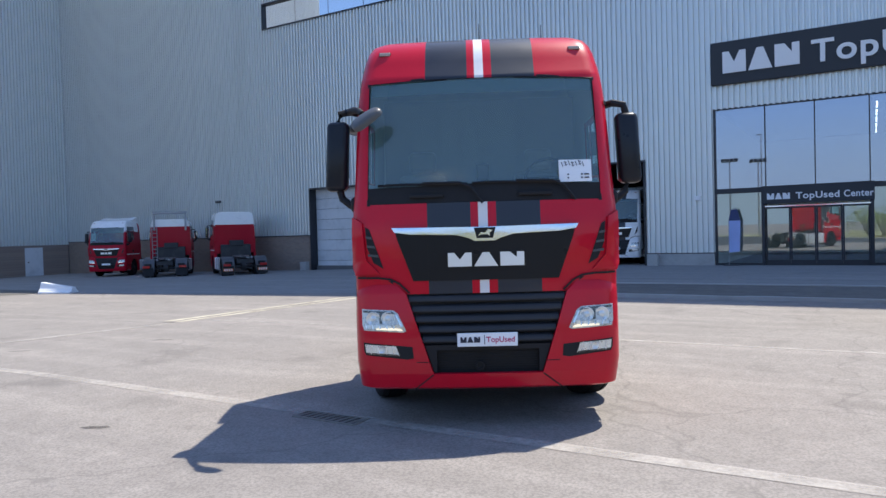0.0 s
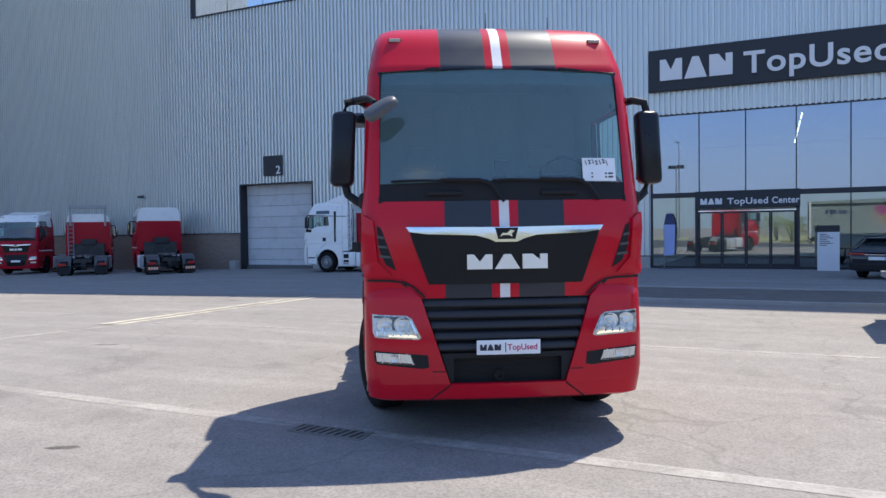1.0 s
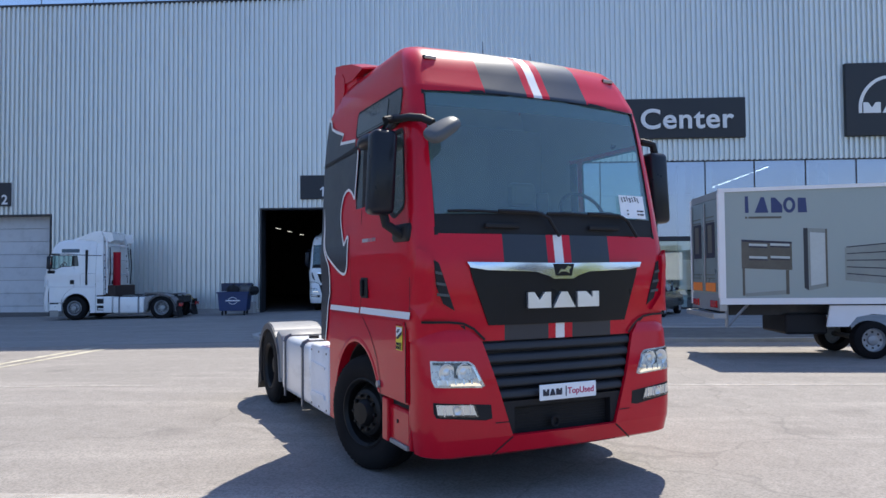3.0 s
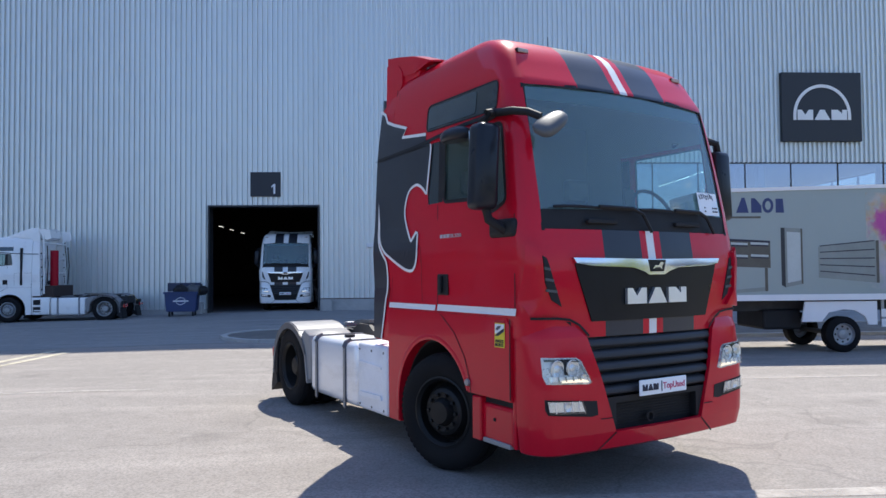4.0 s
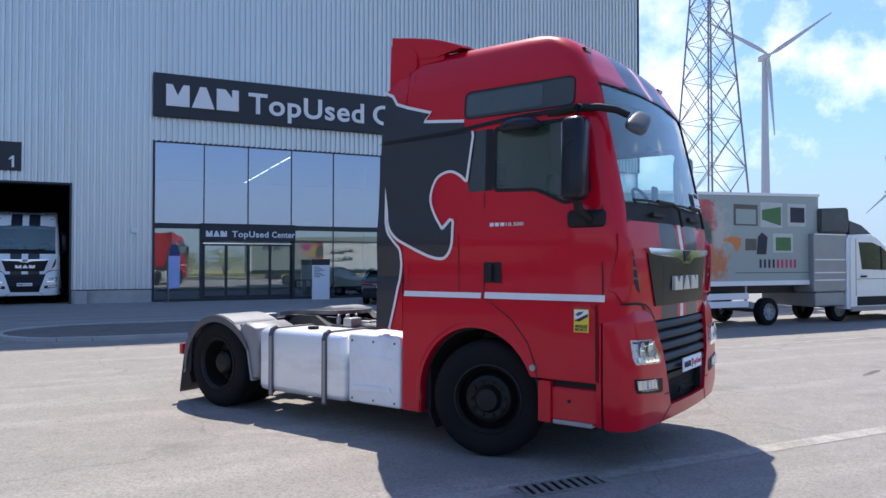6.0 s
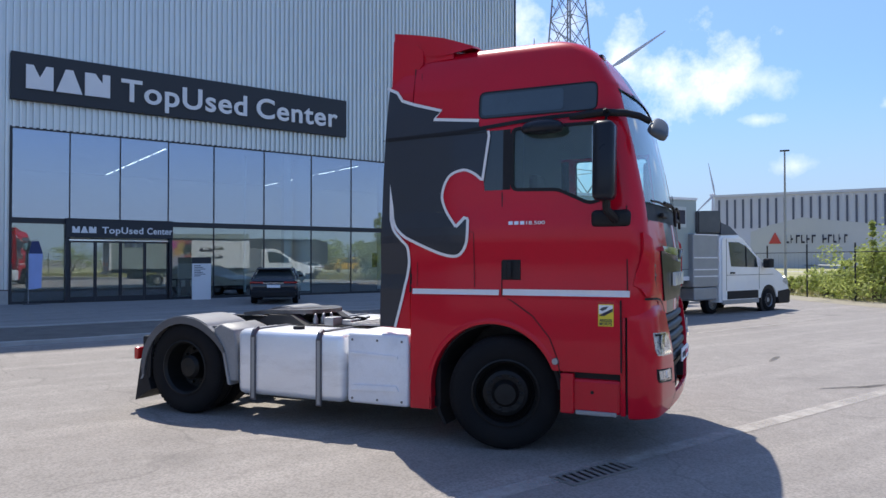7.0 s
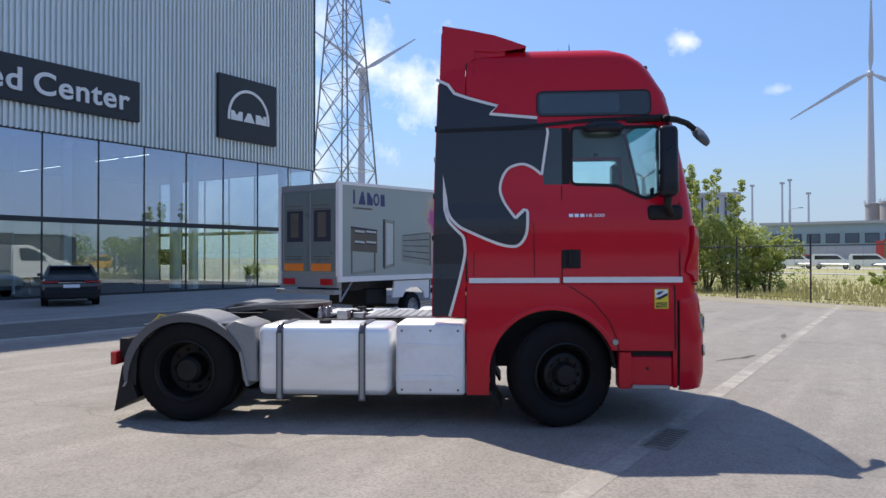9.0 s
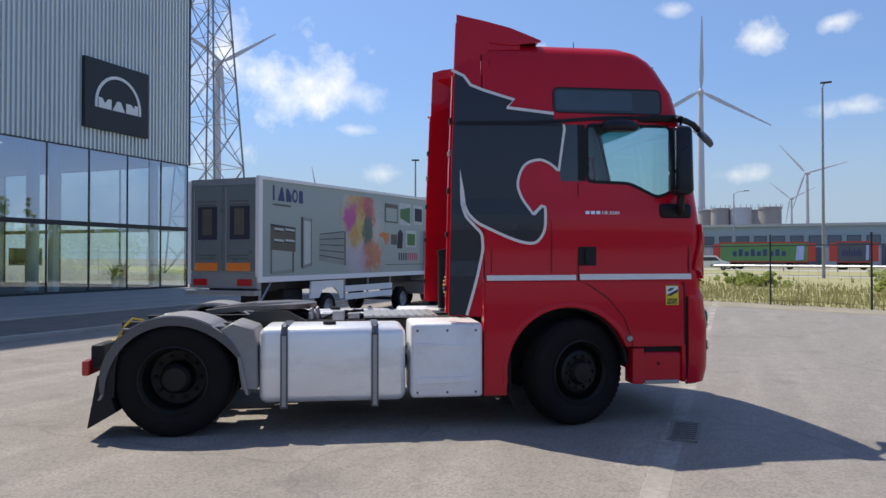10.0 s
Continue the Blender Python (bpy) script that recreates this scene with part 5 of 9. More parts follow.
    # --- roof spoiler: end cheeks, and a lid that is cut back in its middle ---
    for s in (-1, 1):
        bm = bmesh.new()
        prism(bm, [(0.80, 3.50), (0.875, 3.40), (1.13, 3.29), (1.112, 3.742), (0.872, 3.69), (0.80, 3.62)], "x", s * 1.0, s * 1.052)
        if not plain_back:
            low.append(part("spoiler_cheek", bm, roof, T))
            bm = bmesh.new()
            prism(bm, [(0.50, 3.52), (0.50, 3.60), (0.70, 3.612), (0.872, 3.665), (0.872, 3.50)], "x", s * 0.95, s * 1.03)
            low.append(part("spoiler_foot", bm, roof, T))
            bm = bmesh.new()
            box(bm, min(s * 0.97, s * 1.02), max(s * 0.97, s * 1.02), 0.72, 0.82, 3.60, 3.645, 0.008)
            low.append(part("spoiler_bracket", bm, "galv", T))
    bm = bmesh.new()
    rows = []
    for i in range(17):
        x = -1.045 + 2.09 * i / 16
        ye = 1.105 - 0.46 * (1 - (x / 1.045) ** 2)
        top = [(0.30, 3.628), (0.45, 3.685), (0.60, 3.738), (0.60 + (ye - 0.60) * 0.5, 0.0), (ye, 0.0)]
        top = [(y, z or 3.738 + 0.245 * (y - 0.60) - 0.02 * ((y - 0.60) / 0.5) ** 2) for y, z in top]
        under = [(ye, top[-1][1] - 0.105), (0.60 + (ye - 0.60) * 0.45, 3.67), (0.58, 3.648), (0.30, 3.612)]
        rows.append([bm.verts.new((x, y, z - 0.02 * max(0.0, abs(x) - 0.95) / 0.095 - (0.075 * (abs(x) / 1.045) ** 6 if 6 <= q <= 7 else 0.0))) for q, (y, z) in enumerate(top + under)])
    for a, b in zip(rows, rows[1:]):
        for q in range(len(a)):
            bm.faces.new((a[q], a[(q + 1) % len(a)], b[(q + 1) % len(a)], b[q]))
    bm.faces.new(rows[0])
    bm.faces.new(rows[-1])
    bmesh.ops.recalc_face_normals(bm, faces=bm.faces[:])
    if not plain_back:
        low.append(part("roof_spoiler", bm, roof, T, smooth=35))
    else:
        bm.free()
    for s in (-1, 1):
        bm = bmesh.new()
        box(bm, s * 0.88 - 0.055, s * 0.88 + 0.055, cab_y(0.88, 3.40) - 0.012, cab_y(0.88, 3.40) + 0.06, 3.385, 3.425, 0.008)
        ml = part("marker_lamp", bm, "gap", T)
        low.append(ml)
        bm = bmesh.new()
        box(bm, s * 0.88 - 0.05, s * 0.88 + 0.05, cab_y(0.88, 3.40) - 0.020, cab_y(0.88, 3.40) - 0.004, 3.389, 3.421, 0.005, 1)
        low.append(part("lens", bm, "palelens", ml))
    if near:
        for x, y, h in ((-0.62, -0.15, 0.10), (0.02, -0.1, 0.24), (0.68, 0.1, 0.26)):
            bm = bmesh.new()
            turned(bm, ((3.61, 0.03), (3.65, 0.025), (3.67, 0.008)), 10, "z", (x, y, 0))
            tube(bm, ((x, y, 3.64), (x, y + 0.02 * h, 3.64 + h)), 0.007, 5, 0.003)
            low.append(part("antenna", bm, "black", T))
    # --- grille panel, chrome bar, emblem ---
    P = [(-0.785, 1.735), (0.785, 1.735), (0.765, 1.66), (0.635, 1.305), (-0.635, 1.305), (-0.765, 1.66)]
    part("grille_panel", skin(P, fy(0.012), 0.09, 0.02), "panel", T, smooth=30)
    C = [(-0.815, 1.775), (0, 1.765), (0.815, 1.775), (0.79, 1.735), (0.66, 1.715), (0.25, 1.70), (0.14, 1.67), (0.09, 1.645), (-0.09, 1.645), (-0.14, 1.67), (-0.25, 1.70), (-0.66, 1.715), (-0.79, 1.735)]
    part("chrome_bar", skin(C, fy(0.035), 0.06, 0.03), "chrome", T, "chrome bar with an emblem shield", 30)
    part("shield", skin([(-0.095, 1.76), (0.095, 1.76), (0.07, 1.668), (-0.07, 1.668)], fy(0.042), 0.05, 0.006), "panel", T)
    part("shield_mark", skin([(-0.06, 1.685), (-0.035, 1.72), (0.0, 1.715), (0.03, 1.745), (0.065, 1.735), (0.04, 1.712), (0.045, 1.685), (0.02, 1.70), (-0.03, 1.70)], fy(0.048), 0.05, 0.004), "chrome", T)
    bm = bmesh.new()
    initials(bm, -0.325, 1.425, 0.66, 0.12, -1.378, -1.352)
    part("emblem", bm, "emblem", T, "three bold chrome marks")
    part("panel_gap", ribbon([(-0.50, 1.64), (-0.50, 1.35)], 0.005, fy(0.014)), "gap", T)
    for s in (-1, 1):
        V = [(s * 1.055, 1.79), (s * 1.02, 1.77), (s * 0.90, 1.42), (s * 0.985, 1.47), (s * 1.04, 1.60)]
        part("air_vent", skin(V, fy(0.006), 0.06, 0.012), "black", T)
        for i in range(3):
            z = 1.52 + 0.08 * i
            part("vent_fin", skin([(s * (0.94 + 0.028 * i), z), (s * (1.035 + 0.008 * i), z + 0.01), (s * (1.035 + 0.008 * i), z + 0.03), (s * (0.945 + 0.028 * i), z + 0.02)], fy(0.014), 0.06, 0.01), "grey", T)
        # corner air deflector beside the bonnet
        part("corner_deflector", skin([(s * 1.15, 1.88), (s * 1.06, 1.83), (s * 1.03, 1.5), (s * 0.92, 1.38), (s * 1.13, 1.36), (s * 1.168, 1.45)], lambda x, z: Vector((x * 1.022, cab_y(x, z) - 0.026, z)), 0.06, 0.03), paint, T, smooth=40)
    # --- bumper: its own lofted shell with a mouth for the grille ---
    def by(x, z, off=0.0):
        w = 1.17 if z > 0.6 else 1.14 + 0.03 * (z - 0.36) / 0.24
        f, r, ax = -1.40, 0.19, abs(x)
        lean = 0.05 * max(0.0, (z - 0.9) / 0.4) + 0.03 * max(0.0, (0.5 - z) / 0.14)
        if ax <= w - r:
            return f + lean + 0.07 * (ax / 1.1) ** 2 - off
        d = min(ax - (w - r), r * 0.999)
        return f + lean + 0.07 * ((w - r) / 1.1) ** 2 + r - math.sqrt(r * r - d * d) - off
    bm = bmesh.new()
    rings = []
    for z in (0.355, 0.375, 0.42, 0.5, 0.6, 0.64, 0.75, 0.87, 0.97, 1.06, 1.16, 1.20, 1.225, 1.25, 1.27, 1.285, 1.297, 1.305, 1.318):
        w = 1.17 if z > 0.6 else 1.14 + 0.03 * (z - 0.36) / 0.24
        tuck = 0.035 if z < 0.36 else lerp_table(((1.20, 0.0), (1.25, 0.010), (1.285, 0.03), (1.305, 0.06), (1.318, 0.11)), z)
        r = 0.19
        half = [(w - r) * k / 12 for k in range(13)]
        pts = [(x, by(x, z, -tuck)) for x in half]
        y0 = pts[-1][1]
        pts += [(w - tuck - r + r * math.sin(a), y0 + r - r * math.cos(a)) for a in (math.pi / 2 * q / 6 for q in range(1, 7))]
        pts.append((w - tuck, -1.092))
        rings.append([bm.verts.new((-x, y, z)) for x, y in pts[:0:-1]] + [bm.verts.new((x, y, z)) for x, y in pts])
    for a, b in zip(rings, rings[1:]):
        for q in range(len(a) - 1):
            bm.faces.new((a[q], a[q + 1], b[q + 1], b[q]))
    MOUTH = [(-0.70, 1.19), (0.70, 1.19), (0.475, 0.495), (-0.475, 0.495)]
    BROW = [(-0.92, 1.40), (0.92, 1.40), (0.70, 1.19), (-0.70, 1.19)]
    for poly in (MOUTH, BROW):
        cut_lines(bm, poly, "y", lambda c: abs(c.x) < 1.05 and c.z > 0.4)
    bmesh.ops.delete(bm, geom=[f for f in bm.faces if inside((f.calc_center_median().x, f.calc_center_median().z), MOUTH) or inside((f.calc_center_median().x, f.calc_center_median().z), BROW)], context="FACES")
    face_out(bm)
    thicken(bm, 0.03)
    bump = part("bumper", bm, paint, T, smooth=40)
    for s in (-1, 1):      # dark gap behind the bumper's end, its shade put in as a near-black block
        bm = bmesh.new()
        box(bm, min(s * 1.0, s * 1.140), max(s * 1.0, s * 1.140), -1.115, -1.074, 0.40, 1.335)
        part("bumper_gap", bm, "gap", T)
        bm = bmesh.new()
        box(bm, min(s * 1.0, s * 1.158), max(s * 1.0, s * 1.158), -1.072, -1.03, 0.385, 1.338, 0.008)
        part("bumper_return", bm, paint, T, smooth=40)
    onb = lambda off: (lambda x, z: Vector((x, by(x, z) - off, z)))
    part("bumper_gap", ribbon([(-0.475, 0.49), (-0.64, 0.36)], 0.012, onb(0.003)), "gap", bump)
    part("bumper_gap", ribbon([(0.475, 0.49), (0.64, 0.36)], 0.012, onb(0.003)), "gap", bump)
    for s in (-1, 1):
        part("bumper_gap", ribbon([(s * 0.62, 0.60), (s * 0.51, 0.60)], 0.008, onb(0.003)), "gap", bump)
    bm = bmesh.new()
    prism(bm, [(-0.86, 1.31), (0.86, 1.31), (0.70, 1.19), (0.52, 0.40), (-0.52, 0.40), (-0.70, 1.19)], "y", -1.18, -1.29)
    part("grille_backing", bm, "black", T)
    for i, z in enumerate((1.15, 1.062, 0.974, 0.886, 0.798)):
        hw = 0.475 + (z - 0.495) * 0.324 - 0.008
        bm = bmesh.new()
        rows = []
        for q in range(13):
            x = -hw + 2 * hw * q / 12
            y = by(x, z) + 0.022
            rows.append([bm.verts.new((x, y + dy, z + dz)) for dy, dz in ((0.012, -0.036), (0.0, -0.024), (0.002, 0.004), (0.016, 0.022), (0.06, 0.034), (0.07, -0.03))])
        for a, b in zip(rows, rows[1:]):
            for q in range(6):
                bm.faces.new((a[q], a[(q + 1) % 6], b[(q + 1) % 6], b[q]))
        bm.faces.new(rows[0])
        bm.faces.new(rows[-1])
        bmesh.ops.recalc_face_normals(bm, faces=bm.faces[:])
        part("grille_slat", bm, "slat", T, smooth=40)
    bm = bmesh.new()
    prism(bm, [(-0.545, 0.742), (0.545, 0.742), (0.47, 0.505), (0.445, 0.505), (0.445, 0.70), (-0.445, 0.70), (-0.445, 0.505), (-0.47, 0.505)], "y", -1.36, -1.30)
    part("lower_grille_frame", bm, "black", T)
    bm = bmesh.new()
    for i in range(9):
        box(bm, -0.44, 0.44, -1.30, -1.285, 0.515 + i * 0.021, 0.524 + i * 0.021)
    tagged(part("lower_grille_mesh", bm, "gap", T), kind="stuff")
    bm = bmesh.new()
    turned(bm, ((-1.345, 0.044), (-1.352, 0.040), (-1.352, 0.030), (-1.325, 0.026), (-1.325, 0.0)), 18, "y", (-0.07, 0, 0.555))
    part("tow_eye", bm, "black", T, smooth=35)
    # plate
    bm = bmesh.new()
    box(bm, -0.262, 0.258, -1.425, -1.412, 0.735, 0.852, 0.004, 1)
    pl = part("number_plate", bm, plate, T, "white dealer plate with printed bars")
    if near:
        bm = bmesh.new()
        initials(bm, -0.235, 0.77, 0.17, 0.048, -1.43, -1.4255)
        box(bm, -0.03, -0.024, -1.43, -1.4255, 0.755, 0.832)
        part("plate_mark", bm, "ink", pl)
        lettering("plate_word", "TopUsed", 0.066, "magenta", pl, pose(-0.012, -1.4255, 0.772, 90), 0.002, bold=0.001)
    # lamps
    for s in (-1, 1):
        H = [(s * 1.10, 1.068), (s * 0.82, 1.055), (s * 0.78, 1.03), (s * 0.705, 0.875), (s * 0.73, 0.862), (s * 1.08, 0.882), (s * 1.098, 0.93)]
        lamp = part("headlight", skin(H, onb(0.004), 0.05, 0.01), "lampbase", bump, "clear headlight with bright reflector bowls")
        for cx, cz, r in ((0.995, 0.985, 0.062), (0.865, 0.985, 0.06), (0.78, 0.91, 0.03)):
            bm = bmesh.new()
            y = by(s * cx, cz) - 0.008
            turned(bm, ((y - 0.002, r * 1.02), (y - 0.004, r * 0.97), (y + 0.002, r * 0.8), (y + 0.005, r * 0.45), (y - 0.003, r * 0.3), (y - 0.004, 0.0)), 20, "y", (s * cx, 0, cz))
            part("reflector", bm, "reflector", lamp, smooth=40)
        part("daylight_strip", skin([(s * 0.97, 0.889), (s * 0.80, 0.882), (s * 0.735, 0.876), (s * 0.75, 0.894), (s * 0.80, 0.904), (s * 0.97, 0.905)], onb(0.016), 0.05, 0.006), "drl", lamp, "lit daylight strip")
        part("lamp_bezel", skin([(s * 1.09, 1.058), (s * 0.83, 1.046), (s * 0.80, 1.025), (s * 1.088, 1.04)], onb(0.014), 0.05, 0.006), "black", lamp)
        part("lamp_bezel", skin([(s * 0.94, 1.04), (s * 0.915, 1.04), (s * 0.915, 0.94), (s * 0.94, 0.945)], onb(0.014), 0.05, 0.006), "black", lamp)
        for q in range(5):      # stepped facets between and beside the bowls
            x = 1.068 - 0.062 * q
            part("facet", skin([(s * x, 0.935 - 0.002 * q), (s * (x - 0.012), 0.934 - 0.002 * q), (s * (x - 0.016), 0.896), (s * (x - 0.004), 0.897)], onb(0.018), 0.05, 0.005), "chrome", lamp)
        part("facet", skin([(s * 0.80, 1.02), (s * 0.785, 1.015), (s * 0.735, 0.915), (s * 0.755, 0.915)], onb(0.014), 0.05, 0.006), "chrome", lamp)
        part("turn_signal", skin([(s * 1.07, 0.935), (s * 0.84, 0.925), (s * 0.82, 0.89), (s * 1.065, 0.90)], onb(0.012), 0.05, 0.006), "reflector", lamp)
        part("lens", skin(H, onb(0.02), 0.06), "lens", lamp).visible_shadow = False
        Fg = [(s * 1.09, 0.775), (s * 0.655, 0.735), (s * 0.645, 0.635), (s * 0.70, 0.625), (s * 1.07, 0.665), (s * 1.088, 0.70)]
        fog = part("fog_lamp", skin(Fg, onb(0.003), 0.06, 0.008), "black", bump)
        part("reflector", skin([(s * 1.075, 0.76), (s * 0.80, 0.742), (s * 0.77, 0.66), (s * 1.065, 0.68)], onb(0.012), 0.05, 0.006), "reflector", fog)
        for x in (1.03, 0.96, 0.89, 0.83):
            part("facet", skin([(s * x, 0.752), (s * (x - 0.010), 0.751), (s * (x - 0.014), 0.676), (s * (x - 0.004), 0.677)], onb(0.017), 0.05, 0.004), "chrome", fog)
        bm = bmesh.new()
        y = by(s * 0.925, 0.715) - 0.012
        turned(bm, ((y - 0.006, 0.032), (y - 0.010, 0.030), (y - 0.004, 0.022), (y - 0.004, 0.0)), 16, "y", (s * 0.925, 0, 0.715))
        part("bulb_ring", bm, "reflector", fog, smooth=40)
        part("lamp_bezel", skin([(s * 1.07, 0.69), (s * 0.785, 0.672), (s * 0.77, 0.658), (s * 1.065, 0.677)], onb(0.016), 0.05, 0.004), "black", fog)
        part("lens", skin([(s * 1.075, 0.762), (s * 0.79, 0.744), (s * 0.76, 0.656), (s * 1.065, 0.678)], onb(0.02), 0.06), "lens", fog).visible_shadow = False
    for s in (-1, 1):    # dark gap between cab and bumper
        part("bumper_gap", ribbon([(s * 0.67, 1.20), (s * 0.76, 1.285), (s * 0.84, 1.325), (s * 0.95, 1.338), (s * 1.06, 1.34), (s * 1.14, 1.34)], 0.018, fy(0.02)), "gap", T)
    # wipers
    for x0, x1, px, pz in ((-0.93, -0.14, -0.01, 1.975), (-0.1, 0.67, 0.80, 1.985)):
        bm = bmesh.new()
        tube(bm, [(px, cab_y(px, pz) - 0.03, pz), (px - 0.10, cab_y(px, 2.1) - 0.05, 2.115), (px - 0.2, cab_y(px - 0.2, 2.15) - 0.045, 2.155), ((x0 + x1) / 2, cab_y((x0 + x1) / 2, 2.155) - 0.04, 2.16)], 0.014, 6)
        tube(bm, [(x0 + (x1 - x0) * q / 6, cab_y(x0 + (x1 - x0) * q / 6, 2.15) - 0.022, 2.15 + 0.006 * math.sin(q)) for q in range(7)], 0.011, 5)
        low.append(part("wiper", bm, "black", T))
    for x in (-0.5, 0.45):
        bm = bmesh.new()
        box(bm, x - 0.15, x + 0.15, cab_y(x, 2.04) - 0.03, cab_y(x, 2.04) + 0.005, 2.03, 2.065, 0.008)
        part("grab_bar", bm, "black", T)
    # --- chassis ---
    for s in (-1, 1):
        bm = bmesh.new()
        prism(bm, [(s * 0.36, 0.66), (s * 0.44, 0.66), (s * 0.44, 0.94), (s * 0.36, 0.94), (s * 0.36, 0.928), (s * 0.428, 0.928), (s * 0.428, 0.672), (s * 0.36, 0.672)], "y", -1.1, 4.25)
        part("frame_rail", bm, "chassis", T)
    for y in (1.2, 2.2, 3.1, 4.2):
        bm = bmesh.new()
        box(bm, -0.43, 0.43, y - 0.05, y + 0.05, 0.7, 0.9)
        part("cross_member", bm, "chassis", T)
    bm = bmesh.new()
    box(bm, -0.36, 0.36, -1.1, 1.0, 0.45, 1.19)
    box(bm, -1.0, 1.0, -1.18, -0.75, 0.42, 1.185)
    box(bm, -0.5, 0.5, -0.9, 0.8, 0.95, 1.2)
    part("engine_block", bm, "chassis", T)
    if near:
        # unseen underbody masses, added so that no sun passes beneath the truck
        bm = bmesh.new()
        box(bm, -0.37, 0.37, 0.55, 1.55, 0.45, 0.92, 0.05)
        box(bm, -0.26, 0.26, 1.5, 1.95, 0.52, 0.88, 0.05)
        part("gearbox", bm, "chassis", T)
        bm = bmesh.new()
        tube(bm, ((0.0, 1.9, 0.68), (0.0, 3.5, 0.56)), 0.08, 10)
        part("drive_shaft", bm, "chassis", T)
        bm = bmesh.new()
        box(bm, -0.40, 0.40, 1.86, 3.02, 0.73, 0.76, 0.006, 1)
        part("underbody_tray", bm, "chassis", T)
        for s in (-1, 1):
            for y0, y1 in ((0.78, 1.75), (1.82, 2.85)):
                bm = bmesh.new()
                tube(bm, ((s * 0.53, y0, 0.64), (s * 0.53, y1, 0.64)), 0.14, 14)
                part("air_tank", bm, "chassis", T, smooth=40)
    for y in (0.0, 3.6):
        bm = bmesh.new()
        tube(bm, ((-0.95, y, 0.49), (0.95, y, 0.49)), 0.075, 10)
        if y:
            turned(bm, ((-0.16, 0.06), (-0.12, 0.2), (0.12, 0.2), (0.16, 0.06)), 16, "x", (0, y, 0.49))
        part("axle", bm, "chassis", T)
    # fuel tank
    for s in (-1, 1):
        bm = bmesh.new()
        box(bm, min(s * 0.56, s * 1.19), max(s * 0.56, s * 1.19), 1.585, 2.875, 0.275, 0.945, 0.075, 4)
        tk = part("fuel_tank", bm, tanks, T, smooth=35)
        for y in (1.86, 2.655):
            bm = bmesh.new()
            for b in ((s * 1.193, 0.25, 0.90), ):
                box(bm, min(s * 1.19, s * 1.203), max(s * 1.19, s * 1.203), y - 0.032, y + 0.032, 0.235, 0.885)
            box(bm, min(s * 0.6, s * 1.13), max(s * 0.6, s * 1.13), y - 0.032, y + 0.032, 0.945, 0.957)
            tube(bm, ((s * 1.197, y, 0.88), (s * 1.175, y, 0.93), (s * 1.12, y, 0.952)), 0.03, 6)
            part("tank_strap", bm, "strap", tk)
            bm = bmesh.new()
            box(bm, min(s * 1.203, s * 1.206), max(s * 1.203, s * 1.206), y - 0.017, y + 0.017, 0.25, 0.87)
            part("strap_face", bm, "galv", tk)
        bm = bmesh.new()
        turned(bm, ((0.94, 0.06), (0.975, 0.058), (0.98, 0.0)), 18, "z", (s * 0.95, 2.27, 0))
        part("filler_cap", bm, "black", tk)
        bm = bmesh.new()
        box(bm, min(s * 0.56, s * 1.195), max(s * 0.56, s * 1.195), 0.885, 1.54, 0.295, 0.968, 0.035, 3)
        bx = part("equipment_box", bm, "boxw" if tanks == "alu" else tanks, T, smooth=35)
        bm = bmesh.new()
        for y in (0.95, 1.21, 1.48):
            for z in (0.345, 0.90):
                turned(bm, ((s * 1.194, 0.012), (s * 1.2, 0.011), (s * 1.201, 0.0)), 8, "x", (0, y, z))
        tagged(part("bolts", bm, "steel", bx), kind="stuff")
        bm = bmesh.new()
        prism(bm, [(0.98, 0.44), (1.49, 0.425), (1.49, 0.46), (1.46, 0.475), (1.0, 0.485)], "x", s * 1.19, s * 1.211)
        part("pressed_rib", bm, "boxw" if tanks == "alu" else tanks, bx)
        bm = bmesh.new()
        prism(bm, [(0.99, 0.74), (1.50, 0.765), (1.495, 0.785), (0.99, 0.765)], "x", s * 1.19, s * 1.207)
        part("pressed_rib", bm, "boxw" if tanks == "alu" else tanks, bx)
        # rear mudguard
        ang = [math.radians(a) for a in range(-12, 168, 9)]
        outer = [(3.60 + 0.60 * math.cos(t) * (1.0 if math.cos(t) > 0 else 1.02), 0.50 + 0.545 * math.sin(t)) for t in ang]
        outer = [(4.21, 0.34)] + outer + [(2.955, 0.36)]
        inner = [(3.6 + (a - 3.6) * 0.955, 0.5 + (b - 0.5) * 0.955) for a, b in outer]
        bm = bmesh.new()
        x0, x1 = min(s * 0.56, s * 1.2), max(s * 0.56, s * 1.2)
        n = len(outer)
        for a in range(n - 1):
            prism(bm, [outer[a], outer[a + 1], inner[a + 1], inner[a]], "x", x0, x1)
        bmesh.ops.remove_doubles(bm, verts=bm.verts[:], dist=0.0005)
        guard = "guardrim" if plain_back else "guard"
        gd = part("mudguard", bm, guard, T, smooth=35)
        arc = outer[1:-1]
        bm = bmesh.new()
        deep = lambda k: 0.865 + 0.085 * (1 - min(1.0, 4.0 * min(k, len(arc) - 1 - k) / len(arc))) ** 2
        rim_in = [(3.6 + (a - 3.6) * deep(k), 0.5 + (b - 0.5) * deep(k)) for k, (a, b) in enumerate(arc)]
        for i in range(len(arc) - 1):
            prism(bm, [arc[i], arc[i + 1], rim_in[i + 1], rim_in[i]], "x", s * 1.188, s * 1.202)
        bmesh.ops.remove_doubles(bm, verts=bm.verts[:], dist=0.0005)
        part("guard_rim", bm, "guardrim", gd, "plastic edge in a dark shaded tone", smooth=35)
        bm = bmesh.new()
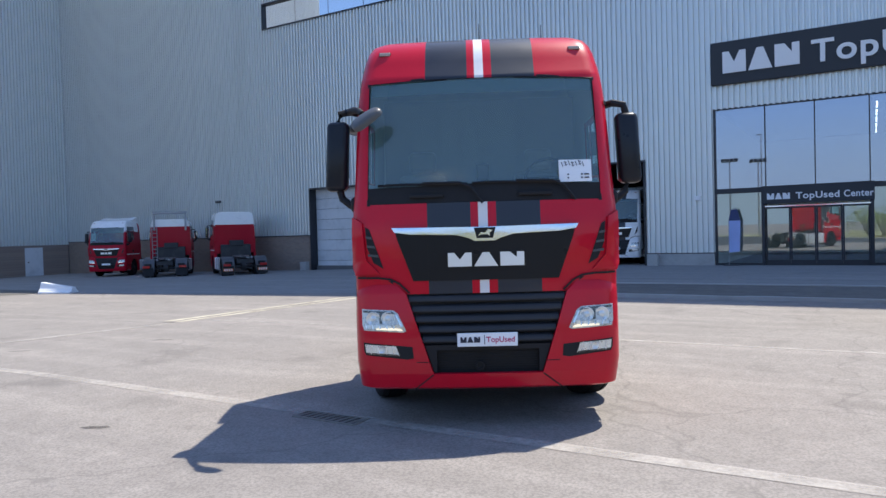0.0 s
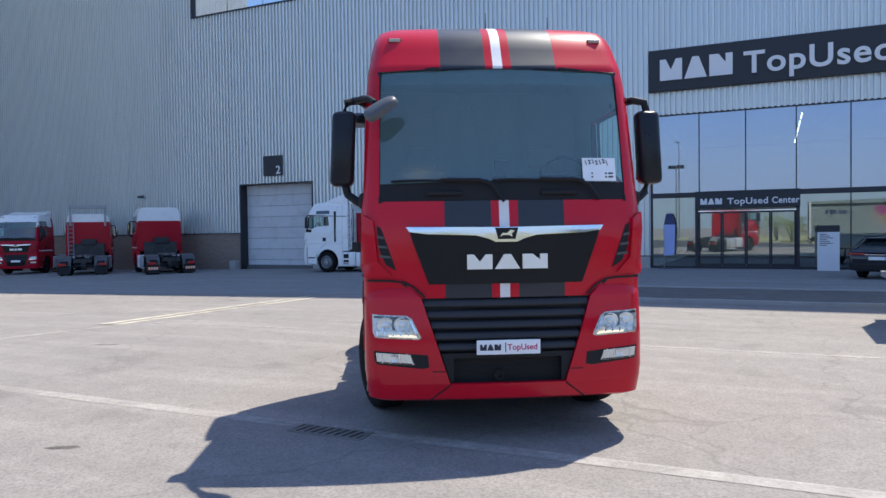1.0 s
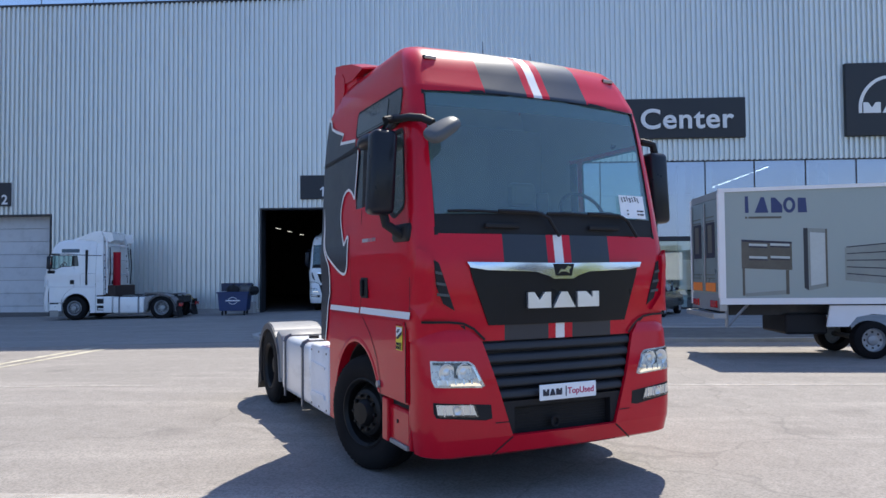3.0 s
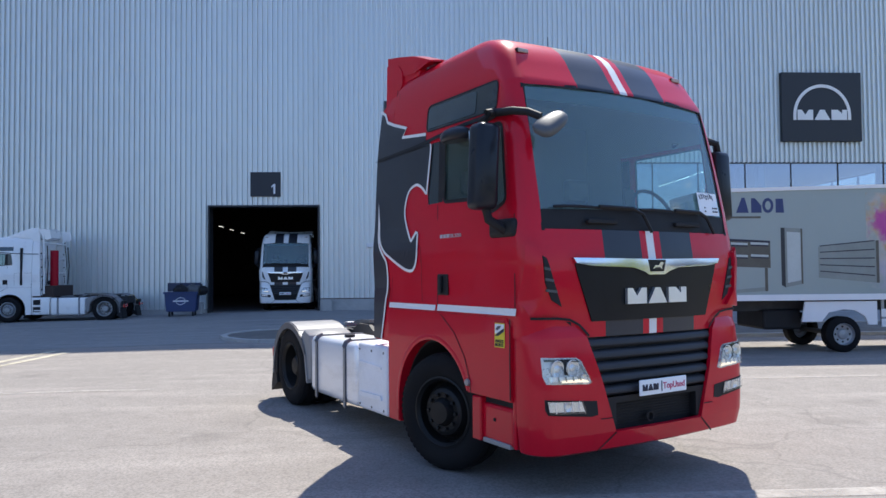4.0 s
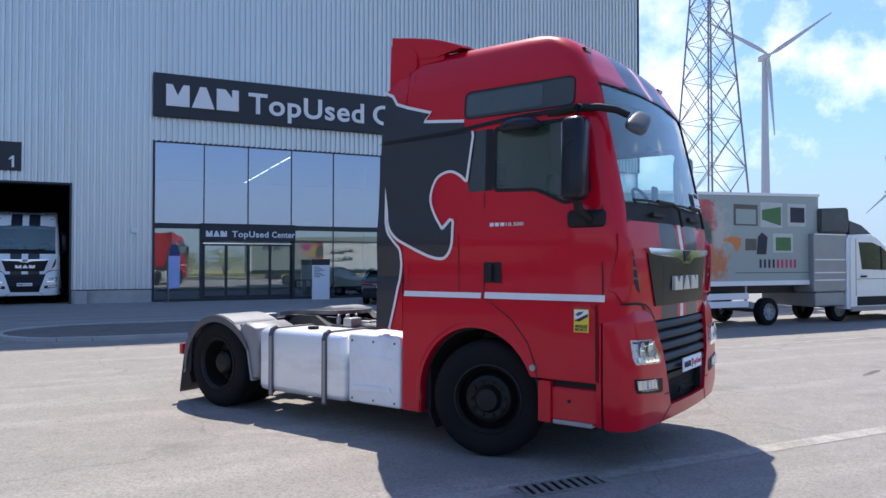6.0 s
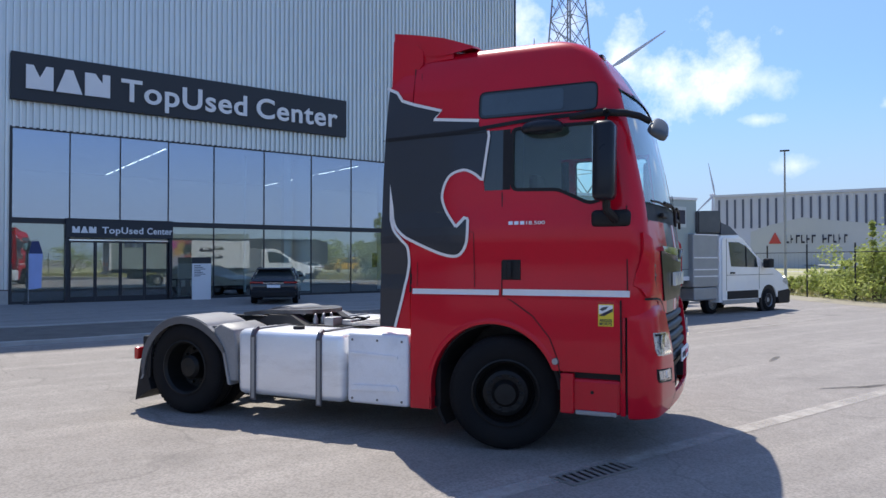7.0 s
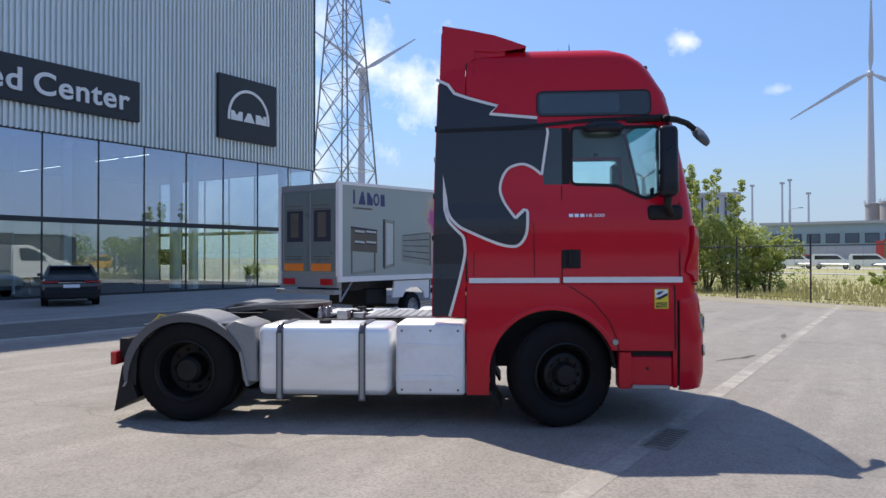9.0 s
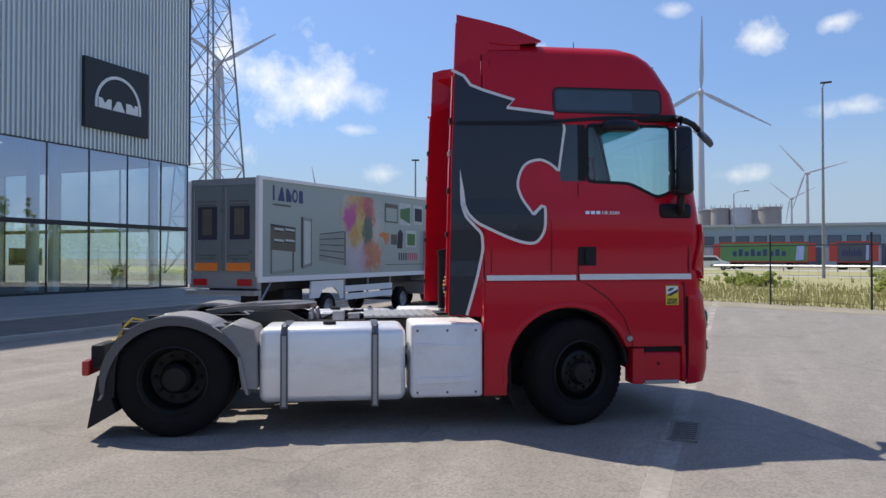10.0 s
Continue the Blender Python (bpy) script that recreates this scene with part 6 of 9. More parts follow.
        prism(bm, [(4.21, 0.34), (4.19, 0.62), (4.10, 0.80), (4.02, 0.84), (4.07, 0.62), (4.08, 0.36)], "x", s * 1.165, s * 1.187)
        part("side_plate", bm, "black", gd)
        cover = [(3.60 + 0.612 * math.cos(t), 0.50 + 0.557 * math.sin(t)) for t in (math.radians(a) for a in range(52, 127, 5))]
        cover += [(3.60 + 0.59 * math.cos(t), 0.50 + 0.535 * math.sin(t)) for t in (math.radians(a) for a in range(126, 51, -5))]
        bm = bmesh.new()
        prism(bm, cover, "x", s * 0.60, s * 1.185)
        part("guard_cover", bm, guard, gd, "dusty top cover in a pale sunlit tone", 35)
        for ang in (50, 128):
            for x in (0.72, 1.10):
                bm = bmesh.new()
                y, z = 3.60 + 0.615 * math.cos(math.radians(ang)), 0.50 + 0.562 * math.sin(math.radians(ang))
                box(bm, s * x - 0.03, s * x + 0.03, y - 0.04, y + 0.04, z - 0.012, z + 0.012, 0.004, 1)
                part("latch", bm, "strap", gd)
        bm = bmesh.new()
        prism(bm, [(2.88, 0.40), (3.02, 0.40), (3.06, 0.70), (3.2, 0.93), (3.1, 0.99), (2.92, 0.93), (2.89, 0.8)], "x", s * 0.62, s * 1.18)
        bmesh.ops.bevel(bm, geom=bm.edges[:], offset=0.012, segments=1, affect="EDGES")
        part("guard_front", bm, guard, gd, smooth=40)
        bm = bmesh.new()
        prism(bm, [(4.16, 0.55), (4.215, 0.55), (4.295, 0.10), (4.06, 0.235), (4.12, 0.4)], "x", s * 0.6, s * 1.19)
        part("mud_flap", bm, "black", gd)
        bm = bmesh.new()
        box(bm, min(s * 0.7, s * 1.08), max(s * 0.7, s * 1.08), 4.2, 4.31, 0.60, 0.80, 0.02)
        tl = part("tail_bracket", bm, "black", T)
        bm = bmesh.new()
        box(bm, min(s * 0.78, s * 1.16), max(s * 0.78, s * 1.16), 4.295, 4.355, 0.545, 0.675, 0.012)
        part("tail_lamp", bm, "redlens", tl)
        if plain_back and not ladder:
            bm = bmesh.new()
            box(bm, min(s * 0.66, s * 1.17), max(s * 0.66, s * 1.17), 4.30, 4.33, 0.28, 0.42, 0.006, 1)
            wb = part("warning_board", bm, "orange", T, "orange striped warning board")
            for q in range(4):
                bm = bmesh.new()
                x = 0.70 + q * 0.12
                prism(bm, [(s * x, 0.285), (s * (x + 0.05), 0.285), (s * (x + 0.08), 0.415), (s * (x + 0.03), 0.415)], "y", 4.331, 4.334)
                part("board_stripe", bm, "letter", wb)
        # wheels
        wheel(T, s * 1.02, 0.0, s, False, ("tyre", rims)).rotation_euler = (0, 0, math.radians(steer))
        wheel(T, s * 1.03, 3.6, s, True, ("tyre", rims))
    # fifth wheel and catwalk
    bm = bmesh.new()
    th = [math.radians(a) for a in range(20, 161, 14)]
    rim = [(0.46 * math.cos(t), 2.86 - 0.42 * math.sin(t)) for t in th]
    prism(bm, [(0.46, 2.75)] + rim + [(-0.46, 2.75), (-0.42, 3.1), (-0.33, 3.5), (-0.14, 3.52), (-0.06, 3.05), (0.06, 3.05), (0.14, 3.52), (0.33, 3.5), (0.42, 3.1)], "z", 1.05, 1.095)
    for v in bm.verts:
        v.co.z -= max(0.0, v.co.y - 3.0) * 0.11
    part("fifth_wheel", bm, "grease", T, "greasy black coupling plate")
    for s in (-1, 1):
        bm = bmesh.new()
        prism(bm, [(2.5, 0.93), (3.2, 0.93), (3.0, 1.04), (2.7, 1.04)], "x", s * 0.36, s * 0.5)
        part("coupling_mount", bm, "chassis", T)
    bm = bmesh.new()
    box(bm, -0.52, 0.30, 1.22, 1.95, 0.965, 0.985)
    cw = part("catwalk", bm, "galv", T, "ribbed aluminium catwalk")
    for i in range(8):
        bm = bmesh.new()
        box(bm, -0.5, 0.28, 1.25 + i * 0.085, 1.275 + i * 0.085, 0.985, 0.992)
        part("catwalk_rib", bm, "galv", cw)
    for y, x, h in ((2.05, -0.3, 0.06), (2.2, -0.42, 0.09), (2.32, -0.2, 0.05), (3.85, -0.2, 0.06)):
        bm = bmesh.new()
        box(bm, x - 0.09, x + 0.09, y - 0.06, y + 0.06, 0.94, 0.945 + h, 0.012)
        part("valve_block", bm, "galv", T)
    # hoses and gladhands behind the cab
    bm = bmesh.new()
    box(bm, -0.55, -0.2, BACK + 0.005, BACK + 0.09, 1.45, 1.62, 0.01)
    part("coupling_panel", bm, "chassis", T)
    for i, (mt, x) in enumerate((("black", -0.5), ("redhose", -0.4), ("yellowhose", -0.3))):
        bm = bmesh.new()
        pts = []
        for q in range(90):
            t = q / 89
            a = t * 2 * math.pi * 13
            pts.append((x + 0.03 * math.cos(a), BACK + 0.14 + 0.03 * math.sin(a) + 0.1 * math.sin(math.pi * t), 1.52 - 0.5 * t))
        tube(bm, pts, 0.007, 5)
        part("air_hose", bm, mt, T)
    bm = bmesh.new()
    hw = 1.10 if plain_back else 0.95
    box(bm, -hw, hw, BACK + 0.003, BACK + 0.03, 1.3, 3.09 if ladder else 2.87 if plain_back else 3.3)
    for z in (1.6, 2.0, 2.4):
        box(bm, -hw + 0.05, hw - 0.05, BACK + 0.03, BACK + 0.045, z, z + 0.04)
    low.append(part("rear_wall", bm, paint, T))
    if plain_back:
        bm = bmesh.new()
        box(bm, -0.85, 0.85, BACK + 0.05, BACK + 0.3, 0.95, 1.7, 0.04)
        box(bm, -0.45, 0.35, BACK + 0.05, BACK + 0.36, 1.6, 1.95, 0.05)
        part("air_tank_rack", bm, "chassis", T)
    bm = bmesh.new()
    tube(bm, ((0.6, BACK + 0.13, 0.98), (0.6, BACK + 0.13, 1.58), (0.6, BACK + 0.15, 1.66)), 0.09, 12)
    if not plain_back:
        part("air_intake", bm, "black", T, smooth=40)
    if near and not plain_back:      # latches and brackets down the fairing's rear edge
        for s in (-1, 1):
            for z in (1.25, 1.75, 2.15, 2.5, 2.8):
                bm = bmesh.new()
                box(bm, s * 1.03 - 0.05, s * 1.03 + 0.05, 1.205 - (z - 1.1) * 0.03, 1.225 - (z - 1.1) * 0.03, z, z + 0.05, 0.004, 1)
                low.append(part("fairing_latch", bm, "black" if z != 2.5 else "galv", T))
        for i, x in enumerate((-0.28, -0.2, -0.12, -0.36)):
            bm = bmesh.new()      # brake couplings on the frame, with their caps
            turned(bm, ((0.945, 0.03), (1.0, 0.028), (1.02, 0.018), (1.05, 0.016), (1.06, 0.0)), 12, "z", (x, 2.42 + 0.05 * (i % 2), 0))
            part("air_coupling", bm, "galv", T)
        bm = bmesh.new()
        pts = [(-0.5 - 0.25 * math.sin(q * 0.5), 3.95 + 0.06 * q, 0.88 + 0.12 * math.sin(q * 0.9)) for q in range(7)]
        tube(bm, pts, 0.012, 6)
        part("cable", bm, "yellowhose", T)
        for i in range(3):
            bm = bmesh.new()
            pts = [(-0.3 + 0.12 * i, 1.95 + 0.09 * q, 0.97 + 0.05 * math.sin(q * 0.8 + i)) for q in range(9)]
            tube(bm, pts, 0.014, 6)
            part("hose", bm, "black", T)
    if ladder:
        bm = bmesh.new()
        for x in (1.0, 0.72):
            bar(bm, (x, BACK + 0.36, 1.0), (x, BACK + 0.36, 2.95), 0.035)
        for i in range(8):
            bar(bm, (1.0, BACK + 0.36, 1.1 + i * 0.24), (0.72, BACK + 0.36, 1.1 + i * 0.24), 0.03)
        part("ladder", bm, "galv", T)
        bm = bmesh.new()
        for x in (-0.9, 0.9):
            box(bm, x - 0.05, x + 0.05, BACK + 0.02, BACK + 0.12, 2.7, 3.78)
        box(bm, -0.98, 0.98, BACK, BACK + 0.2, 3.70, 3.86, 0.02)
        part("lamp_bar", bm, "galv", T)
    if k != 1.0:
        squash(low, k)
    return T


M["palegrey"] = material("pale_grey_plastic", (0.085, 0.09, 0.095), 0.42, var=0.2, bump=0.05, bump_scale=120)
# one mudguard plastic in two tones: shade for the rim, sun for the top
M["guardrim"] = material("shaded_guard_plastic", (0.095, 0.095, 0.10), 0.5, var=0.2, bump=0.05, bump_scale=150, dirt=(0.14, 0.135, 0.13), dirt_amount=0.4)
M["guard"] = material("sunlit_dusty_plastic", (0.25, 0.25, 0.252), 0.5, var=0.25, bump=0.05, bump_scale=150, dirt=(0.24, 0.23, 0.22), dirt_amount=0.4)
M["slat"] = material("dusty_black_plastic", (0.028, 0.029, 0.033), 0.5, var=0.2, spec=0.4, bump=0.05, bump_scale=180)
# near-black: shade of gaps and recesses as colour; also used on black parts
M["gap"] = material("black_and_gap_shade", (0.010, 0.009, 0.010), 0.8, var=0.1)
M["smokeglass"] = material("tinted_sleeper_glass", (0.045, 0.068, 0.082), 0.1, var=0.15, coat=0.6)
M["smoke"] = material("smoked_pane", (0.03, 0.04, 0.045), 0.12, var=0.1, coat=0.4)
M["mirrorcase"] = material("black_mirror_case", (0.014, 0.017, 0.024), 0.3, var=0.15, coat=0.15, spec=0.2)
M["lampbase"] = material("lamp_housing", (0.60, 0.60, 0.60), 0.28, 0.5, var=0.3, scale=16, bump=0.3, bump_scale=25)
M["palelens"] = material("pale_marker_lens", (0.42, 0.33, 0.27), 0.25, var=0.15, scale=30, coat=0.5)
M["redhose"] = material("red_hose", (0.35, 0.02, 0.02), 0.5, var=0.1)
M["yellowhose"] = material("yellow_hose", (0.5, 0.36, 0.03), 0.5, var=0.1)

HERO = pose(-4.026, 6.617, 0, 0, 0, 29.0)
hero = tractor("red cab-over tractor unit with charcoal stripes and side graphic", "red", HERO, accents=("dark", "strip"), fairing="red", steer=18.0)


def hero_details(T):
    s = -1
    both = [-1, 1]
    # charcoal graphic with its white outline, on both flanks
    top = [(1.16, 3.29), (1.045, 3.235), (0.985, 3.15), (0.85, 3.10), (0.575, 3.02), (0.65, 2.945), (0.205, 2.90)]
    edge = [(0.115, 2.80), (0.105, 2.76), (0.165, 2.36)]
    scallop = curve_through([(0.165, 2.36), (0.25, 2.43), (0.356, 2.463), (0.489, 2.409), (0.553, 2.25), (0.516, 2.108), (0.41, 1.955)], 5)
    hook = [(0.41, 1.955), (0.33, 2.035), (0.297, 2.02)]
    belly = curve_through([(0.297, 2.02), (0.305, 1.828), (0.358, 1.722), (0.438, 1.69), (0.596, 1.725), (0.86, 1.838), (0.95, 1.89), (1.02, 1.965), (1.058, 2.06)], 5)
    tail = curve_through([(1.07, 2.03), (1.035, 1.93), (0.96, 1.845), (0.90, 1.78), (0.885, 1.70), (0.888, 1.591), (0.95, 1.32), (1.03, 1.035)], 5)
    outline = top + [(0.205, 2.85)] + edge + scallop[1:] + hook[1:] + belly[1:] + tail[1:] + [(1.192, 1.035), (1.165, 2.4), (1.13, 3.275)]
    for s in both:
        pl = lambda off, s=s: (lambda y, z: Vector((s * (lerp_table(WIDTH, z) + off), y, z)))
        g = part("side_graphic", skin(outline, pl(0.0055), 0.07), "dark", T, "charcoal graphic film on the cab flank")
        for line, w in ((top, 0.028), (edge + scallop[1:], 0.024), (hook, 0.03), (belly, 0.026), (tail, 0.026)):
            part("graphic_outline", ribbon(line, w, pl(0.0095)), "strip", g)
        horn = [(1.09, 2.37), (1.052, 2.16), (1.04, 2.05), (1.062, 1.99), (1.085, 2.03), (1.09, 2.14)]
        part("graphic_outline", skin(horn, pl(0.0095), 0.07), "strip", g)
        part("panel_gap", ribbon([(0.872, 3.45), (0.872, 1.36)], 0.012, pl(0.0105)), "gap", T)
        part("panel_gap", ribbon([(1.17, 2.78), (0.12, 2.79)], 0.006, pl(0.0105)), "gap", T)
        part("panel_gap", ribbon([(0.80, 3.4), (0.80, 1.42)], 0.005, pl(0.0105)), "gap", T)
        # model mark on the door: three plain bars and the number
        for y in (-0.085, -0.137, -0.189):
            part("model_mark", skin([(y, 1.962), (y - 0.038, 1.962), (y - 0.038, 1.992), (y, 1.992)], pl(0.006), 0.05, 0.004), "emblem", T)
        num = lettering("model_number", "18.500", 0.042, "emblem", T, pose(0, 0, 0), 0.002, bold=0.0002)
        lo, hi = min(v.co.x for v in num.data.vertices), max(v.co.x for v in num.data.vertices)
        k = 0.165 / (hi - lo)
        y0 = -0.245 if s < 0 else -0.41
        num.matrix_basis = pose(s * (lerp_table(WIDTH, 1.977) + 0.007), y0 + s * lo * k * -1, 1.962, 90, 0, 90 * s) @ Matrix.Diagonal((k, 1, 1, 1))
        st = part("warning_sticker", skin([(-0.86, 1.115), (-0.985, 1.115), (-0.985, 1.295), (-0.86, 1.295)], lambda y, z, s=s: Vector((s * (low_x(z) + 0.0045), y, z)), 0.2), "yellow", T, "yellow blind-spot warning sticker")
        at = lambda off, s=s: (lambda y, z: Vector((s * (low_x(z) + off), y, z)))
        part("sticker_print", skin([(-0.866, 1.215), (-0.979, 1.235), (-0.979, 1.288), (-0.866, 1.288)], at(0.007), 0.2), "letter", st)
        part("sticker_print", skin([(-0.866, 1.20), (-0.90, 1.222), (-0.979, 1.262), (-0.979, 1.238), (-0.91, 1.20)], at(0.0085), 0.2), "ink", st)
        part("sticker_print", skin([(-0.872, 1.25), (-0.90, 1.272), (-0.945, 1.278), (-0.925, 1.255), (-0.895, 1.24)], at(0.0085), 0.2), "grey", st)
        part("sticker_print", skin([(-0.862, 1.30), (-0.983, 1.30), (-0.983, 1.312), (-0.862, 1.312)], at(0.0085), 0.2), "redlens", st)
        for word, z in (("ANGLES", 1.152), ("MORTS", 1.124)):
            tx = lettering("sticker_word", word, 0.032, "ink", st, pose(0, 0, 0), 0.001, bold=0.0006)
            lo, hi = min(v.co.x for v in tx.data.vertices), max(v.co.x for v in tx.data.vertices)
            k = 0.10 / (hi - lo)
            tx.matrix_basis = pose(s * (low_x(z) + 0.008), (-0.872 if s < 0 else -0.972) - s * lo * k, z, 90, 0, 90 * s) @ Matrix.Diagonal((k, 1, 1, 1))
    # front kerb mirror on its arm
    bm = bmesh.new()
    tube(bm, ((-1.22, -0.94, 2.86), (-1.16, -1.07, 2.858), (-1.10, -1.18, 2.835), (-1.05, -1.26, 2.79)), 0.032, 8, 0.028)
    part("mirror_arm", bm, "black", T, smooth=50)
    n = Vector((-0.54, -0.60, 0.60)).normalized()      # a shallow shell, its back turned up, outwards and forwards
    u = Vector((0.84, 0.0, 0.54)).normalized()
    w = n.cross(u).normalized()
    bm = bmesh.new()
    bmesh.ops.create_icosphere(bm, subdivisions=3, radius=1.0)
    for v in bm.verts:
        x, y, z = (math.copysign(abs(q) ** 0.68, q) for q in v.co)     # a boxy, rounded shell
        v.co = Vector((-1.0, -1.32, 2.73)) + u * x * 0.150 + w * y * (0.082 - 0.018 * x) + n * max(z, -0.3) * 0.055
    part("kerb_mirror", bm, "palegrey", T, "rounded grey kerb mirror on an arm", 50)
    # paper stuck to the windscreen
    bm = skin([(0.665, 2.14), (0.955, 2.14), (0.955, 2.335), (0.665, 2.335)], lambda x, z: Vector((x, cab_y(x, z) - 0.010, z)), 0.1)
    pp = part("paper_sheet", bm, "paper", T, "white paper sheet with handwritten marks")
    bm = bmesh.new()
    ink_at = lambda x, z: Vector((x, cab_y(x, z) - 0.013, z))
    x = 0.69
    for i in range(7):
        z0 = 2.275 + 0.006 * (i % 3)
        tube(bm, [ink_at(x, z0 + 0.04), ink_at(x + 0.012, z0)], 0.003, 4)
        if i % 2:
            tube(bm, [ink_at(x - 0.006, z0 + 0.035), ink_at(x + 0.018, z0 + 0.03)], 0.003, 4)
            tube(bm, [ink_at(x, z0 + 0.005), ink_at(x + 0.02, z0 + 0.012)], 0.003, 4)
        x += 0.031
    for x, w in ((0.74, 0.012), (0.86, 0.015), (0.89, 0.04)):
        for z in (2.175, 2.205):
            tube(bm, [ink_at(x, z), ink_at(x + w, z)], 0.006, 4)
    tagged(part("handwriting", bm, "ink", pp), kind="stuff")


hero_details(hero)


# ---- parked tractor units ----
M["truckwhite"] = material("white_truck_paint", (0.87, 0.87, 0.85), 0.3, var=0.05, coat=0.8)
M["deepred"] = material("deep_red_paint", (0.42, 0.008, 0.025), 0.35, var=0.08, coat=0.15, spec=0.1)
white_truck = tractor("white cab-over tractor unit parked along the hall", "truckwhite", pose(-20.85, 29.6, gz(-20.5), 0, 0, -86.8), k=0.84, sleeper=False, tanks="truckwhite", near=True, rims="galv")
tractor("white tractor unit with dark roof stripes standing in the gate", "truckwhite", pose(-10.85, 33.85, -0.03, 0, 0, 2), accents=("dark", "truckwhite"), k=0.97, near=True)


def white_truck_details(T):
    """High roof fairing, side deflectors with dark slots, a red bottle behind them, and steps by the tank."""
    bm = bmesh.new()
    prism(bm, [(-0.95, 3.10), (-0.3, 3.30), (0.70, 3.68), (1.10, 3.70), (1.10, 3.30), (0.6, 3.2)], "x", -0.99, 0.99)
    bmesh.ops.bevel(bm, geom=bm.edges[:], offset=0.06, segments=3, affect="EDGES")
    part("roof_fairing", bm, "truckwhite", T, smooth=40)
    for s in (-1, 1):
        bm = bmesh.new()
        prism(bm, [(1.08, 3.66), (1.46, 3.62), (1.52, 3.30), (1.38, 3.22), (1.2, 3.3)], "x", s * 0.95, s * 1.0)
        part("spoiler_cheek", bm, "truckwhite", T)
        bm = bmesh.new()
        tube(bm, ((s * 1.0, 1.26, 1.10), (s * 1.0, 1.26, 2.6), (s * 1.0, 1.24, 3.4)), 0.035, 8)
        part("rack_post", bm, "truckwhite", T)
        for y, z0, z1 in ((1.24, 1.5, 3.2), (1.36, 1.45, 3.0)):
            bm = bmesh.new()
            tube(bm, ((s * 0.98, y, z0), (s * 1.0, y + 0.05, (z0 + z1) / 2), (s * 0.97, y, z1)), 0.022, 6)
            part("air_hose", bm, "black", T)
        bm = bmesh.new()
        box(bm, min(s * 1.12, s * 1.19), max(s * 1.12, s * 1.19), 0.45, 0.53, 1.45, 2.9)
        part("deflector_gap", bm, "gap", T)
        for z in (0.40, 0.68):
            bm = bmesh.new()
            box(bm, min(s * 1.1, s * 1.21), max(s * 1.1, s * 1.21), 0.95, 1.22, z, z + 0.2, 0.01)
            part("step_well", bm, "black", T)
    for z in (1.9, 2.5, 3.1):
        bm = bmesh.new()
        bar(bm, (-1.0, 1.26, z), (1.0, 1.26, z), 0.05)
        part("rack_bar", bm, "truckwhite", T)
    bm = bmesh.new()
    tube(bm, ((0.45, 1.42, 1.42), (0.45, 1.42, 2.82)), 0.15, 14)
    part("red_bottle", bm, "deepred", T, "tall red gas bottle", 50)
    bm = bmesh.new()
    box(bm, -0.95, 0.98, 0.98, 1.60, 0.96, 1.42, 0.03)
    part("battery_crate", bm, "rust", T, "dark rusty crate")


M["rust"] = material("dark_rusty_steel", (0.055, 0.038, 0.032), 0.8, 0.2, var=0.3)
white_truck_details(white_truck)
tractor("red tractor unit with white roof, nose outwards by the brick wall", "deepred", pose(-42.2, 28.2, gz(-42), 0, 0, 33), roof="truckwhite", k=0.97, near=False, group="red trucks by the wall")
tractor("red tractor unit with white roof, ladder and lamp bar, tail outwards", "deepred", pose(-37.9, 29.2, gz(-36), 0, 0, 226), roof="truckwhite", k=0.853, near=False, ladder=True, tanks="truckwhite", plain_back=True, group="red trucks by the wall")
tractor("red tractor unit with white roof, tail outwards by the brick wall", "deepred", pose(-33.35, 29.95, gz(-32), 0, 0, 236), roof="truckwhite", k=0.99, near=False, plain_back=True, group="red trucks by the wall")


# ---- brick plinth of the hall ----
def brick_material():
    mt = bpy.data.materials.new("brick_plinth")
    mt.use_nodes = True
    nt = mt.node_tree
    b = nt.nodes["Principled BSDF"]
    br, tc = nt.nodes.new("ShaderNodeTexBrick"), nt.nodes.new("ShaderNodeTexCoord")
    mp = nt.nodes.new("ShaderNodeMapping")
    mp.inputs["Rotation"].default_value = (math.radians(90), 0, 0)
    nt.links.new(tc.outputs["Object"], mp.inputs["Vector"])
    nt.links.new(mp.outputs[0], br.inputs["Vector"])
    br.inputs["Color1"].default_value, br.inputs["Color2"].default_value, br.inputs["Mortar"].default_value = (0.30, 0.215, 0.165, 1), (0.23, 0.165, 0.13, 1), (0.28, 0.26, 0.235, 1)
    br.inputs["Scale"].default_value, br.inputs["Brick Width"].default_value, br.inputs["Row Height"].default_value, br.inputs["Mortar Size"].default_value = 1.0, 0.22, 0.075, 0.008
    nt.links.new(br.outputs["Color"], b.inputs["Base Color"])
    bp = nt.nodes.new("ShaderNodeBump")
    bp.inputs["Distance"].default_value = 0.006
    nt.links.new(br.outputs["Fac"], bp.inputs["Height"])
    bp.invert = True
    nt.links.new(bp.outputs[0], b.inputs["Normal"])
    b.inputs["Roughness"].default_value = 0.9
    return mt


M["plinth"] = brick_material()
pw = thing("brick_plinth", "brown brick base course under the ribbed cladding", "wall", kind="structure")
bm = bmesh.new()
box(bm, LEFT + 0.1, -29.05, FY - 0.12, FY + 0.015, -1.2, 1.75)
part("brickwork", bm, "plinth", pw)
bm = bmesh.new()
box(bm, LEFT + 0.1, -29.05, FY - 0.15, FY + 0.014, 1.752, 1.80)
part("sill", bm, "frame", pw)
bm = bmesh.new()
box(bm, LEFT - 0.055, LEFT + 0.08, 2.0, FY - 0.16, -1.2, 1.62)
part("brickwork", bm, "plinth", pw)
sd = thing("door_3", "pale grey steel service door in the brick base", "door", kind="structure")
bm = bmesh.new()
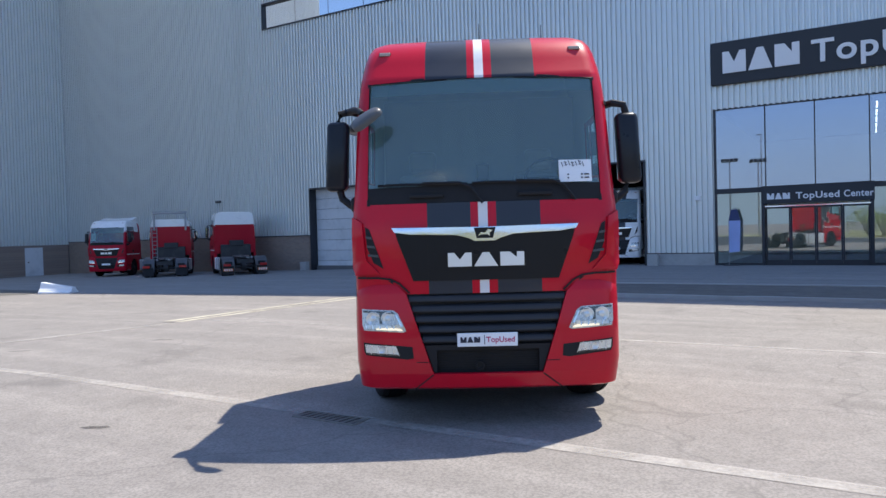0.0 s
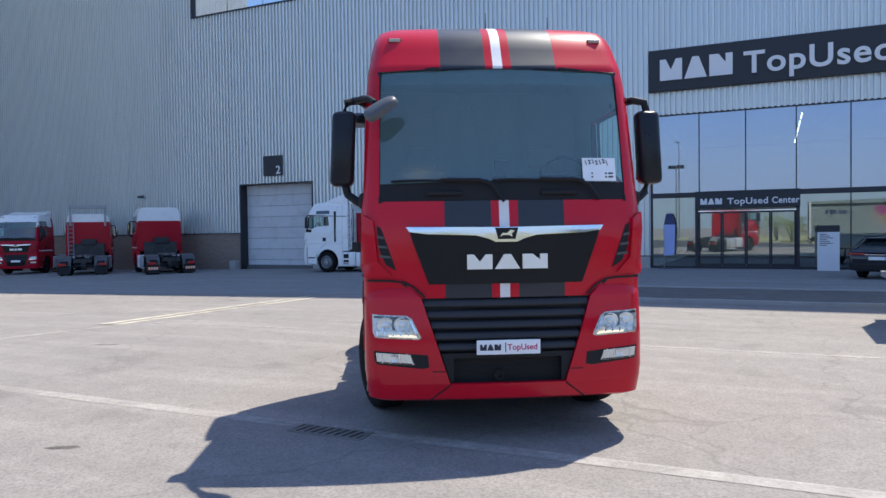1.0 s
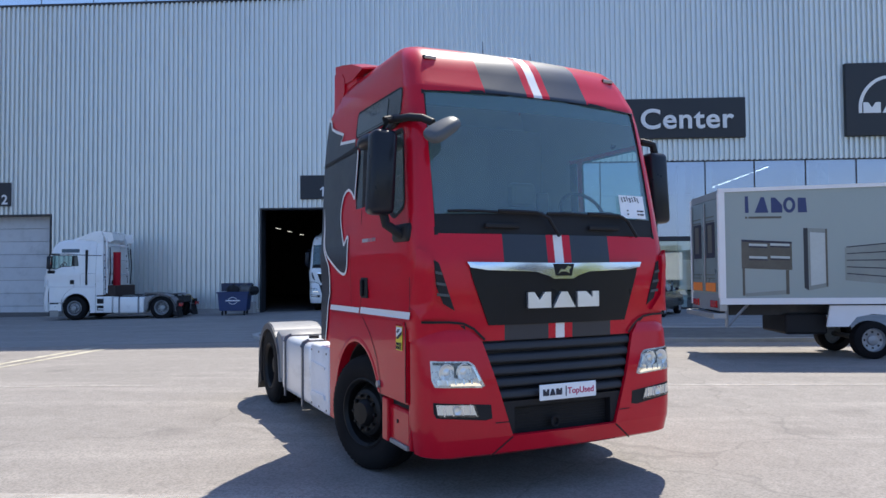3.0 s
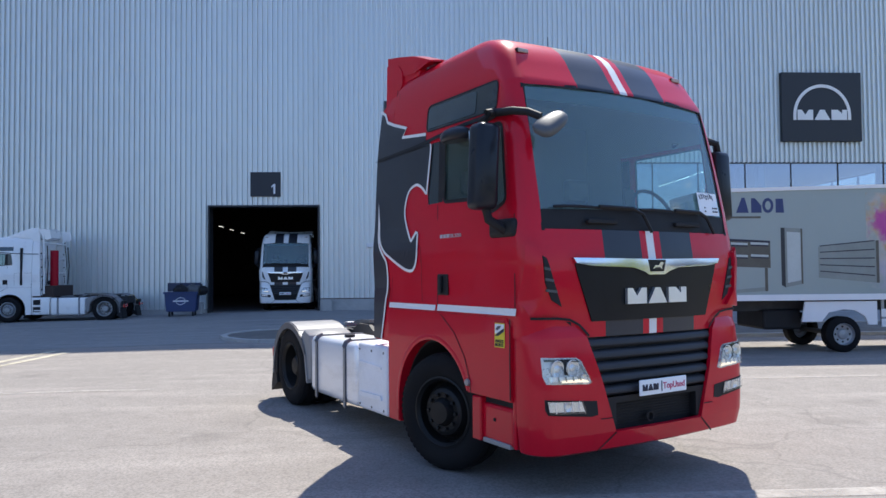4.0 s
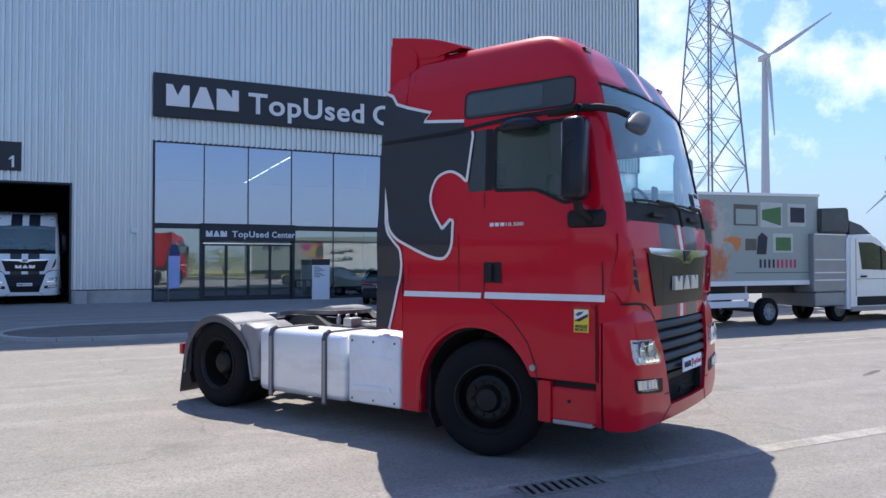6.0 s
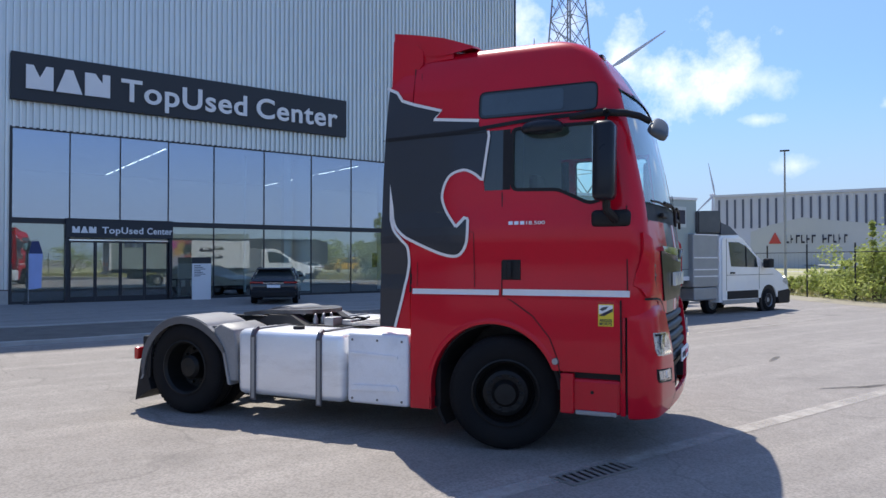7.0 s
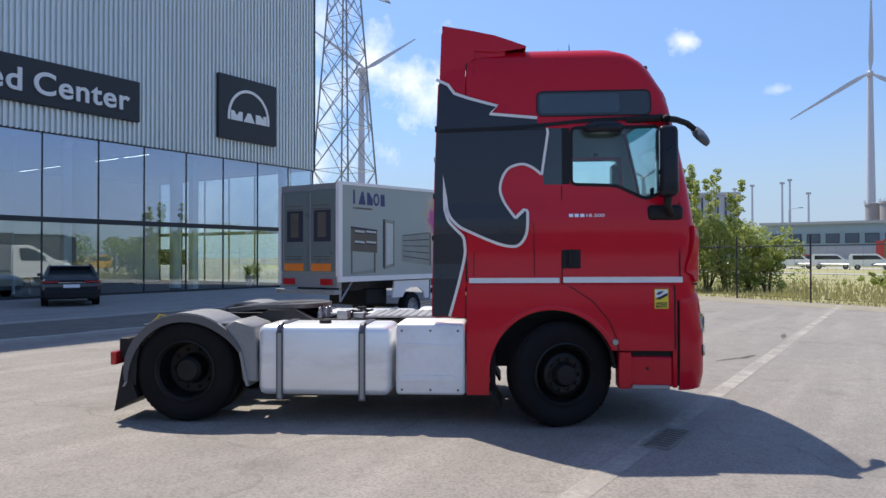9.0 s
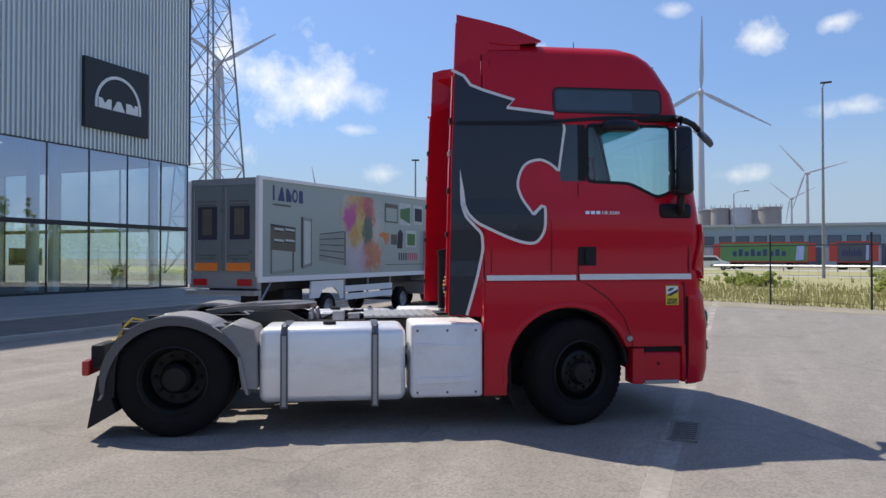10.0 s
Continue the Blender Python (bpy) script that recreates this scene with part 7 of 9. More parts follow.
box(bm, LEFT + 0.082, LEFT + 0.14, 28.6, 29.9, -0.65, 1.45, 0.01)
part("door_leaf", bm, "gate", sd)
bm = bmesh.new()
box(bm, LEFT + 0.14, LEFT + 0.19, 28.75, 28.85, 0.35, 0.42)
part("door_handle", bm, "chrome", sd)


M["darkblue"] = material("dark_blue_plastic", (0.018, 0.026, 0.06), 0.5, var=0.2)


# ---- blue waste container ----
def dumpster():
    t = thing("waste_container", "blue plastic wheeled waste container, heaped full, lid up", "dumpster", pose(-14.66, 30.2, gz(-14), 0, 0, 8))
    t.scale = (0.92, 0.92, 0.95)
    bm = bmesh.new()
    prism(bm, [(-0.62, 0.2), (0.62, 0.2), (0.70, 1.05), (-0.70, 1.05)], "y", -0.5, 0.5)
    bmesh.ops.bevel(bm, geom=bm.edges[:], offset=0.03, segments=2, affect="EDGES")
    part("body", bm, "blue", t, smooth=40)
    bm = bmesh.new()
    prism(bm, [(0.48, 1.06), (0.56, 1.06), (0.62, 1.36), (0.50, 1.44), (0.47, 1.36)], "x", -0.73, 0.73)
    part("lid", bm, "darkblue", t, "dark lid folded up behind", 40)
    bm = bmesh.new()
    box(bm, -0.74, 0.74, -0.55, -0.5, 0.98, 1.06, 0.01)
    part("rim", bm, "blue", t)
    for x in (-0.5, 0.5):
        for y in (-0.35, 0.35):
            bm = bmesh.new()
            turned(bm, ((-0.03, 0.0), (-0.03, 0.1), (0.03, 0.1), (0.03, 0.0)), 14, "x", (x, y, 0.1))
            part("castor", bm, "black", t)
    bm = bmesh.new()
    for a in range(0, 360, 20):
        if a not in (0, 180):
            p, q = math.radians(a), math.radians(a + 18)
            bar(bm, (0.2 * math.cos(p), -0.512, 0.66 + 0.15 * math.sin(p)), (0.2 * math.cos(q), -0.512, 0.66 + 0.15 * math.sin(q)), 0.022)
    box(bm, -0.33, 0.33, -0.515, -0.5, 0.635, 0.69)
    part("print", bm, "letter", t, "pale printed ring mark")


dumpster()
for i, (x, y, r) in enumerate(((-14.68, 30.05, 0.30), (-14.22, 30.15, 0.33), (-13.92, 30.3, 0.27))):
    bg = thing("rubbish_bag", "knotted black rubbish bag heaped in the waste container" if i != 1 else "pale grey rubbish bag heaped in the waste container", "rubbish bag", pose(x, y, gz(-14) + 1.05, 0, 0, 40 * i), group="rubbish bags")
    rb_ = random.Random(i)
    bm = bmesh.new()
    bmesh.ops.create_icosphere(bm, subdivisions=3, radius=r)
    for v in bm.verts:
        k_ = 1 + 0.18 * math.sin(v.co.x * 17 + i) * math.sin(v.co.y * 15) + rb_.uniform(-0.05, 0.05)
        v.co = Vector((v.co.x * k_, v.co.y * k_, v.co.z * 0.75 * k_))
    part("sack", bm, "black" if i != 1 else "grey", bg, smooth=40)
    bm = bmesh.new()
    tube(bm, ((0, 0, r * 0.7), (0.02, 0, r * 0.95)), 0.03, 6, 0.05)
    part("knot", bm, "black" if i != 1 else "grey", bg)


def small_wheel(parent, x, y, R, W, side, axis="x", cap="galv"):
    """A car or van wheel; axis: the way its axle runs."""
    bm = bmesh.new()
    turned(bm, [(-W / 2, R * 0.62), (-W / 2, R * 0.9), (-W / 2 + 0.03, R), (W / 2 - 0.03, R), (W / 2, R * 0.9), (W / 2, R * 0.62)], 28, axis)
    t = part("wheel", bm, "tyre", parent, smooth=40)
    t.location = (x, y, R)
    s = side
    bm = bmesh.new()
    turned(bm, [(s * W * 0.46, R * 0.64), (s * W * 0.5, R * 0.60), (s * W * 0.28, R * 0.55), (s * W * 0.22, R * 0.3), (s * W * 0.34, R * 0.24), (s * W * 0.4, 0.0)], 24, axis)
    part("rim", bm, cap, t, smooth=35)
    bm = bmesh.new()
    for k in range(8):
        a = 2 * math.pi * k / 8
        c = (0, R * 0.43 * math.cos(a), R * 0.43 * math.sin(a)) if axis == "x" else (R * 0.43 * math.cos(a), 0, R * 0.43 * math.sin(a))
        turned(bm, ((s * W * 0.26, R * 0.07), (s * W * 0.262, 0.0)), 8, axis, c)
    part("rim_holes", bm, "black", t)
    return t


# ---- dark car by the showroom ----
def car(m, paint, lab):
    t = thing("car", lab, "car", m)
    # length along y, tail at -y
    bm = bmesh.new()
    prof = [(-2.25, 0.35), (-2.3, 0.55), (-2.28, 0.92), (-2.22, 1.0), (1.1, 0.98), (2.0, 0.88), (2.3, 0.7), (2.35, 0.4), (2.2, 0.25), (-2.1, 0.25)]
    prism(bm, prof, "x", -0.93, 0.93)
    bmesh.ops.bevel(bm, geom=bm.edges[:], offset=0.11, segments=4, affect="EDGES")
    part("body", bm, paint, t, smooth=45)
    bm = bmesh.new()
    lo = [(-0.80, -2.14, 0.97), (0.80, -2.14, 0.97), (0.86, 1.15, 0.97), (-0.86, 1.15, 0.97)]
    hi = [(-0.62, -1.55, 1.37), (0.62, -1.55, 1.37), (0.66, 0.25, 1.37), (-0.66, 0.25, 1.37)]
    a, b = [bm.verts.new(p) for p in lo], [bm.verts.new(p) for p in hi]
    for i in range(4):
        bm.faces.new((a[i], a[(i + 1) % 4], b[(i + 1) % 4], b[i]))
    bm.faces.new(b)
    part("glasshouse", bm, "smoke", t)
    bm = bmesh.new()
    box(bm, -0.70, 0.70, -1.85, 0.3, 1.35, 1.41, 0.03)
    part("roof", bm, paint, t, smooth=40)
    for s in (-1, 1):
        for y0, y1 in ((-2.18, -1.72), (-0.6, -0.55), (0.25, 1.15)):
            bm = bmesh.new()
            bar(bm, (s * 0.865, y0, 0.97), (s * 0.67, y1, 1.37), 0.05)
            part("pillar", bm, paint, t)
        bm = bmesh.new()
        bar(bm, (s * 0.66, -1.6, 1.435), (s * 0.66, 0.1, 1.435), 0.03)
        part("roof_rail", bm, "black", t)
        bm = bmesh.new()
        box(bm, min(s * 0.4, s * 0.92), max(s * 0.4, s * 0.92), -2.33, -2.22, 0.83, 0.89, 0.015)
        part("tail_lamp", bm, "redlens", t)
        bm = bmesh.new()
        box(bm, min(s * 0.9, s * 1.06), max(s * 0.9, s * 1.06), 0.65, 0.75, 1.0, 1.12, 0.025)
        part("mirror", bm, paint, t)
        small_wheel(t, s * 0.82, -1.35, 0.34, 0.23, s)
        small_wheel(t, s * 0.82, 1.4, 0.34, 0.23, s)
    bm = bmesh.new()
    box(bm, -0.26, 0.26, -2.325, -2.29, 0.66, 0.77)
    part("number_plate", bm, "paper", t)
    bm = bmesh.new()
    box(bm, -0.85, 0.85, -2.33, -2.2, 0.3, 0.52, 0.03)
    part("bumper", bm, "black", t)
    bm = bmesh.new()
    box(bm, -0.45, 0.92, -2.318, -2.28, 0.83, 0.85)
    part("trim", bm, "chrome", t)


car(pose(2.55, 28.1, 0.0, 0, 0, -27) @ Matrix.Diagonal((0.93, 0.93, 0.95, 1)), "carblack", "black hatchback car parked with its tail to the yard")
for x, y in ((19.4, -6.2), (21.9, -6.6), (24.5, -7.4)):
    car(pose(x, y, gz(x), 0, 0, 172), "truckwhite", "white hatchback car parked across the yard")


M["navy"] = material("navy_print", (0.03, 0.045, 0.14), 0.5, var=0.15)


# ---- showroom goods ----
def totem():
    t = thing("info_totem", "free-standing white notice board with a dark head", "notice board", pose(0.52, 31.1, 0.0, 0, 0, -6))
    bm = bmesh.new()
    box(bm, -0.38, 0.38, -0.05, 0.05, 0.0, 1.50, 0.01)
    part("board", bm, "letter", t)
    bm = bmesh.new()
    box(bm, -0.385, 0.385, -0.055, 0.055, 1.502, 1.76, 0.01)
    part("head", bm, "sign", t)
    bm = bmesh.new()
    for i in range(7):
        box(bm, -0.3, -0.3 + 0.25 + 0.1 * ((i * 7) % 3), -0.056, -0.05, 1.40 - i * 0.07, 1.425 - i * 0.07)
    part("print", bm, "ink", t)


totem()
for x, mt, h, lab in ((-5.67, "bluelight", 2.36, "pale blue printed beach flag on a pole"), ):
    f = thing("beach_flag", lab, "flag", pose(x, 31.7, 0.0))
    bm = bmesh.new()
    tube(bm, [(0, 0, 0.0), (0, 0, h * 0.8), (0.1, 0, h), (0.3, 0, h * 1.02)], 0.014, 6)
    part("pole", bm, "galv", f)
    bm = bmesh.new()
    prism(bm, [(0.01, 0.55), (0.42, 0.6), (0.46, h * 0.8), (0.33, h * 0.99), (0.1, h * 0.98), (0.01, h * 0.8)], "y", -0.006, 0.006)
    part("cloth", bm, mt, f)
    bm = bmesh.new()
    prism(bm, [(0.005, h * 0.8), (0.465, h * 0.8), (0.33, h * 1.0), (0.1, h * 0.99)], "y", -0.009, 0.009)
    part("cloth_head", bm, "navy", f)
    bm = bmesh.new()
    box(bm, -0.2, 0.4, -0.2, 0.2, 0.0, 0.03)
    part("foot", bm, "frame", f)
for nm, c in (("powder_orange", (0.62, 0.20, 0.05)),):
    M[nm] = material(nm, c, 0.5, var=0.25, scale=4)
for x, y, r in ((6.45, 34.0, 0.46), (3.49, 33.95, 0.06), (10.9, 33.6, 0.27)):
    c = thing("column", "round white showroom column", "column", pose(x, y, 0), group="showroom columns")
    bm = bmesh.new()
    turned(bm, ((0.0, 0.0), (0.0, r), (6.59, r), (6.59, 0.0)), 32, "z")
    part("shaft", bm, "letter", c, smooth=40)
    bm = bmesh.new()
    turned(bm, ((0.0, r + 0.005), (0.0, r + 0.03), (0.12, r + 0.03), (0.13, r + 0.005)), 32, "z")
    part("base_ring", bm, "frame", c)
for x in (-0.2, 0.3, 4.3, 5.1):
    d = thing("sales_desk", "dark showroom desk behind the glass", "desk", pose(x + 1.2, 36.0, 0), group="showroom desks")
    bm = bmesh.new()
    box(bm, -0.5, 0.5, -0.3, 0.3, 0.70, 0.75, 0.01)
    part("desktop", bm, "frame", d)
    for sx in (-0.46, 0.46):
        bm = bmesh.new()
        box(bm, sx - 0.03, sx + 0.03, -0.28, 0.28, 0.0, 0.7)
        part("leg", bm, "frame", d)


def display_screen(x, y):
    t = thing("display_screen", "dark wide display screen on a stand in the showroom", "screen", pose(x, y, 0.0, 0, 0, -12))
    bm = bmesh.new()
    box(bm, -0.78, 0.78, -0.03, 0.03, 1.22, 2.06, 0.012)
    part("panel", bm, "black", t)
    bm = bmesh.new()
    box(bm, -0.75, 0.75, -0.034, -0.0305, 1.25, 2.03)
    part("screen", bm, "smoke", t)
    bm = bmesh.new()
    tube(bm, ((0, 0, 0.03), (0, 0, 1.22)), 0.04, 10)
    part("pole", bm, "galv", t)
    bm = bmesh.new()
    box(bm, -0.45, 0.45, -0.3, 0.3, 0.0, 0.03, 0.008)
    part("foot", bm, "frame", t)


display_screen(13.2, 37.0)


def potted_plant(x, y, h, seed):
    """Long arching leaves out of a tall white pot."""
    rnd = random.Random(seed)
    t = thing("potted_plant", "leafy green plant in a tall white pot", "plant", pose(x, y, 0.0), group="plants in the showroom")
    bm = bmesh.new()
    turned(bm, ((0.0, 0.0), (0.0, 0.15), (0.62, 0.22), (0.62, 0.19), (0.55, 0.18), (0.55, 0.0)), 20, "z")
    part("pot", bm, "letter", t, smooth=40)
    bm = bmesh.new()
    for i in range(70):
        a, r, up = rnd.uniform(0, 6.28), rnd.uniform(0.15, 0.55), rnd.uniform(0.3, 1.0) * h
        w = rnd.uniform(0.025, 0.05)
        side = Vector((-math.sin(a), math.cos(a), 0)) * w
        rows = []
        for q in (0.0, 0.35, 0.7, 1.0):
            c = Vector((r * q * math.cos(a), r * q * math.sin(a), 0.56 + up * (1.5 * q - 0.5 * q * q)))
            k = (0.4, 1.0, 0.8, 0.1)[(0.0, 0.35, 0.7, 1.0).index(q)]
            rows.append((bm.verts.new(c - side * k), bm.verts.new(c + side * k)))
        for (a0, a1), (b0, b1) in zip(rows, rows[1:]):
            bm.faces.new((a0, a1, b1, b0))
    part("leaves", bm, "leaf", t)


for i, (x, y, h) in enumerate(((16.35, 34.5, 0.75), (17.6, 35.3, 0.85), (18.2, 33.4, 0.7))):
    potted_plant(x, y, h, 40 + i)
# hall strip lamps
for x, y in ((-15.6, 39.5), (-15.75, 42.5), (-15.9, 46.0)):
    c = thing("ceiling_light", "bare strip lamp under the hall ceiling", "lamp", group="hall lamps")
    bm = bmesh.new()
    box(bm, x - 0.06, x + 0.06, y, y + 1.0, 4.3, 4.36)
    part("housing", bm, "frame", c)
    bm = bmesh.new()
    box(bm, x - 0.012, x + 0.012, y + 0.03, y + 0.97, 4.28, 4.298)
    part("tube", bm, "halltube", c)
    for yy in (y + 0.2, y + 0.8):
        bm = bmesh.new()
        tube(bm, ((x, yy, 4.36), (x, yy, 9.0)), 0.008, 4)
        part("cable", bm, "black", c)


# ---- box trailer and its van ----
def print_material():
    """A burst of coloured powder printed on the trailer's panel, fading out into its ground colour."""
    mt = material("powder_print", (0.31, 0.36, 0.345), 0.4, var=0.06, scale=0.6, coat=0.2)
    nt = mt.node_tree
    N, L = nt.nodes.new, nt.links.new
    b = nt.nodes["Principled BSDF"]
    ground = b.inputs["Base Color"].links[0].from_socket
    tc = N("ShaderNodeTexCoord")

    def noise_at(scale, shift):
        mp = N("ShaderNodeMapping")
        mp.inputs["Location"].default_value = (shift, shift * 0.7, shift * 1.3)
        L(tc.outputs["Object"], mp.inputs["Vector"])
        n = N("ShaderNodeTexNoise")
        n.inputs["Scale"].default_value, n.inputs["Detail"].default_value, n.inputs["Distortion"].default_value = scale, 6.0, 0.4
        L(mp.outputs[0], n.inputs["Vector"])
        return n.outputs[0]
    col = ground
    #          centre x, z, radius x, z, colour
    for i, (cx, cz, rx, rz, c, amount) in enumerate((
            (5.0, 2.3, 1.15, 1.0, (0.52, 0.45, 0.40), 0.7), (4.75, 2.75, 0.75, 0.55, (0.52, 0.30, 0.10), 0.9), (4.45, 2.62, 0.42, 0.34, (0.45, 0.05, 0.28), 1.0), (5.1, 2.85, 0.42, 0.5, (0.50, 0.20, 0.06), 0.95),
            (5.38, 2.75, 0.30, 0.62, (0.45, 0.07, 0.08), 1.0), (4.9, 2.35, 0.32, 0.38, (0.52, 0.40, 0.10), 0.9), (5.32, 2.25, 0.30, 0.55, (0.055, 0.085, 0.08), 1.0), (5.62, 1.62, 0.5, 0.42, (0.50, 0.15, 0.05), 0.9),
            (5.25, 1.55, 0.34, 0.4, (0.42, 0.12, 0.10), 0.8), (4.75, 1.55, 0.55, 0.42, (0.42, 0.38, 0.50), 0.7), (4.62, 2.1, 0.25, 0.28, (0.50, 0.25, 0.05), 0.8))):
        mp = N("ShaderNodeMapping")
        mp.vector_type = "POINT"
        rx, rz = rx * 1.35, rz * 1.3
        mp.inputs["Location"].default_value = (-cx / rx, 0, -cz / rz)
        mp.inputs["Scale"].default_value = (1 / rx, 0.0, 1 / rz)
        L(tc.outputs["Object"], mp.inputs["Vector"])
        ln = N("ShaderNodeVectorMath")
        ln.operation = "LENGTH"
        L(mp.outputs[0], ln.inputs[0])
        ad = N("ShaderNodeMath")
        ad.operation = "MULTIPLY_ADD"
        L(noise_at(5.0, i * 3.1), ad.inputs[0])
        ad.inputs[1].default_value = -1.6
        L(ln.outputs["Value"], ad.inputs[2])
        r = N("ShaderNodeMapRange")
        r.interpolation_type = "SMOOTHSTEP"
        r.inputs["From Min"].default_value, r.inputs["From Max"].default_value = 0.26, -0.40
        r.inputs["To Max"].default_value = amount
        L(ad.outputs[0], r.inputs["Value"])
        mx = N("ShaderNodeMix")
        mx.data_type = "RGBA"
        L(r.outputs[0], mx.inputs["Factor"])
        L(col, mx.inputs["A"])
        mx.inputs["B"].default_value = (*c, 1)
        col = mx.outputs["Result"]
    L(col, b.inputs["Base Color"])
    return mt


M["powder"] = print_material()


M["sageshade"] = material("shaded_sage_print", (0.24, 0.265, 0.245), 0.45, var=0.2, scale=2)
M["palesage"] = material("pale_sage_print", (0.48, 0.52, 0.50), 0.45, var=0.15, scale=3)
M["reardoor"] = material("dark_sage_door", (0.15, 0.185, 0.185), 0.3, var=0.1, coat=0.3)


def trailer():
    t = thing("box_trailer", "sage-grey printed box trailer with white edges", "trailer")
    x0, x1, y0, y1 = 0.58, 9.5, 13.78, 15.58
    bm = bmesh.new()
    prism(bm, [(x0, 1.08), (x1, 1.08), (x1, 3.44), (x0, 3.22)], "y", y0, y1)
    body = part("box", bm, "trailer", t)
    bm = bmesh.new()
    prism(bm, [(x0 - 0.02, 3.20), (x1 + 0.02, 3.42), (x1 + 0.02, 3.49), (x0 - 0.02, 3.27)], "y", y0 - 0.03, y0 + 0.05)
    part("roof_rail", bm, "letter", body)
    bm = bmesh.new()
    box(bm, x0 - 0.02, x1 + 0.02, y0 - 0.03, y0 + 0.05, 1.05, 1.17)
    part("sill_rail", bm, "letter", body)
    bm = bmesh.new()
    box(bm, x0 - 0.03, x0 + 0.09, y0 - 0.032, y0 + 0.06, 1.172, 3.20)
    part("corner_post", bm, "letter", body)
    bm = bmesh.new()
    box(bm, x0 - 0.03, x0 + 0.09, y1 - 0.06, y1 + 0.02, 1.0, 3.20)
    part("corner_post", bm, "letter", body)
    # rear doors
    bm = bmesh.new()
    box(bm, x0 - 0.02, x0 + 0.1, y0 + 0.06, y1 - 0.06, 3.10, 3.24)
    part("header", bm, "galv", body)
    for a, b in ((y0 + 0.07, (y0 + y1) / 2 - 0.006), ((y0 + y1) / 2 + 0.006, y1 - 0.07)):
        bm = bmesh.new()
        box(bm, x0 - 0.035, x0 - 0.002, a, b, 1.28, 3.09, 0.008, 1)
        d = part("rear_door", bm, "reardoor", body)
        bm = bmesh.new()
        m_ = (a + b) / 2
        box(bm, x0 - 0.045, x0 - 0.036, m_ - 0.28, m_ + 0.22, 1.95, 2.65)
        part("door_print", bm, "ink", d)
        bm = bmesh.new()
        box(bm, x0 - 0.05, x0 - 0.046, m_ - 0.15, m_ + 0.10, 2.05, 2.6)
        part("door_print", bm, "taupe", d)
        bm = bmesh.new()
        tube(bm, ((x0 - 0.05, b - 0.1, 1.3), (x0 - 0.05, b - 0.1, 3.05)), 0.014, 6)
        part("lock_bar", bm, "galv", d)
        bm = bmesh.new()
        box(bm, x0 - 0.045, x0 - 0.036, m_ - 0.3, m_ + 0.3, 1.29, 1.46)
        part("warning_board", bm, "orange", d, "orange reflective board")
        for i in range(4):
            bm = bmesh.new()
            box(bm, x0 - 0.043, x0 - 0.036, m_ - 0.25, m_ + 0.25, 2.75 - i * 0.08 if i < 2 else 1.75 - i * 0.07, 2.77 - i * 0.08 if i < 2 else 1.765 - i * 0.07)
            part("door_line", bm, "taupe", d)
    bm = bmesh.new()
    box(bm, x0 - 0.02, x0 + 0.12, y0 + 0.02, y1 - 0.02, 0.92, 1.24, 0.01)
    rb = part("rear_beam", bm, "galv", t)
    bm = bmesh.new()
    box(bm, x0 - 0.15, x0 + 0.1, y0, y1, 0.78, 0.88, 0.01)
    part("under_run_bar", bm, "galv", t)
    for a in (y0 + 0.15, y1 - 0.5):
        bm = bmesh.new()
        box(bm, x0 - 0.05, x0 - 0.015, a, a + 0.36, 0.98, 1.12, 0.008)
        part("tail_lamp", bm, "redlens", rb)
    # chassis
    for y in (y0 + 0.5, y1 - 0.5):
        bm = bmesh.new()
        box(bm, x0 + 0.1, x1 - 0.1, y - 0.05, y + 0.05, 0.82, 1.06)
        part("chassis_beam", bm, "chassis", t)
    bm = bmesh.new()
    prism(bm, [(2.55, 0.62), (2.62, 1.02), (4.1, 1.02), (4.1, 0.55), (3.92, 0.55), (3.85, 0.72), (3.65, 0.84), (3.4, 0.86), (3.1, 0.8), (2.95, 0.62)], "y", y0 + 0.02, y0 + 0.06)
    part("wheel_fairing", bm, "letter", t)
    for a, b in ((0.70, 0.86), (0.50, 0.66)):
        bm = bmesh.new()
        box(bm, 4.2, 6.9, y0 + 0.03, y0 + 0.07, a, b, 0.01)
        part("side_guard", bm, "letter", t)
    for x in (4.25, 5.5, 6.85):
        bm = bmesh.new()
        box(bm, x - 0.03, x + 0.03, y0 + 0.07, y0 + 0.11, 0.53, 1.05)
        part("guard_post", bm, "galv", t)
    for x in (1.0, ):
        bm = bmesh.new()
        bar(bm, (x - 0.3, y0 + 0.06, 0.62), (x - 0.3, y0 + 0.06, 1.05), 0.05)
        bar(bm, (x - 0.3, y0 + 0.06, 0.62), (x + 0.1, y0 + 0.06, 1.05), 0.04)
        part("support_leg", bm, "galv", t)
    bm = bmesh.new()
    box(bm, 1.9, 2.7, y0 + 0.3, y1 - 0.3, 0.45, 0.85, 0.05)
    part("spare_carrier", bm, "black", t)
    for x in (3.42, 7.66):
        for y, s in ((y0 + 0.16, -1), (y1 - 0.16, 1)):
            small_wheel(t, x, y, 0.36, 0.24, s, "y")
        bm = bmesh.new()
        tube(bm, ((x, y0 + 0.2, 0.36), (x, y1 - 0.2, 0.36)), 0.05, 8)
        part("axle", bm, "chassis", t)
    # printed pictures on the flank
    y = y0 - 0.004

    def pic(poly, mt, dy=0.0, nm="print"):
        bm = bmesh.new()
        bm.faces.new([bm.verts.new((a, y - dy, b)) for a, b in poly])
        return part(nm, bm, mt, body)
    rect = lambda a, b, c, d: [(a, c), (b, c), (b, d), (a, d)]
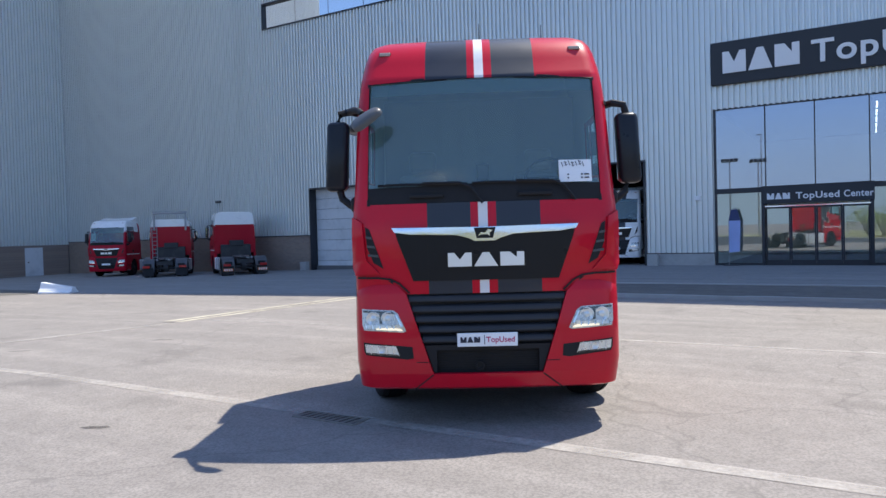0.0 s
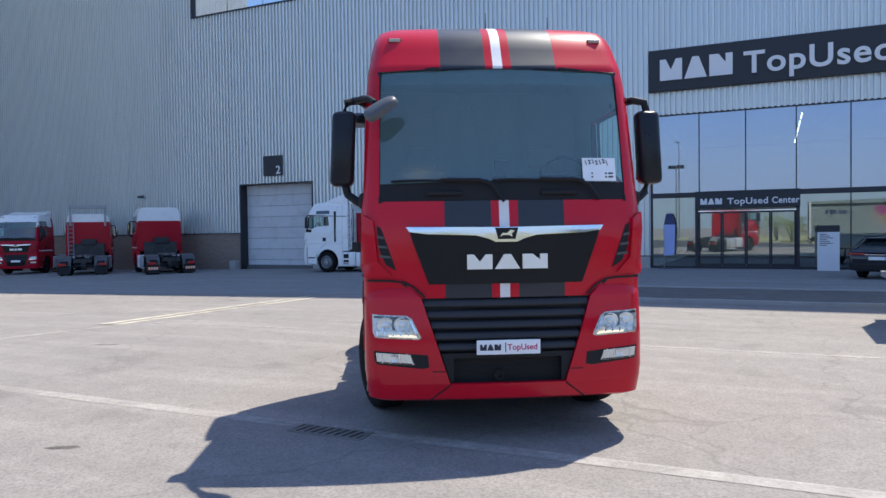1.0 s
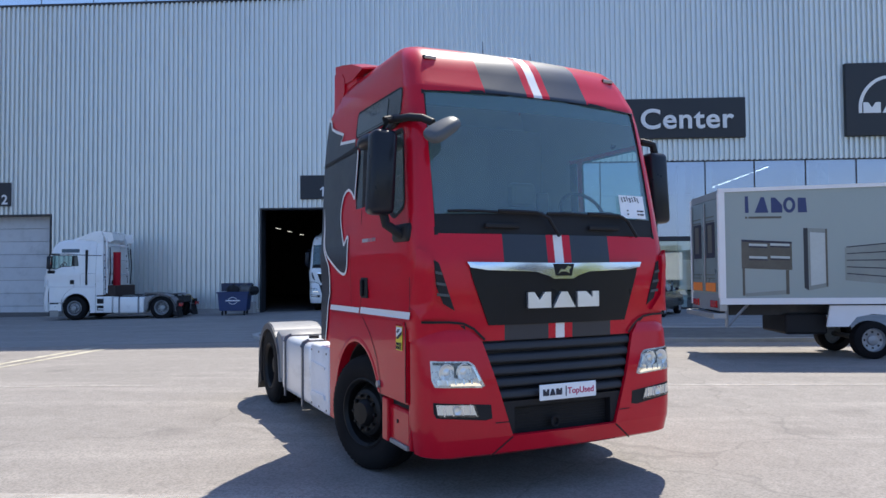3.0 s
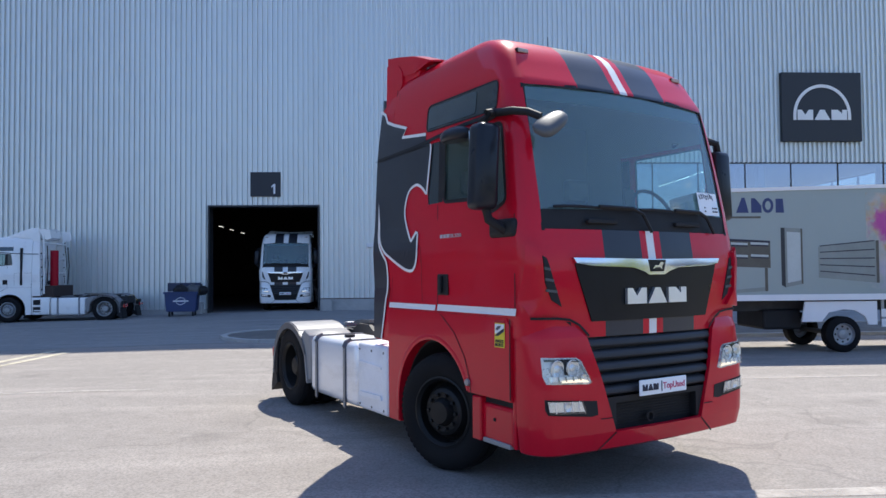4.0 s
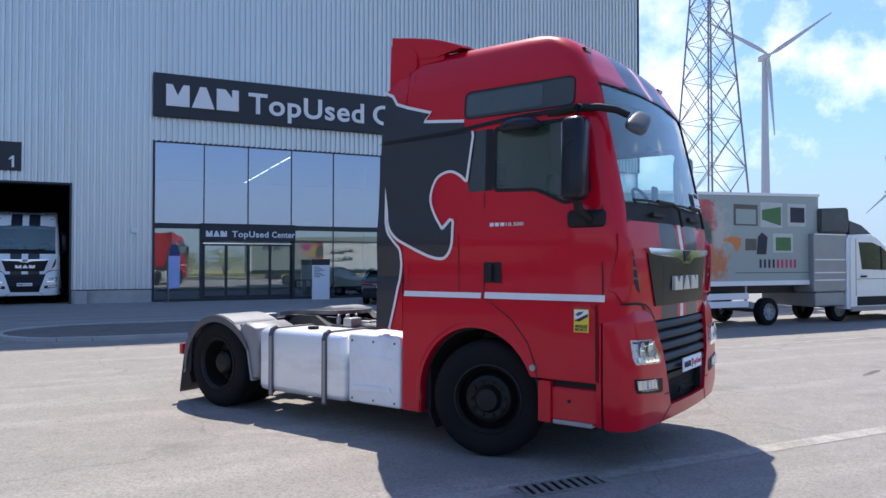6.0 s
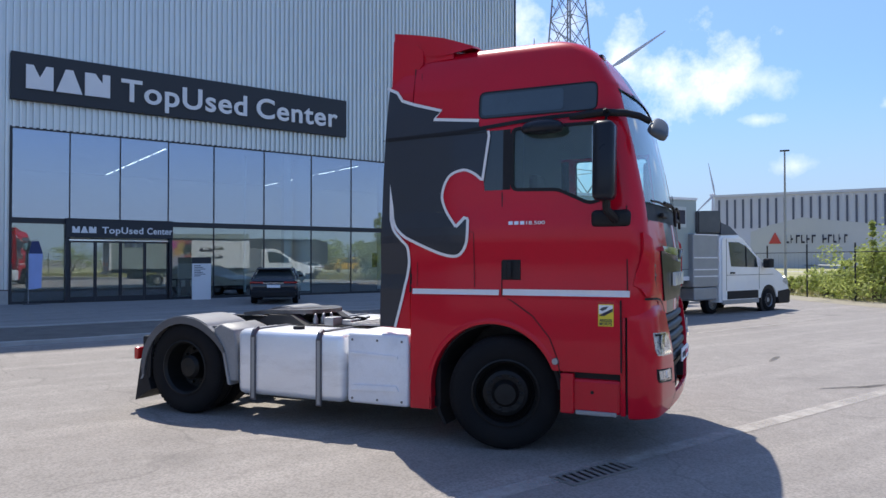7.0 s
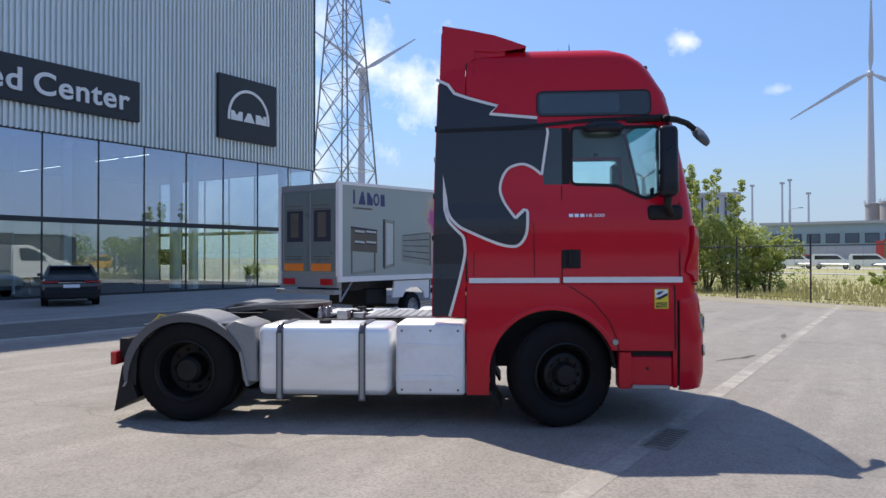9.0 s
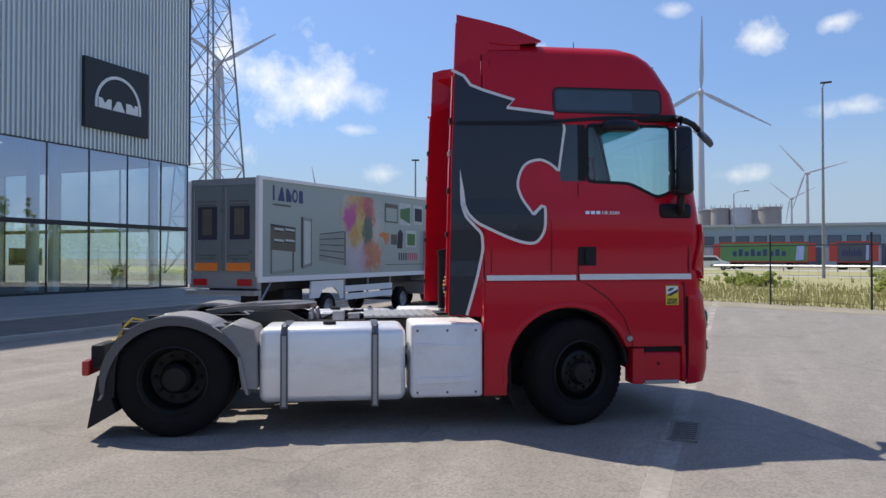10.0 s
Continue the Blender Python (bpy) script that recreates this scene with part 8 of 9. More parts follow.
    # a row of plain navy shapes for the maker's mark
    pic([(1.06, 2.80), (1.13, 2.80), (1.12, 3.12), (1.06, 3.12)], "navy", nm="brand_mark")
    pic([(1.24, 2.80), (1.36, 3.10), (1.42, 3.10), (1.50, 2.80)], "navy", nm="brand_mark")
    pic([(1.55, 2.80), (1.55, 3.09), (1.63, 3.09), (1.76, 2.94), (1.76, 2.80)], "navy", nm="brand_mark")
    ring = [(1.89 + 0.115 * math.cos(t), 2.945 + 0.15 * math.sin(t)) for t in (math.radians(q) for q in range(0, 360, 20))]
    pic(ring, "navy", nm="brand_mark")
    pic([(1.89 + (p - 1.89) * 0.5, 2.945 + (q - 2.945) * 0.6) for p, q in ring], "trailer", 0.003)
    pic([(2.05, 2.80), (2.05, 3.08), (2.20, 3.08), (2.22, 2.80)], "navy", nm="brand_mark")
    for a, w in ((1.06, 0.04), (1.12, 0.62)):
        pic(rect(a, a + w, 2.69, 2.73), "taupe")
    # a cabinet on legs
    pic([(0.98, 1.74), (1.92, 1.70), (1.92, 2.24), (0.98, 2.29)], "taupe")
    pic([(0.99, 2.25), (1.92, 2.20), (1.92, 2.24), (0.98, 2.29)], "ink", 0.002)
    for c, d in ((1.12, 1.46), (1.52, 1.88)):
        for z in (1.93, 2.17):
            pic([(c, z), (d, z - 0.015), (d, z + 0.03), (c, z + 0.045)], "palesage", 0.003)
            pic([(c, z - 0.03), (d, z - 0.045), (d, z - 0.018), (c, z - 0.003)], "ink", 0.003)
    pic(rect(0.99, 1.035, 1.22, 1.74), "taupe")
    pic(rect(1.80, 1.86, 1.24, 1.70), "taupe")
    pic([(1.04, 1.20), (1.80, 1.24), (1.80, 1.32), (1.04, 1.26)], "sageshade", 0.001)
    # a narrow locker, seen from one side
    pic([(2.14, 1.36), (2.22, 1.31), (2.22, 2.50), (2.14, 2.50)], "frame")
    pic([(2.22, 1.31), (2.58, 1.38), (2.58, 2.48), (2.22, 2.50)], "sageshade")
    pic([(2.26, 1.40), (2.54, 1.45), (2.54, 2.40), (2.26, 2.42)], "palesage", 0.003)
    pic(rect(2.545, 2.58, 1.38, 2.48), "taupe", 0.003)
    # a wide low chest of drawers
    pic([(2.9, 1.5), (4.15, 1.38), (4.15, 2.24), (2.9, 2.12)], "sageshade")
    for i in range(5):
        z0, z1 = 1.62 + i * 0.125, 1.52 + i * 0.175
        pic([(2.93, z0), (4.06, z1), (4.06, z1 + 0.022), (2.93, z0 + 0.018)], "ink", 0.003)
    pic(rect(4.09, 4.15, 1.385, 2.235), "taupe", 0.003)
    pic(rect(3.9, 6.3, 1.18, 3.2), "powder", -0.001, "print_powder")
    pic(rect(6.35, 7.2, 2.58, 3.12), "taupe")
    pic(rect(6.42, 7.13, 2.62, 3.0), "trailer", 0.003)
    pic(rect(7.3, 8.1, 2.55, 3.2), "palesage")
    pic([(7.35, 2.75), (8.05, 2.6), (8.05, 3.1), (7.35, 3.0)], "leafprint", 0.003)
    pic([(5.95, 2.2), (6.25, 2.3), (6.6, 2.26), (6.6, 2.1), (6.45, 1.9), (6.3, 2.12)], "powder_orange", 0.001)
    pic(rect(6.75, 7.15, 1.95, 2.25), "taupe")
    pic([(7.15, 1.85), (7.5, 1.85), (7.55, 2.3), (7.35, 2.42), (7.2, 2.3)], "ink", 0.002)
    pic(rect(7.75, 8.5, 1.9, 2.4), "palesage")
    pic(rect(7.85, 8.42, 1.95, 2.3), "leafprint", 0.003)
    pic(rect(8.3, 9.0, 2.6, 3.2), "palesage")
    pic(rect(8.4, 8.95, 2.7, 3.1), "ink", 0.003)
    for i in range(9):
        pic(rect(7.25 + i * 0.16, 7.33 + i * 0.16, 1.5, 1.72), "magenta" if i > 3 else "ink", nm="brand_mark")
    pic(rect(6.4, 9.1, 1.37, 1.385), "ink")
    # the flank towards the hall: sage, a burst of powder, then a white field with vehicle pictures
    bm = bmesh.new()
    box(bm, 5.56, x1 - 0.02, y1 + 0.001, y1 + 0.012, 1.12, 2.98)
    part("hall_side_panel", bm, "letter", body, "white printed flank panel")
    bm = bmesh.new()
    box(bm, x0 + 0.1, x1, y1 + 0.001, y1 + 0.05, 2.99, 3.07)
    part("awning_rail", bm, "black", body)
    bm = bmesh.new()
    box(bm, x1 - 0.62, x1, y1 + 0.013, y1 + 0.03, 1.10, 2.98)
    part("corner_post", bm, "letter", body)

    def hall_pic(poly, mt, dy=0.0, nm="print"):
        bm = bmesh.new()
        bm.faces.new([bm.verts.new((a, y1 + 0.0145 + dy, b)) for a, b in reversed(poly)])
        part(nm, bm, mt, body)
    hall_pic(rect(3.7, 5.56, 1.14, 2.98), "powder", nm="print_powder")
    for i, w in enumerate((0.16, 0.22, 0.12, 0.2, 0.17)):
        hall_pic(rect(1.42 + i * 0.24, 1.42 + i * 0.24 + w, 2.44, 2.70), "navy", nm="brand_mark")
    for cx, cz, w, mt in ((6.55, 2.30, 1.0, "ink"), (7.35, 2.42, 0.7, "taupe"), (7.30, 1.85, 0.75, "ink"), (6.45, 1.75, 1.1, "sageshade")):
        hall_pic([(cx - w / 2, cz - 0.12), (cx + w / 2, cz - 0.12), (cx + w / 2, cz + 0.02), (cx + w * 0.2, cz + 0.15), (cx - w * 0.3, cz + 0.15), (cx - w / 2, cz + 0.02)], mt)
        hall_pic([(cx - w * 0.26, cz + 0.02), (cx + w * 0.14, cz + 0.02), (cx + w * 0.1, cz + 0.12), (cx - w * 0.24, cz + 0.12)], "letter", 0.003)


for nm, c in (("leafprint", (0.06, 0.16, 0.05)), ("vanyellow", (0.72, 0.42, 0.02))):
    M[nm] = material(nm, c, 0.5, var=0.25, scale=4)
trailer()


def van():
    t = thing("van", "white van cab with a dark roof deflector pulling the trailer", "van", pose(10.2, 13.55, 0))
    # along +x is forward
    bm = bmesh.new()
    arch = [(2.95 + 0.50 * math.cos(math.radians(a)), 0.36 + 0.50 * math.sin(math.radians(a))) for a in range(10, 171, 16)]
    prof = [(0.22, 0.36), (0.22, 2.28), (0.32, 2.40), (1.25, 2.42), (1.50, 2.33), (2.42, 1.76), (2.85, 1.50), (3.3, 1.42), (3.85, 1.20), (4.10, 1.02), (4.22, 0.80), (4.26, 0.45)] + arch
    prism(bm, prof, "y", 0.0, 1.98)
    bmesh.ops.bevel(bm, geom=[e for e in bm.edges if max(v.co.z for v in e.verts) > 0.9 and abs(e.verts[0].co.y - e.verts[1].co.y) < 1e-4], offset=0.07, segments=3, affect="EDGES")
    body = part("body", bm, "truckwhite", t, smooth=40)
    bm = bmesh.new()
    prism(bm, [(0.62, 2.20), (1.18, 2.20), (1.60, 2.08), (2.20, 1.72), (2.28, 1.42), (0.76, 1.45)], "y", -0.008, 0.002)
    part("side_window", bm, "smoke", body)
    bm = bmesh.new()
    prism(bm, [(0.62, 2.20), (1.18, 2.20), (1.60, 2.08), (2.20, 1.72), (2.28, 1.42), (0.76, 1.45)], "y", 1.978, 1.988)
    part("side_window", bm, "smoke", body)
    bm = bmesh.new()
    bar(bm, (1.60, -0.014, 1.43), (1.56, -0.014, 2.09), 0.03)
    part("window_bar", bm, "black", body)
    bm = bmesh.new()
    v = [bm.verts.new(p) for p in ((1.56, 0.15, 2.31), (2.40, 0.08, 1.79), (2.40, 1.90, 1.79), (1.56, 1.83, 2.31))]
    for q in v:
        q.co += Vector((0.012, 0, 0.018))
    bm.faces.new(v)
    part("windscreen", bm, "smoke", body)
    bm = bmesh.new()
    box(bm, 2.50, 2.80, -0.28, -0.04, 1.40, 1.70, 0.05)
    part("mirror", bm, "black", body)
    bm = bmesh.new()
    box(bm, 0.55, 2.30, -0.012, 0.01, 0.45, 0.70, 0.006, 1)
    part("side_trim", bm, "black", body)
    bm = bmesh.new()
    box(bm, 0.30, 2.32, -0.02, 0.04, 0.30, 0.43, 0.01)
    part("sill", bm, "galv", body)
    bm = bmesh.new()
    prism(bm, [(3.48, 0.66), (4.24, 0.72), (4.30, 0.60), (4.28, 0.22), (3.52, 0.22), (3.47, 0.45)], "y", -0.012, 1.99)
    bmesh.ops.bevel(bm, geom=bm.edges[:], offset=0.03, segments=2, affect="EDGES")
    part("bumper", bm, "black", body, smooth=40)
    bm = bmesh.new()
    prism(bm, [(3.80, 0.95), (3.98, 1.12), (4.09, 1.03), (4.20, 0.84), (4.0, 0.84)], "y", -0.006, 0.30)
    part("headlight", bm, "lampbase", body)
    bm = bmesh.new()
    box(bm, 0.50, 0.512, -0.006, 0.004, 0.72, 2.3)
    box(bm, 2.36, 2.372, -0.006, 0.004, 0.72, 1.45)
    box(bm, 0.512, 3.2, -0.006, 0.004, 1.18, 1.192)
    part("door_gap", bm, "gap", body)
    bm = bmesh.new()
    box(bm, 0.70, 0.95, -0.03, 0.0, 1.23, 1.28, 0.008, 1)
    part("door_handle", bm, "black", body)
    bm = bmesh.new()
    prism(bm, [(-0.75, 2.45), (-0.75, 3.10), (0.40, 3.16), (0.44, 2.80), (0.40, 2.45)], "y", 0.12, 1.86)
    bmesh.ops.bevel(bm, geom=bm.edges[:], offset=0.04, segments=2, affect="EDGES")
    df = part("roof_deflector", bm, "grey", t, smooth=40)
    bm = bmesh.new()
    prism(bm, [(0.45, 2.43), (0.45, 2.80), (0.95, 2.68), (1.38, 2.44)], "y", 0.14, 1.84)
    part("deflector_foot", bm, "strap", df)
    bm = bmesh.new()
    box(bm, -1.10, 0.18, 0.06, 1.9, 0.85, 2.42, 0.03)
    bd = part("locker", bm, "galv", t)
    for z in (1.15, 1.35, 1.70, 2.38):
        bm = bmesh.new()
        box(bm, -1.08, 0.16, 0.03, 0.058, z, z + 0.035)
        part("locker_rail", bm, "letter", bd)
    for y in (0.5, 1.45):
        bm = bmesh.new()
        box(bm, -0.8, 0.9, y - 0.05, y + 0.05, 0.5, 0.66)
        part("chassis_beam", bm, "galv", t)
    bm = bmesh.new()
    box(bm, -1.0, 0.2, 0.1, 1.85, 0.45, 0.84, 0.04)
    part("equipment_box", bm, "galv", t)
    for y, s in ((0.14, -1), (1.84, 1)):
        bm = bmesh.new()
        turned(bm, ((-0.15 * s, 0.0), (-0.15 * s, 0.49), (-0.02 * s, 0.49), (-0.02 * s, 0.0)), 24, "y", (2.95, y + 0.13 * s, 0.36))
        part("wheel_arch", bm, "black", t)
        small_wheel(t, 2.95, y + 0.03 * s, 0.36, 0.23, s, "y")
    small_wheel(t, 0.3, 1.5, 0.36, 0.23, 1, "y")
    small_wheel(t, 0.3, 0.45, 0.36, 0.23, -1, "y")


van()


# ---- concrete barrier at the lane's edge ----
def barrier():
    t = thing("concrete_barrier", "white-painted concrete barrier block at the lane edge", "barrier", pose(-28.4, 16.3, gz(-28.5), 0, 0, -62))
    bm = bmesh.new()
    prism(bm, [(-0.34, 0), (0.34, 0), (0.34, 0.08), (0.2, 0.22), (0.12, 0.46), (-0.12, 0.46), (-0.2, 0.22), (-0.34, 0.08)], "y", -0.65, 0.65)
    for v in bm.verts:
        if v.co.y > 0:
            v.co.z *= 0.5
    bmesh.ops.bevel(bm, geom=bm.edges[:], offset=0.015, segments=1, affect="EDGES")
    part("block", bm, "letter", t)


barrier()
flat_strip("verge", [(-75, 13.0), (-31, 14.2), (-29.4, 15.6), (-30.5, 17.2), (-75, 21.0)], "gravel", 0.012, "gravel verge beyond the concrete block", "verge")


# ---- fence, verge, meadow ----
FP, FD, FN = Vector((17.9, 8.9)), Vector((1.6, 2.7)), Vector((0.86, -0.51))


def fence_at(k, out=0.0):
    return tuple(FP + FD * k + FN * out)


M["vergemat"] = material("stony_verge", (0.30, 0.265, 0.20), 0.95, var=0.35, scale=1.2, fine=18, bump=0.8, bump_scale=14, dirt=(0.22, 0.22, 0.12), dirt_scale=0.6)
flat_strip("verge", [fence_at(-16, -1.9), fence_at(9, -1.9), fence_at(9, 0.4), fence_at(-16, 0.4)], "vergemat", 0.005, "stony edge between yard and fence", "verge")
flat_strip("meadow", [fence_at(-30, 0.4), fence_at(45, 0.4), fence_at(45, 90), fence_at(-30, 90)], "meadow", 0.006, "dry yellow meadow beyond the fence", "meadow")
M["farroad"] = material("pale_road", (0.42, 0.41, 0.39), 0.9, var=0.1, scale=0.3)
for a, b in ((38, 41), (66, 76)):
    flat_strip("far_road", [fence_at(-30, a), fence_at(45, a), fence_at(45, b), fence_at(-30, b)], "farroad", 0.012, "pale road beyond the meadow", "road")


def fence():
    t = thing("wire_fence", "dark steel post fence with taut top wire and mesh", "fence")
    bm = bmesh.new()
    box(bm, -0.028, 0.028, -0.028, 0.028, -0.1, 2.35, 0.004, 1)
    bm.faces.ensure_lookup_table()
    first = None
    for k in range(-16, 10):
        x, y = fence_at(k)
        if first is None:
            first = part("post", bm, "frame", t)
            first.location = (x, y, 0)
        else:
            o = shared("post", first.data, t)
            o.location = (x, y, 0)
    for z, r in ((1.98, 0.02), (1.0, 0.006), (0.15, 0.006)):
        bm = bmesh.new()
        a, b = fence_at(-16), fence_at(9)
        tube(bm, ((*a, z), (*b, z)), r, 5)
        part("rail_wire", bm, "frame", t)
    # thin upright mesh wires
    bm = bmesh.new()
    for i in range(-160, 91):
        x, y = fence_at(i / 10.0)
        tube(bm, ((x, y, 0.12), (x, y, 1.98)), 0.0022, 3)
    tagged(part("mesh_wires", bm, "frame", t), kind="stuff")


fence()


def grass():
    rnd = random.Random(5)
    bm = bmesh.new()
    for i in range(26000):
        k = rnd.uniform(-12, 9)
        out = 0.1 + abs(rnd.gauss(0, 1)) ** 1.2 * 7.0
        x, y = fence_at(k, out)
        h = rnd.uniform(0.08, 0.38) * (1.15 if out > 1 else 0.7) * (0.7 + 0.5 * math.sin(x * 0.9) * math.sin(y * 0.7))
        a = rnd.uniform(0, 6.28)
        w = rnd.uniform(0.012, 0.03) * (1 + out * 0.08)
        dx, dy = math.cos(a) * w, math.sin(a) * w
        lx, ly = rnd.gauss(0, 0.12) * h, rnd.gauss(0, 0.12) * h
        z = 0.0
        vs = [bm.verts.new(p) for p in ((x - dx, y - dy, z), (x + dx, y + dy, z), (x + lx, y + ly, h))]
        bm.faces.new(vs)
    tagged(part("grass", bm, "blade"), "tall dry grass along the fence", "grass", kind="stuff")


grass()


def bush(x, y, w, h, seed, n=2600, sprig=0, big=1.0):
    """A shrub: several stems and a crown of single leaves in uneven clumps."""
    rnd = random.Random(seed)
    t = thing("bush", "bushy green shrub behind the fence" if not sprig else "bushy green shrub with long bare shoots", "bush", pose(x, y, 0), group="shrubs behind the fence")
    tips = []
    for i in range(7):
        bm = bmesh.new()
        a = rnd.uniform(0, 6.28)
        r = rnd.uniform(0.1, 0.8) * w * 0.5
        p = (r * math.cos(a), r * math.sin(a), h * rnd.uniform(0.45, 0.9))
        tips.append(p)
        tube(bm, [(0.1 * math.cos(a), 0.1 * math.sin(a), -0.05), (p[0] * 0.5, p[1] * 0.5, p[2] * 0.5), p], 0.05, 5, 0.012)
        part("stem", bm, "bark", t)
    for i in range(sprig):
        bm = bmesh.new()
        a = rnd.uniform(0, 6.28)
        p = (rnd.uniform(-0.4, 0.4) * w, rnd.uniform(-0.3, 0.3) * w, h * rnd.uniform(1.15, 1.55))
        tips.append(p)
        tube(bm, [(p[0] * 0.6, p[1] * 0.6, h * 0.6), p], 0.02, 4, 0.006)
        part("stem", bm, "bark", t)
    bm = bmesh.new()
    clumps = [(rnd.gauss(0, 0.3) * w, rnd.gauss(0, 0.3) * w, h * (0.12 + 0.72 * rnd.random() ** 0.8), rnd.uniform(0.12, 0.30) * min(w, h)) for _ in range(44 if h > 2 else 28)]
    for p in tips:
        if p[2] < h:
            clumps.append((*p, 0.10 * h))
        else:       # small tufts up along a long shoot
            clumps += [(p[0] * (0.6 + 0.4 * q), p[1] * (0.6 + 0.4 * q), h * 0.6 + (p[2] - h * 0.6) * q, (0.085 - 0.04 * q) * h) for q in (0.35, 0.55, 0.75, 0.9, 1.0)]
    for i in range(n):
        cx, cy, cz, r = clumps[i % len(clumps)]
        d = Vector((rnd.gauss(0, 1), rnd.gauss(0, 1), rnd.gauss(0, 1))).normalized() * r * (0.45 + 0.6 * rnd.random())
        p = Vector((cx, cy, max(cz + d.z * 0.9, 0.05))) + Vector((d.x, d.y, 0))
        u = Vector((rnd.gauss(0, 1), rnd.gauss(0, 1), rnd.gauss(0, 0.7))).normalized()
        v = u.cross(Vector((rnd.gauss(0, 1), rnd.gauss(0, 1), rnd.gauss(0, 1)))).normalized()
        L_, W_ = rnd.uniform(0.05, 0.11) * big, rnd.uniform(0.025, 0.05) * big
        vs = [bm.verts.new(q) for q in (p - u * L_, p + v * W_, p + u * L_, p - v * W_)]
        bm.faces.new(vs)
    part("crown", bm, "leaf", t)
    return t


def polar(az, d, eye=(-11.0, 3.2)):
    return eye[0] + d * math.sin(math.radians(az)), eye[1] + d * math.cos(math.radians(az))


for i, (az, d, w, h, sp) in enumerate(((70.5, 36, 2.4, 1.7, 0), (72.0, 35, 2.6, 2.3, 1), (73.6, 36, 2.8, 3.0, 1), (75.2, 35, 2.6, 3.7, 4), (76.8, 36, 3.0, 3.9, 5), (78.2, 35, 2.6, 3.6, 3), (79.6, 36, 2.4, 3.3, 1), (80.9, 35, 1.8, 2.6, 0),
                                       (68.8, 38, 2.4, 1.2, 0), (66.5, 40, 2.2, 0.9, 0), (64.3, 44, 2.0, 0.8, 0), (98.2, 31, 1.8, 1.2, 0), (99.8, 30, 2.2, 1.5, 0), (102.5, 30, 2.2, 1.7, 0), (106, 31, 2.5, 2.2, 0), (90.2, 42, 2.0, 0.9, 0), (88.6, 44, 2.4, 0.8, 0))):
    bush(*polar(az, d), w, h, 20 + i, 4000 if h > 2 else 2000, sp, 1.05)
for i, (k, o, w, h) in enumerate(((-9, 4, 4, 3.2), (-11, 5, 4, 3.6), (-13, 4, 4.5, 3.0), (-15, 6, 5, 4.0))):
    bush(*fence_at(k, o), w, h, 70 + i, 2200)
for i, (x, y, w, h) in enumerate(((44, -11, 6.0, 5.2), (38, -15, 5.0, 4.2), (52, -15, 6.5, 6.2), (60, -22, 6.0, 5.5), (33, -21, 5.0, 4.5), (70, -27, 7.0, 6.5))):
    bush(x, y, w, h, 90 + i, 2600, 0, 2.4)


# ---- far distance ----
def far(az, d):
    return pose(*polar(az, d), 0, 0, 0, -az)


M["pylonsteel"] = material("weathered_lattice_steel", (0.30, 0.31, 0.33), 0.75, 0.0, var=0.1, scale=0.5)


def pylon():
    t = thing("pylon", "grey steel lattice power pylon", "pylon", pose(50.2, 57.0, 0, 0, 0, 2))
    half = lambda z: 3.2 - (3.2 - 1.0) * min(z, 36) / 36 if z < 36 else 1.0
    zs = [0, 6, 11.5, 16.5, 21, 25, 28.8, 32.3, 35.6, 38.6, 41.4, 44.0, 46.5, 49]
    for sx in (-1, 1):
        for sy in (-1, 1):
            bm = bmesh.new()
            tube(bm, [(sx * half(z), sy * half(z), z) for z in zs], 0.13, 4)
            part("leg", bm, "pylonsteel", t)
    bm = bmesh.new()
    for z0, z1 in zip(zs, zs[1:]):
        a, b = half(z0), half(z1)
        for q in range(4):
            c, s = ((1, 0), (0, 1), (-1, 0), (0, -1))[q]
            p = lambda u, h, z: (c * h - s * u * h, s * h + c * u * h, z)
            bar(bm, p(-1, a, z0), p(1, b, z1), 0.085)
            bar(bm, p(1, a, z0), p(-1, b, z1), 0.085)
            bar(bm, p(-1, b, z1), p(1, b, z1), 0.06)
            bar(bm, p(-0.5, (a + b) / 2, (z0 + z1) / 2 - (z1 - z0) * 0.22), p(-1, (a + b) / 2, (z0 + z1) / 2), 0.05)
            bar(bm, p(0.5, (a + b) / 2, (z0 + z1) / 2 - (z1 - z0) * 0.22), p(1, (a + b) / 2, (z0 + z1) / 2), 0.05)
    part("bracing", bm, "pylonsteel", t)
    for z, w in ((33, 9.0), (40, 11.0), (46.5, 8.0)):
        for s in (-1, 1):
            bm = bmesh.new()
            h = half(z)
            for sy in (-1, 1):
                bar(bm, (s * h, sy * h, z), (s * w, 0, z + 0.3), 0.1)
                bar(bm, (s * h, sy * h, z + 2.2), (s * w, 0, z + 0.3), 0.1)
            for q in range(1, 4):
                u = h + (w - h) * q / 4
                bar(bm, (s * u, 0, z + 0.1), (s * u, 0, z + 2.2 * (1 - q / 4)), 0.07)
            part("cross_arm", bm, "pylonsteel", t)


pylon()


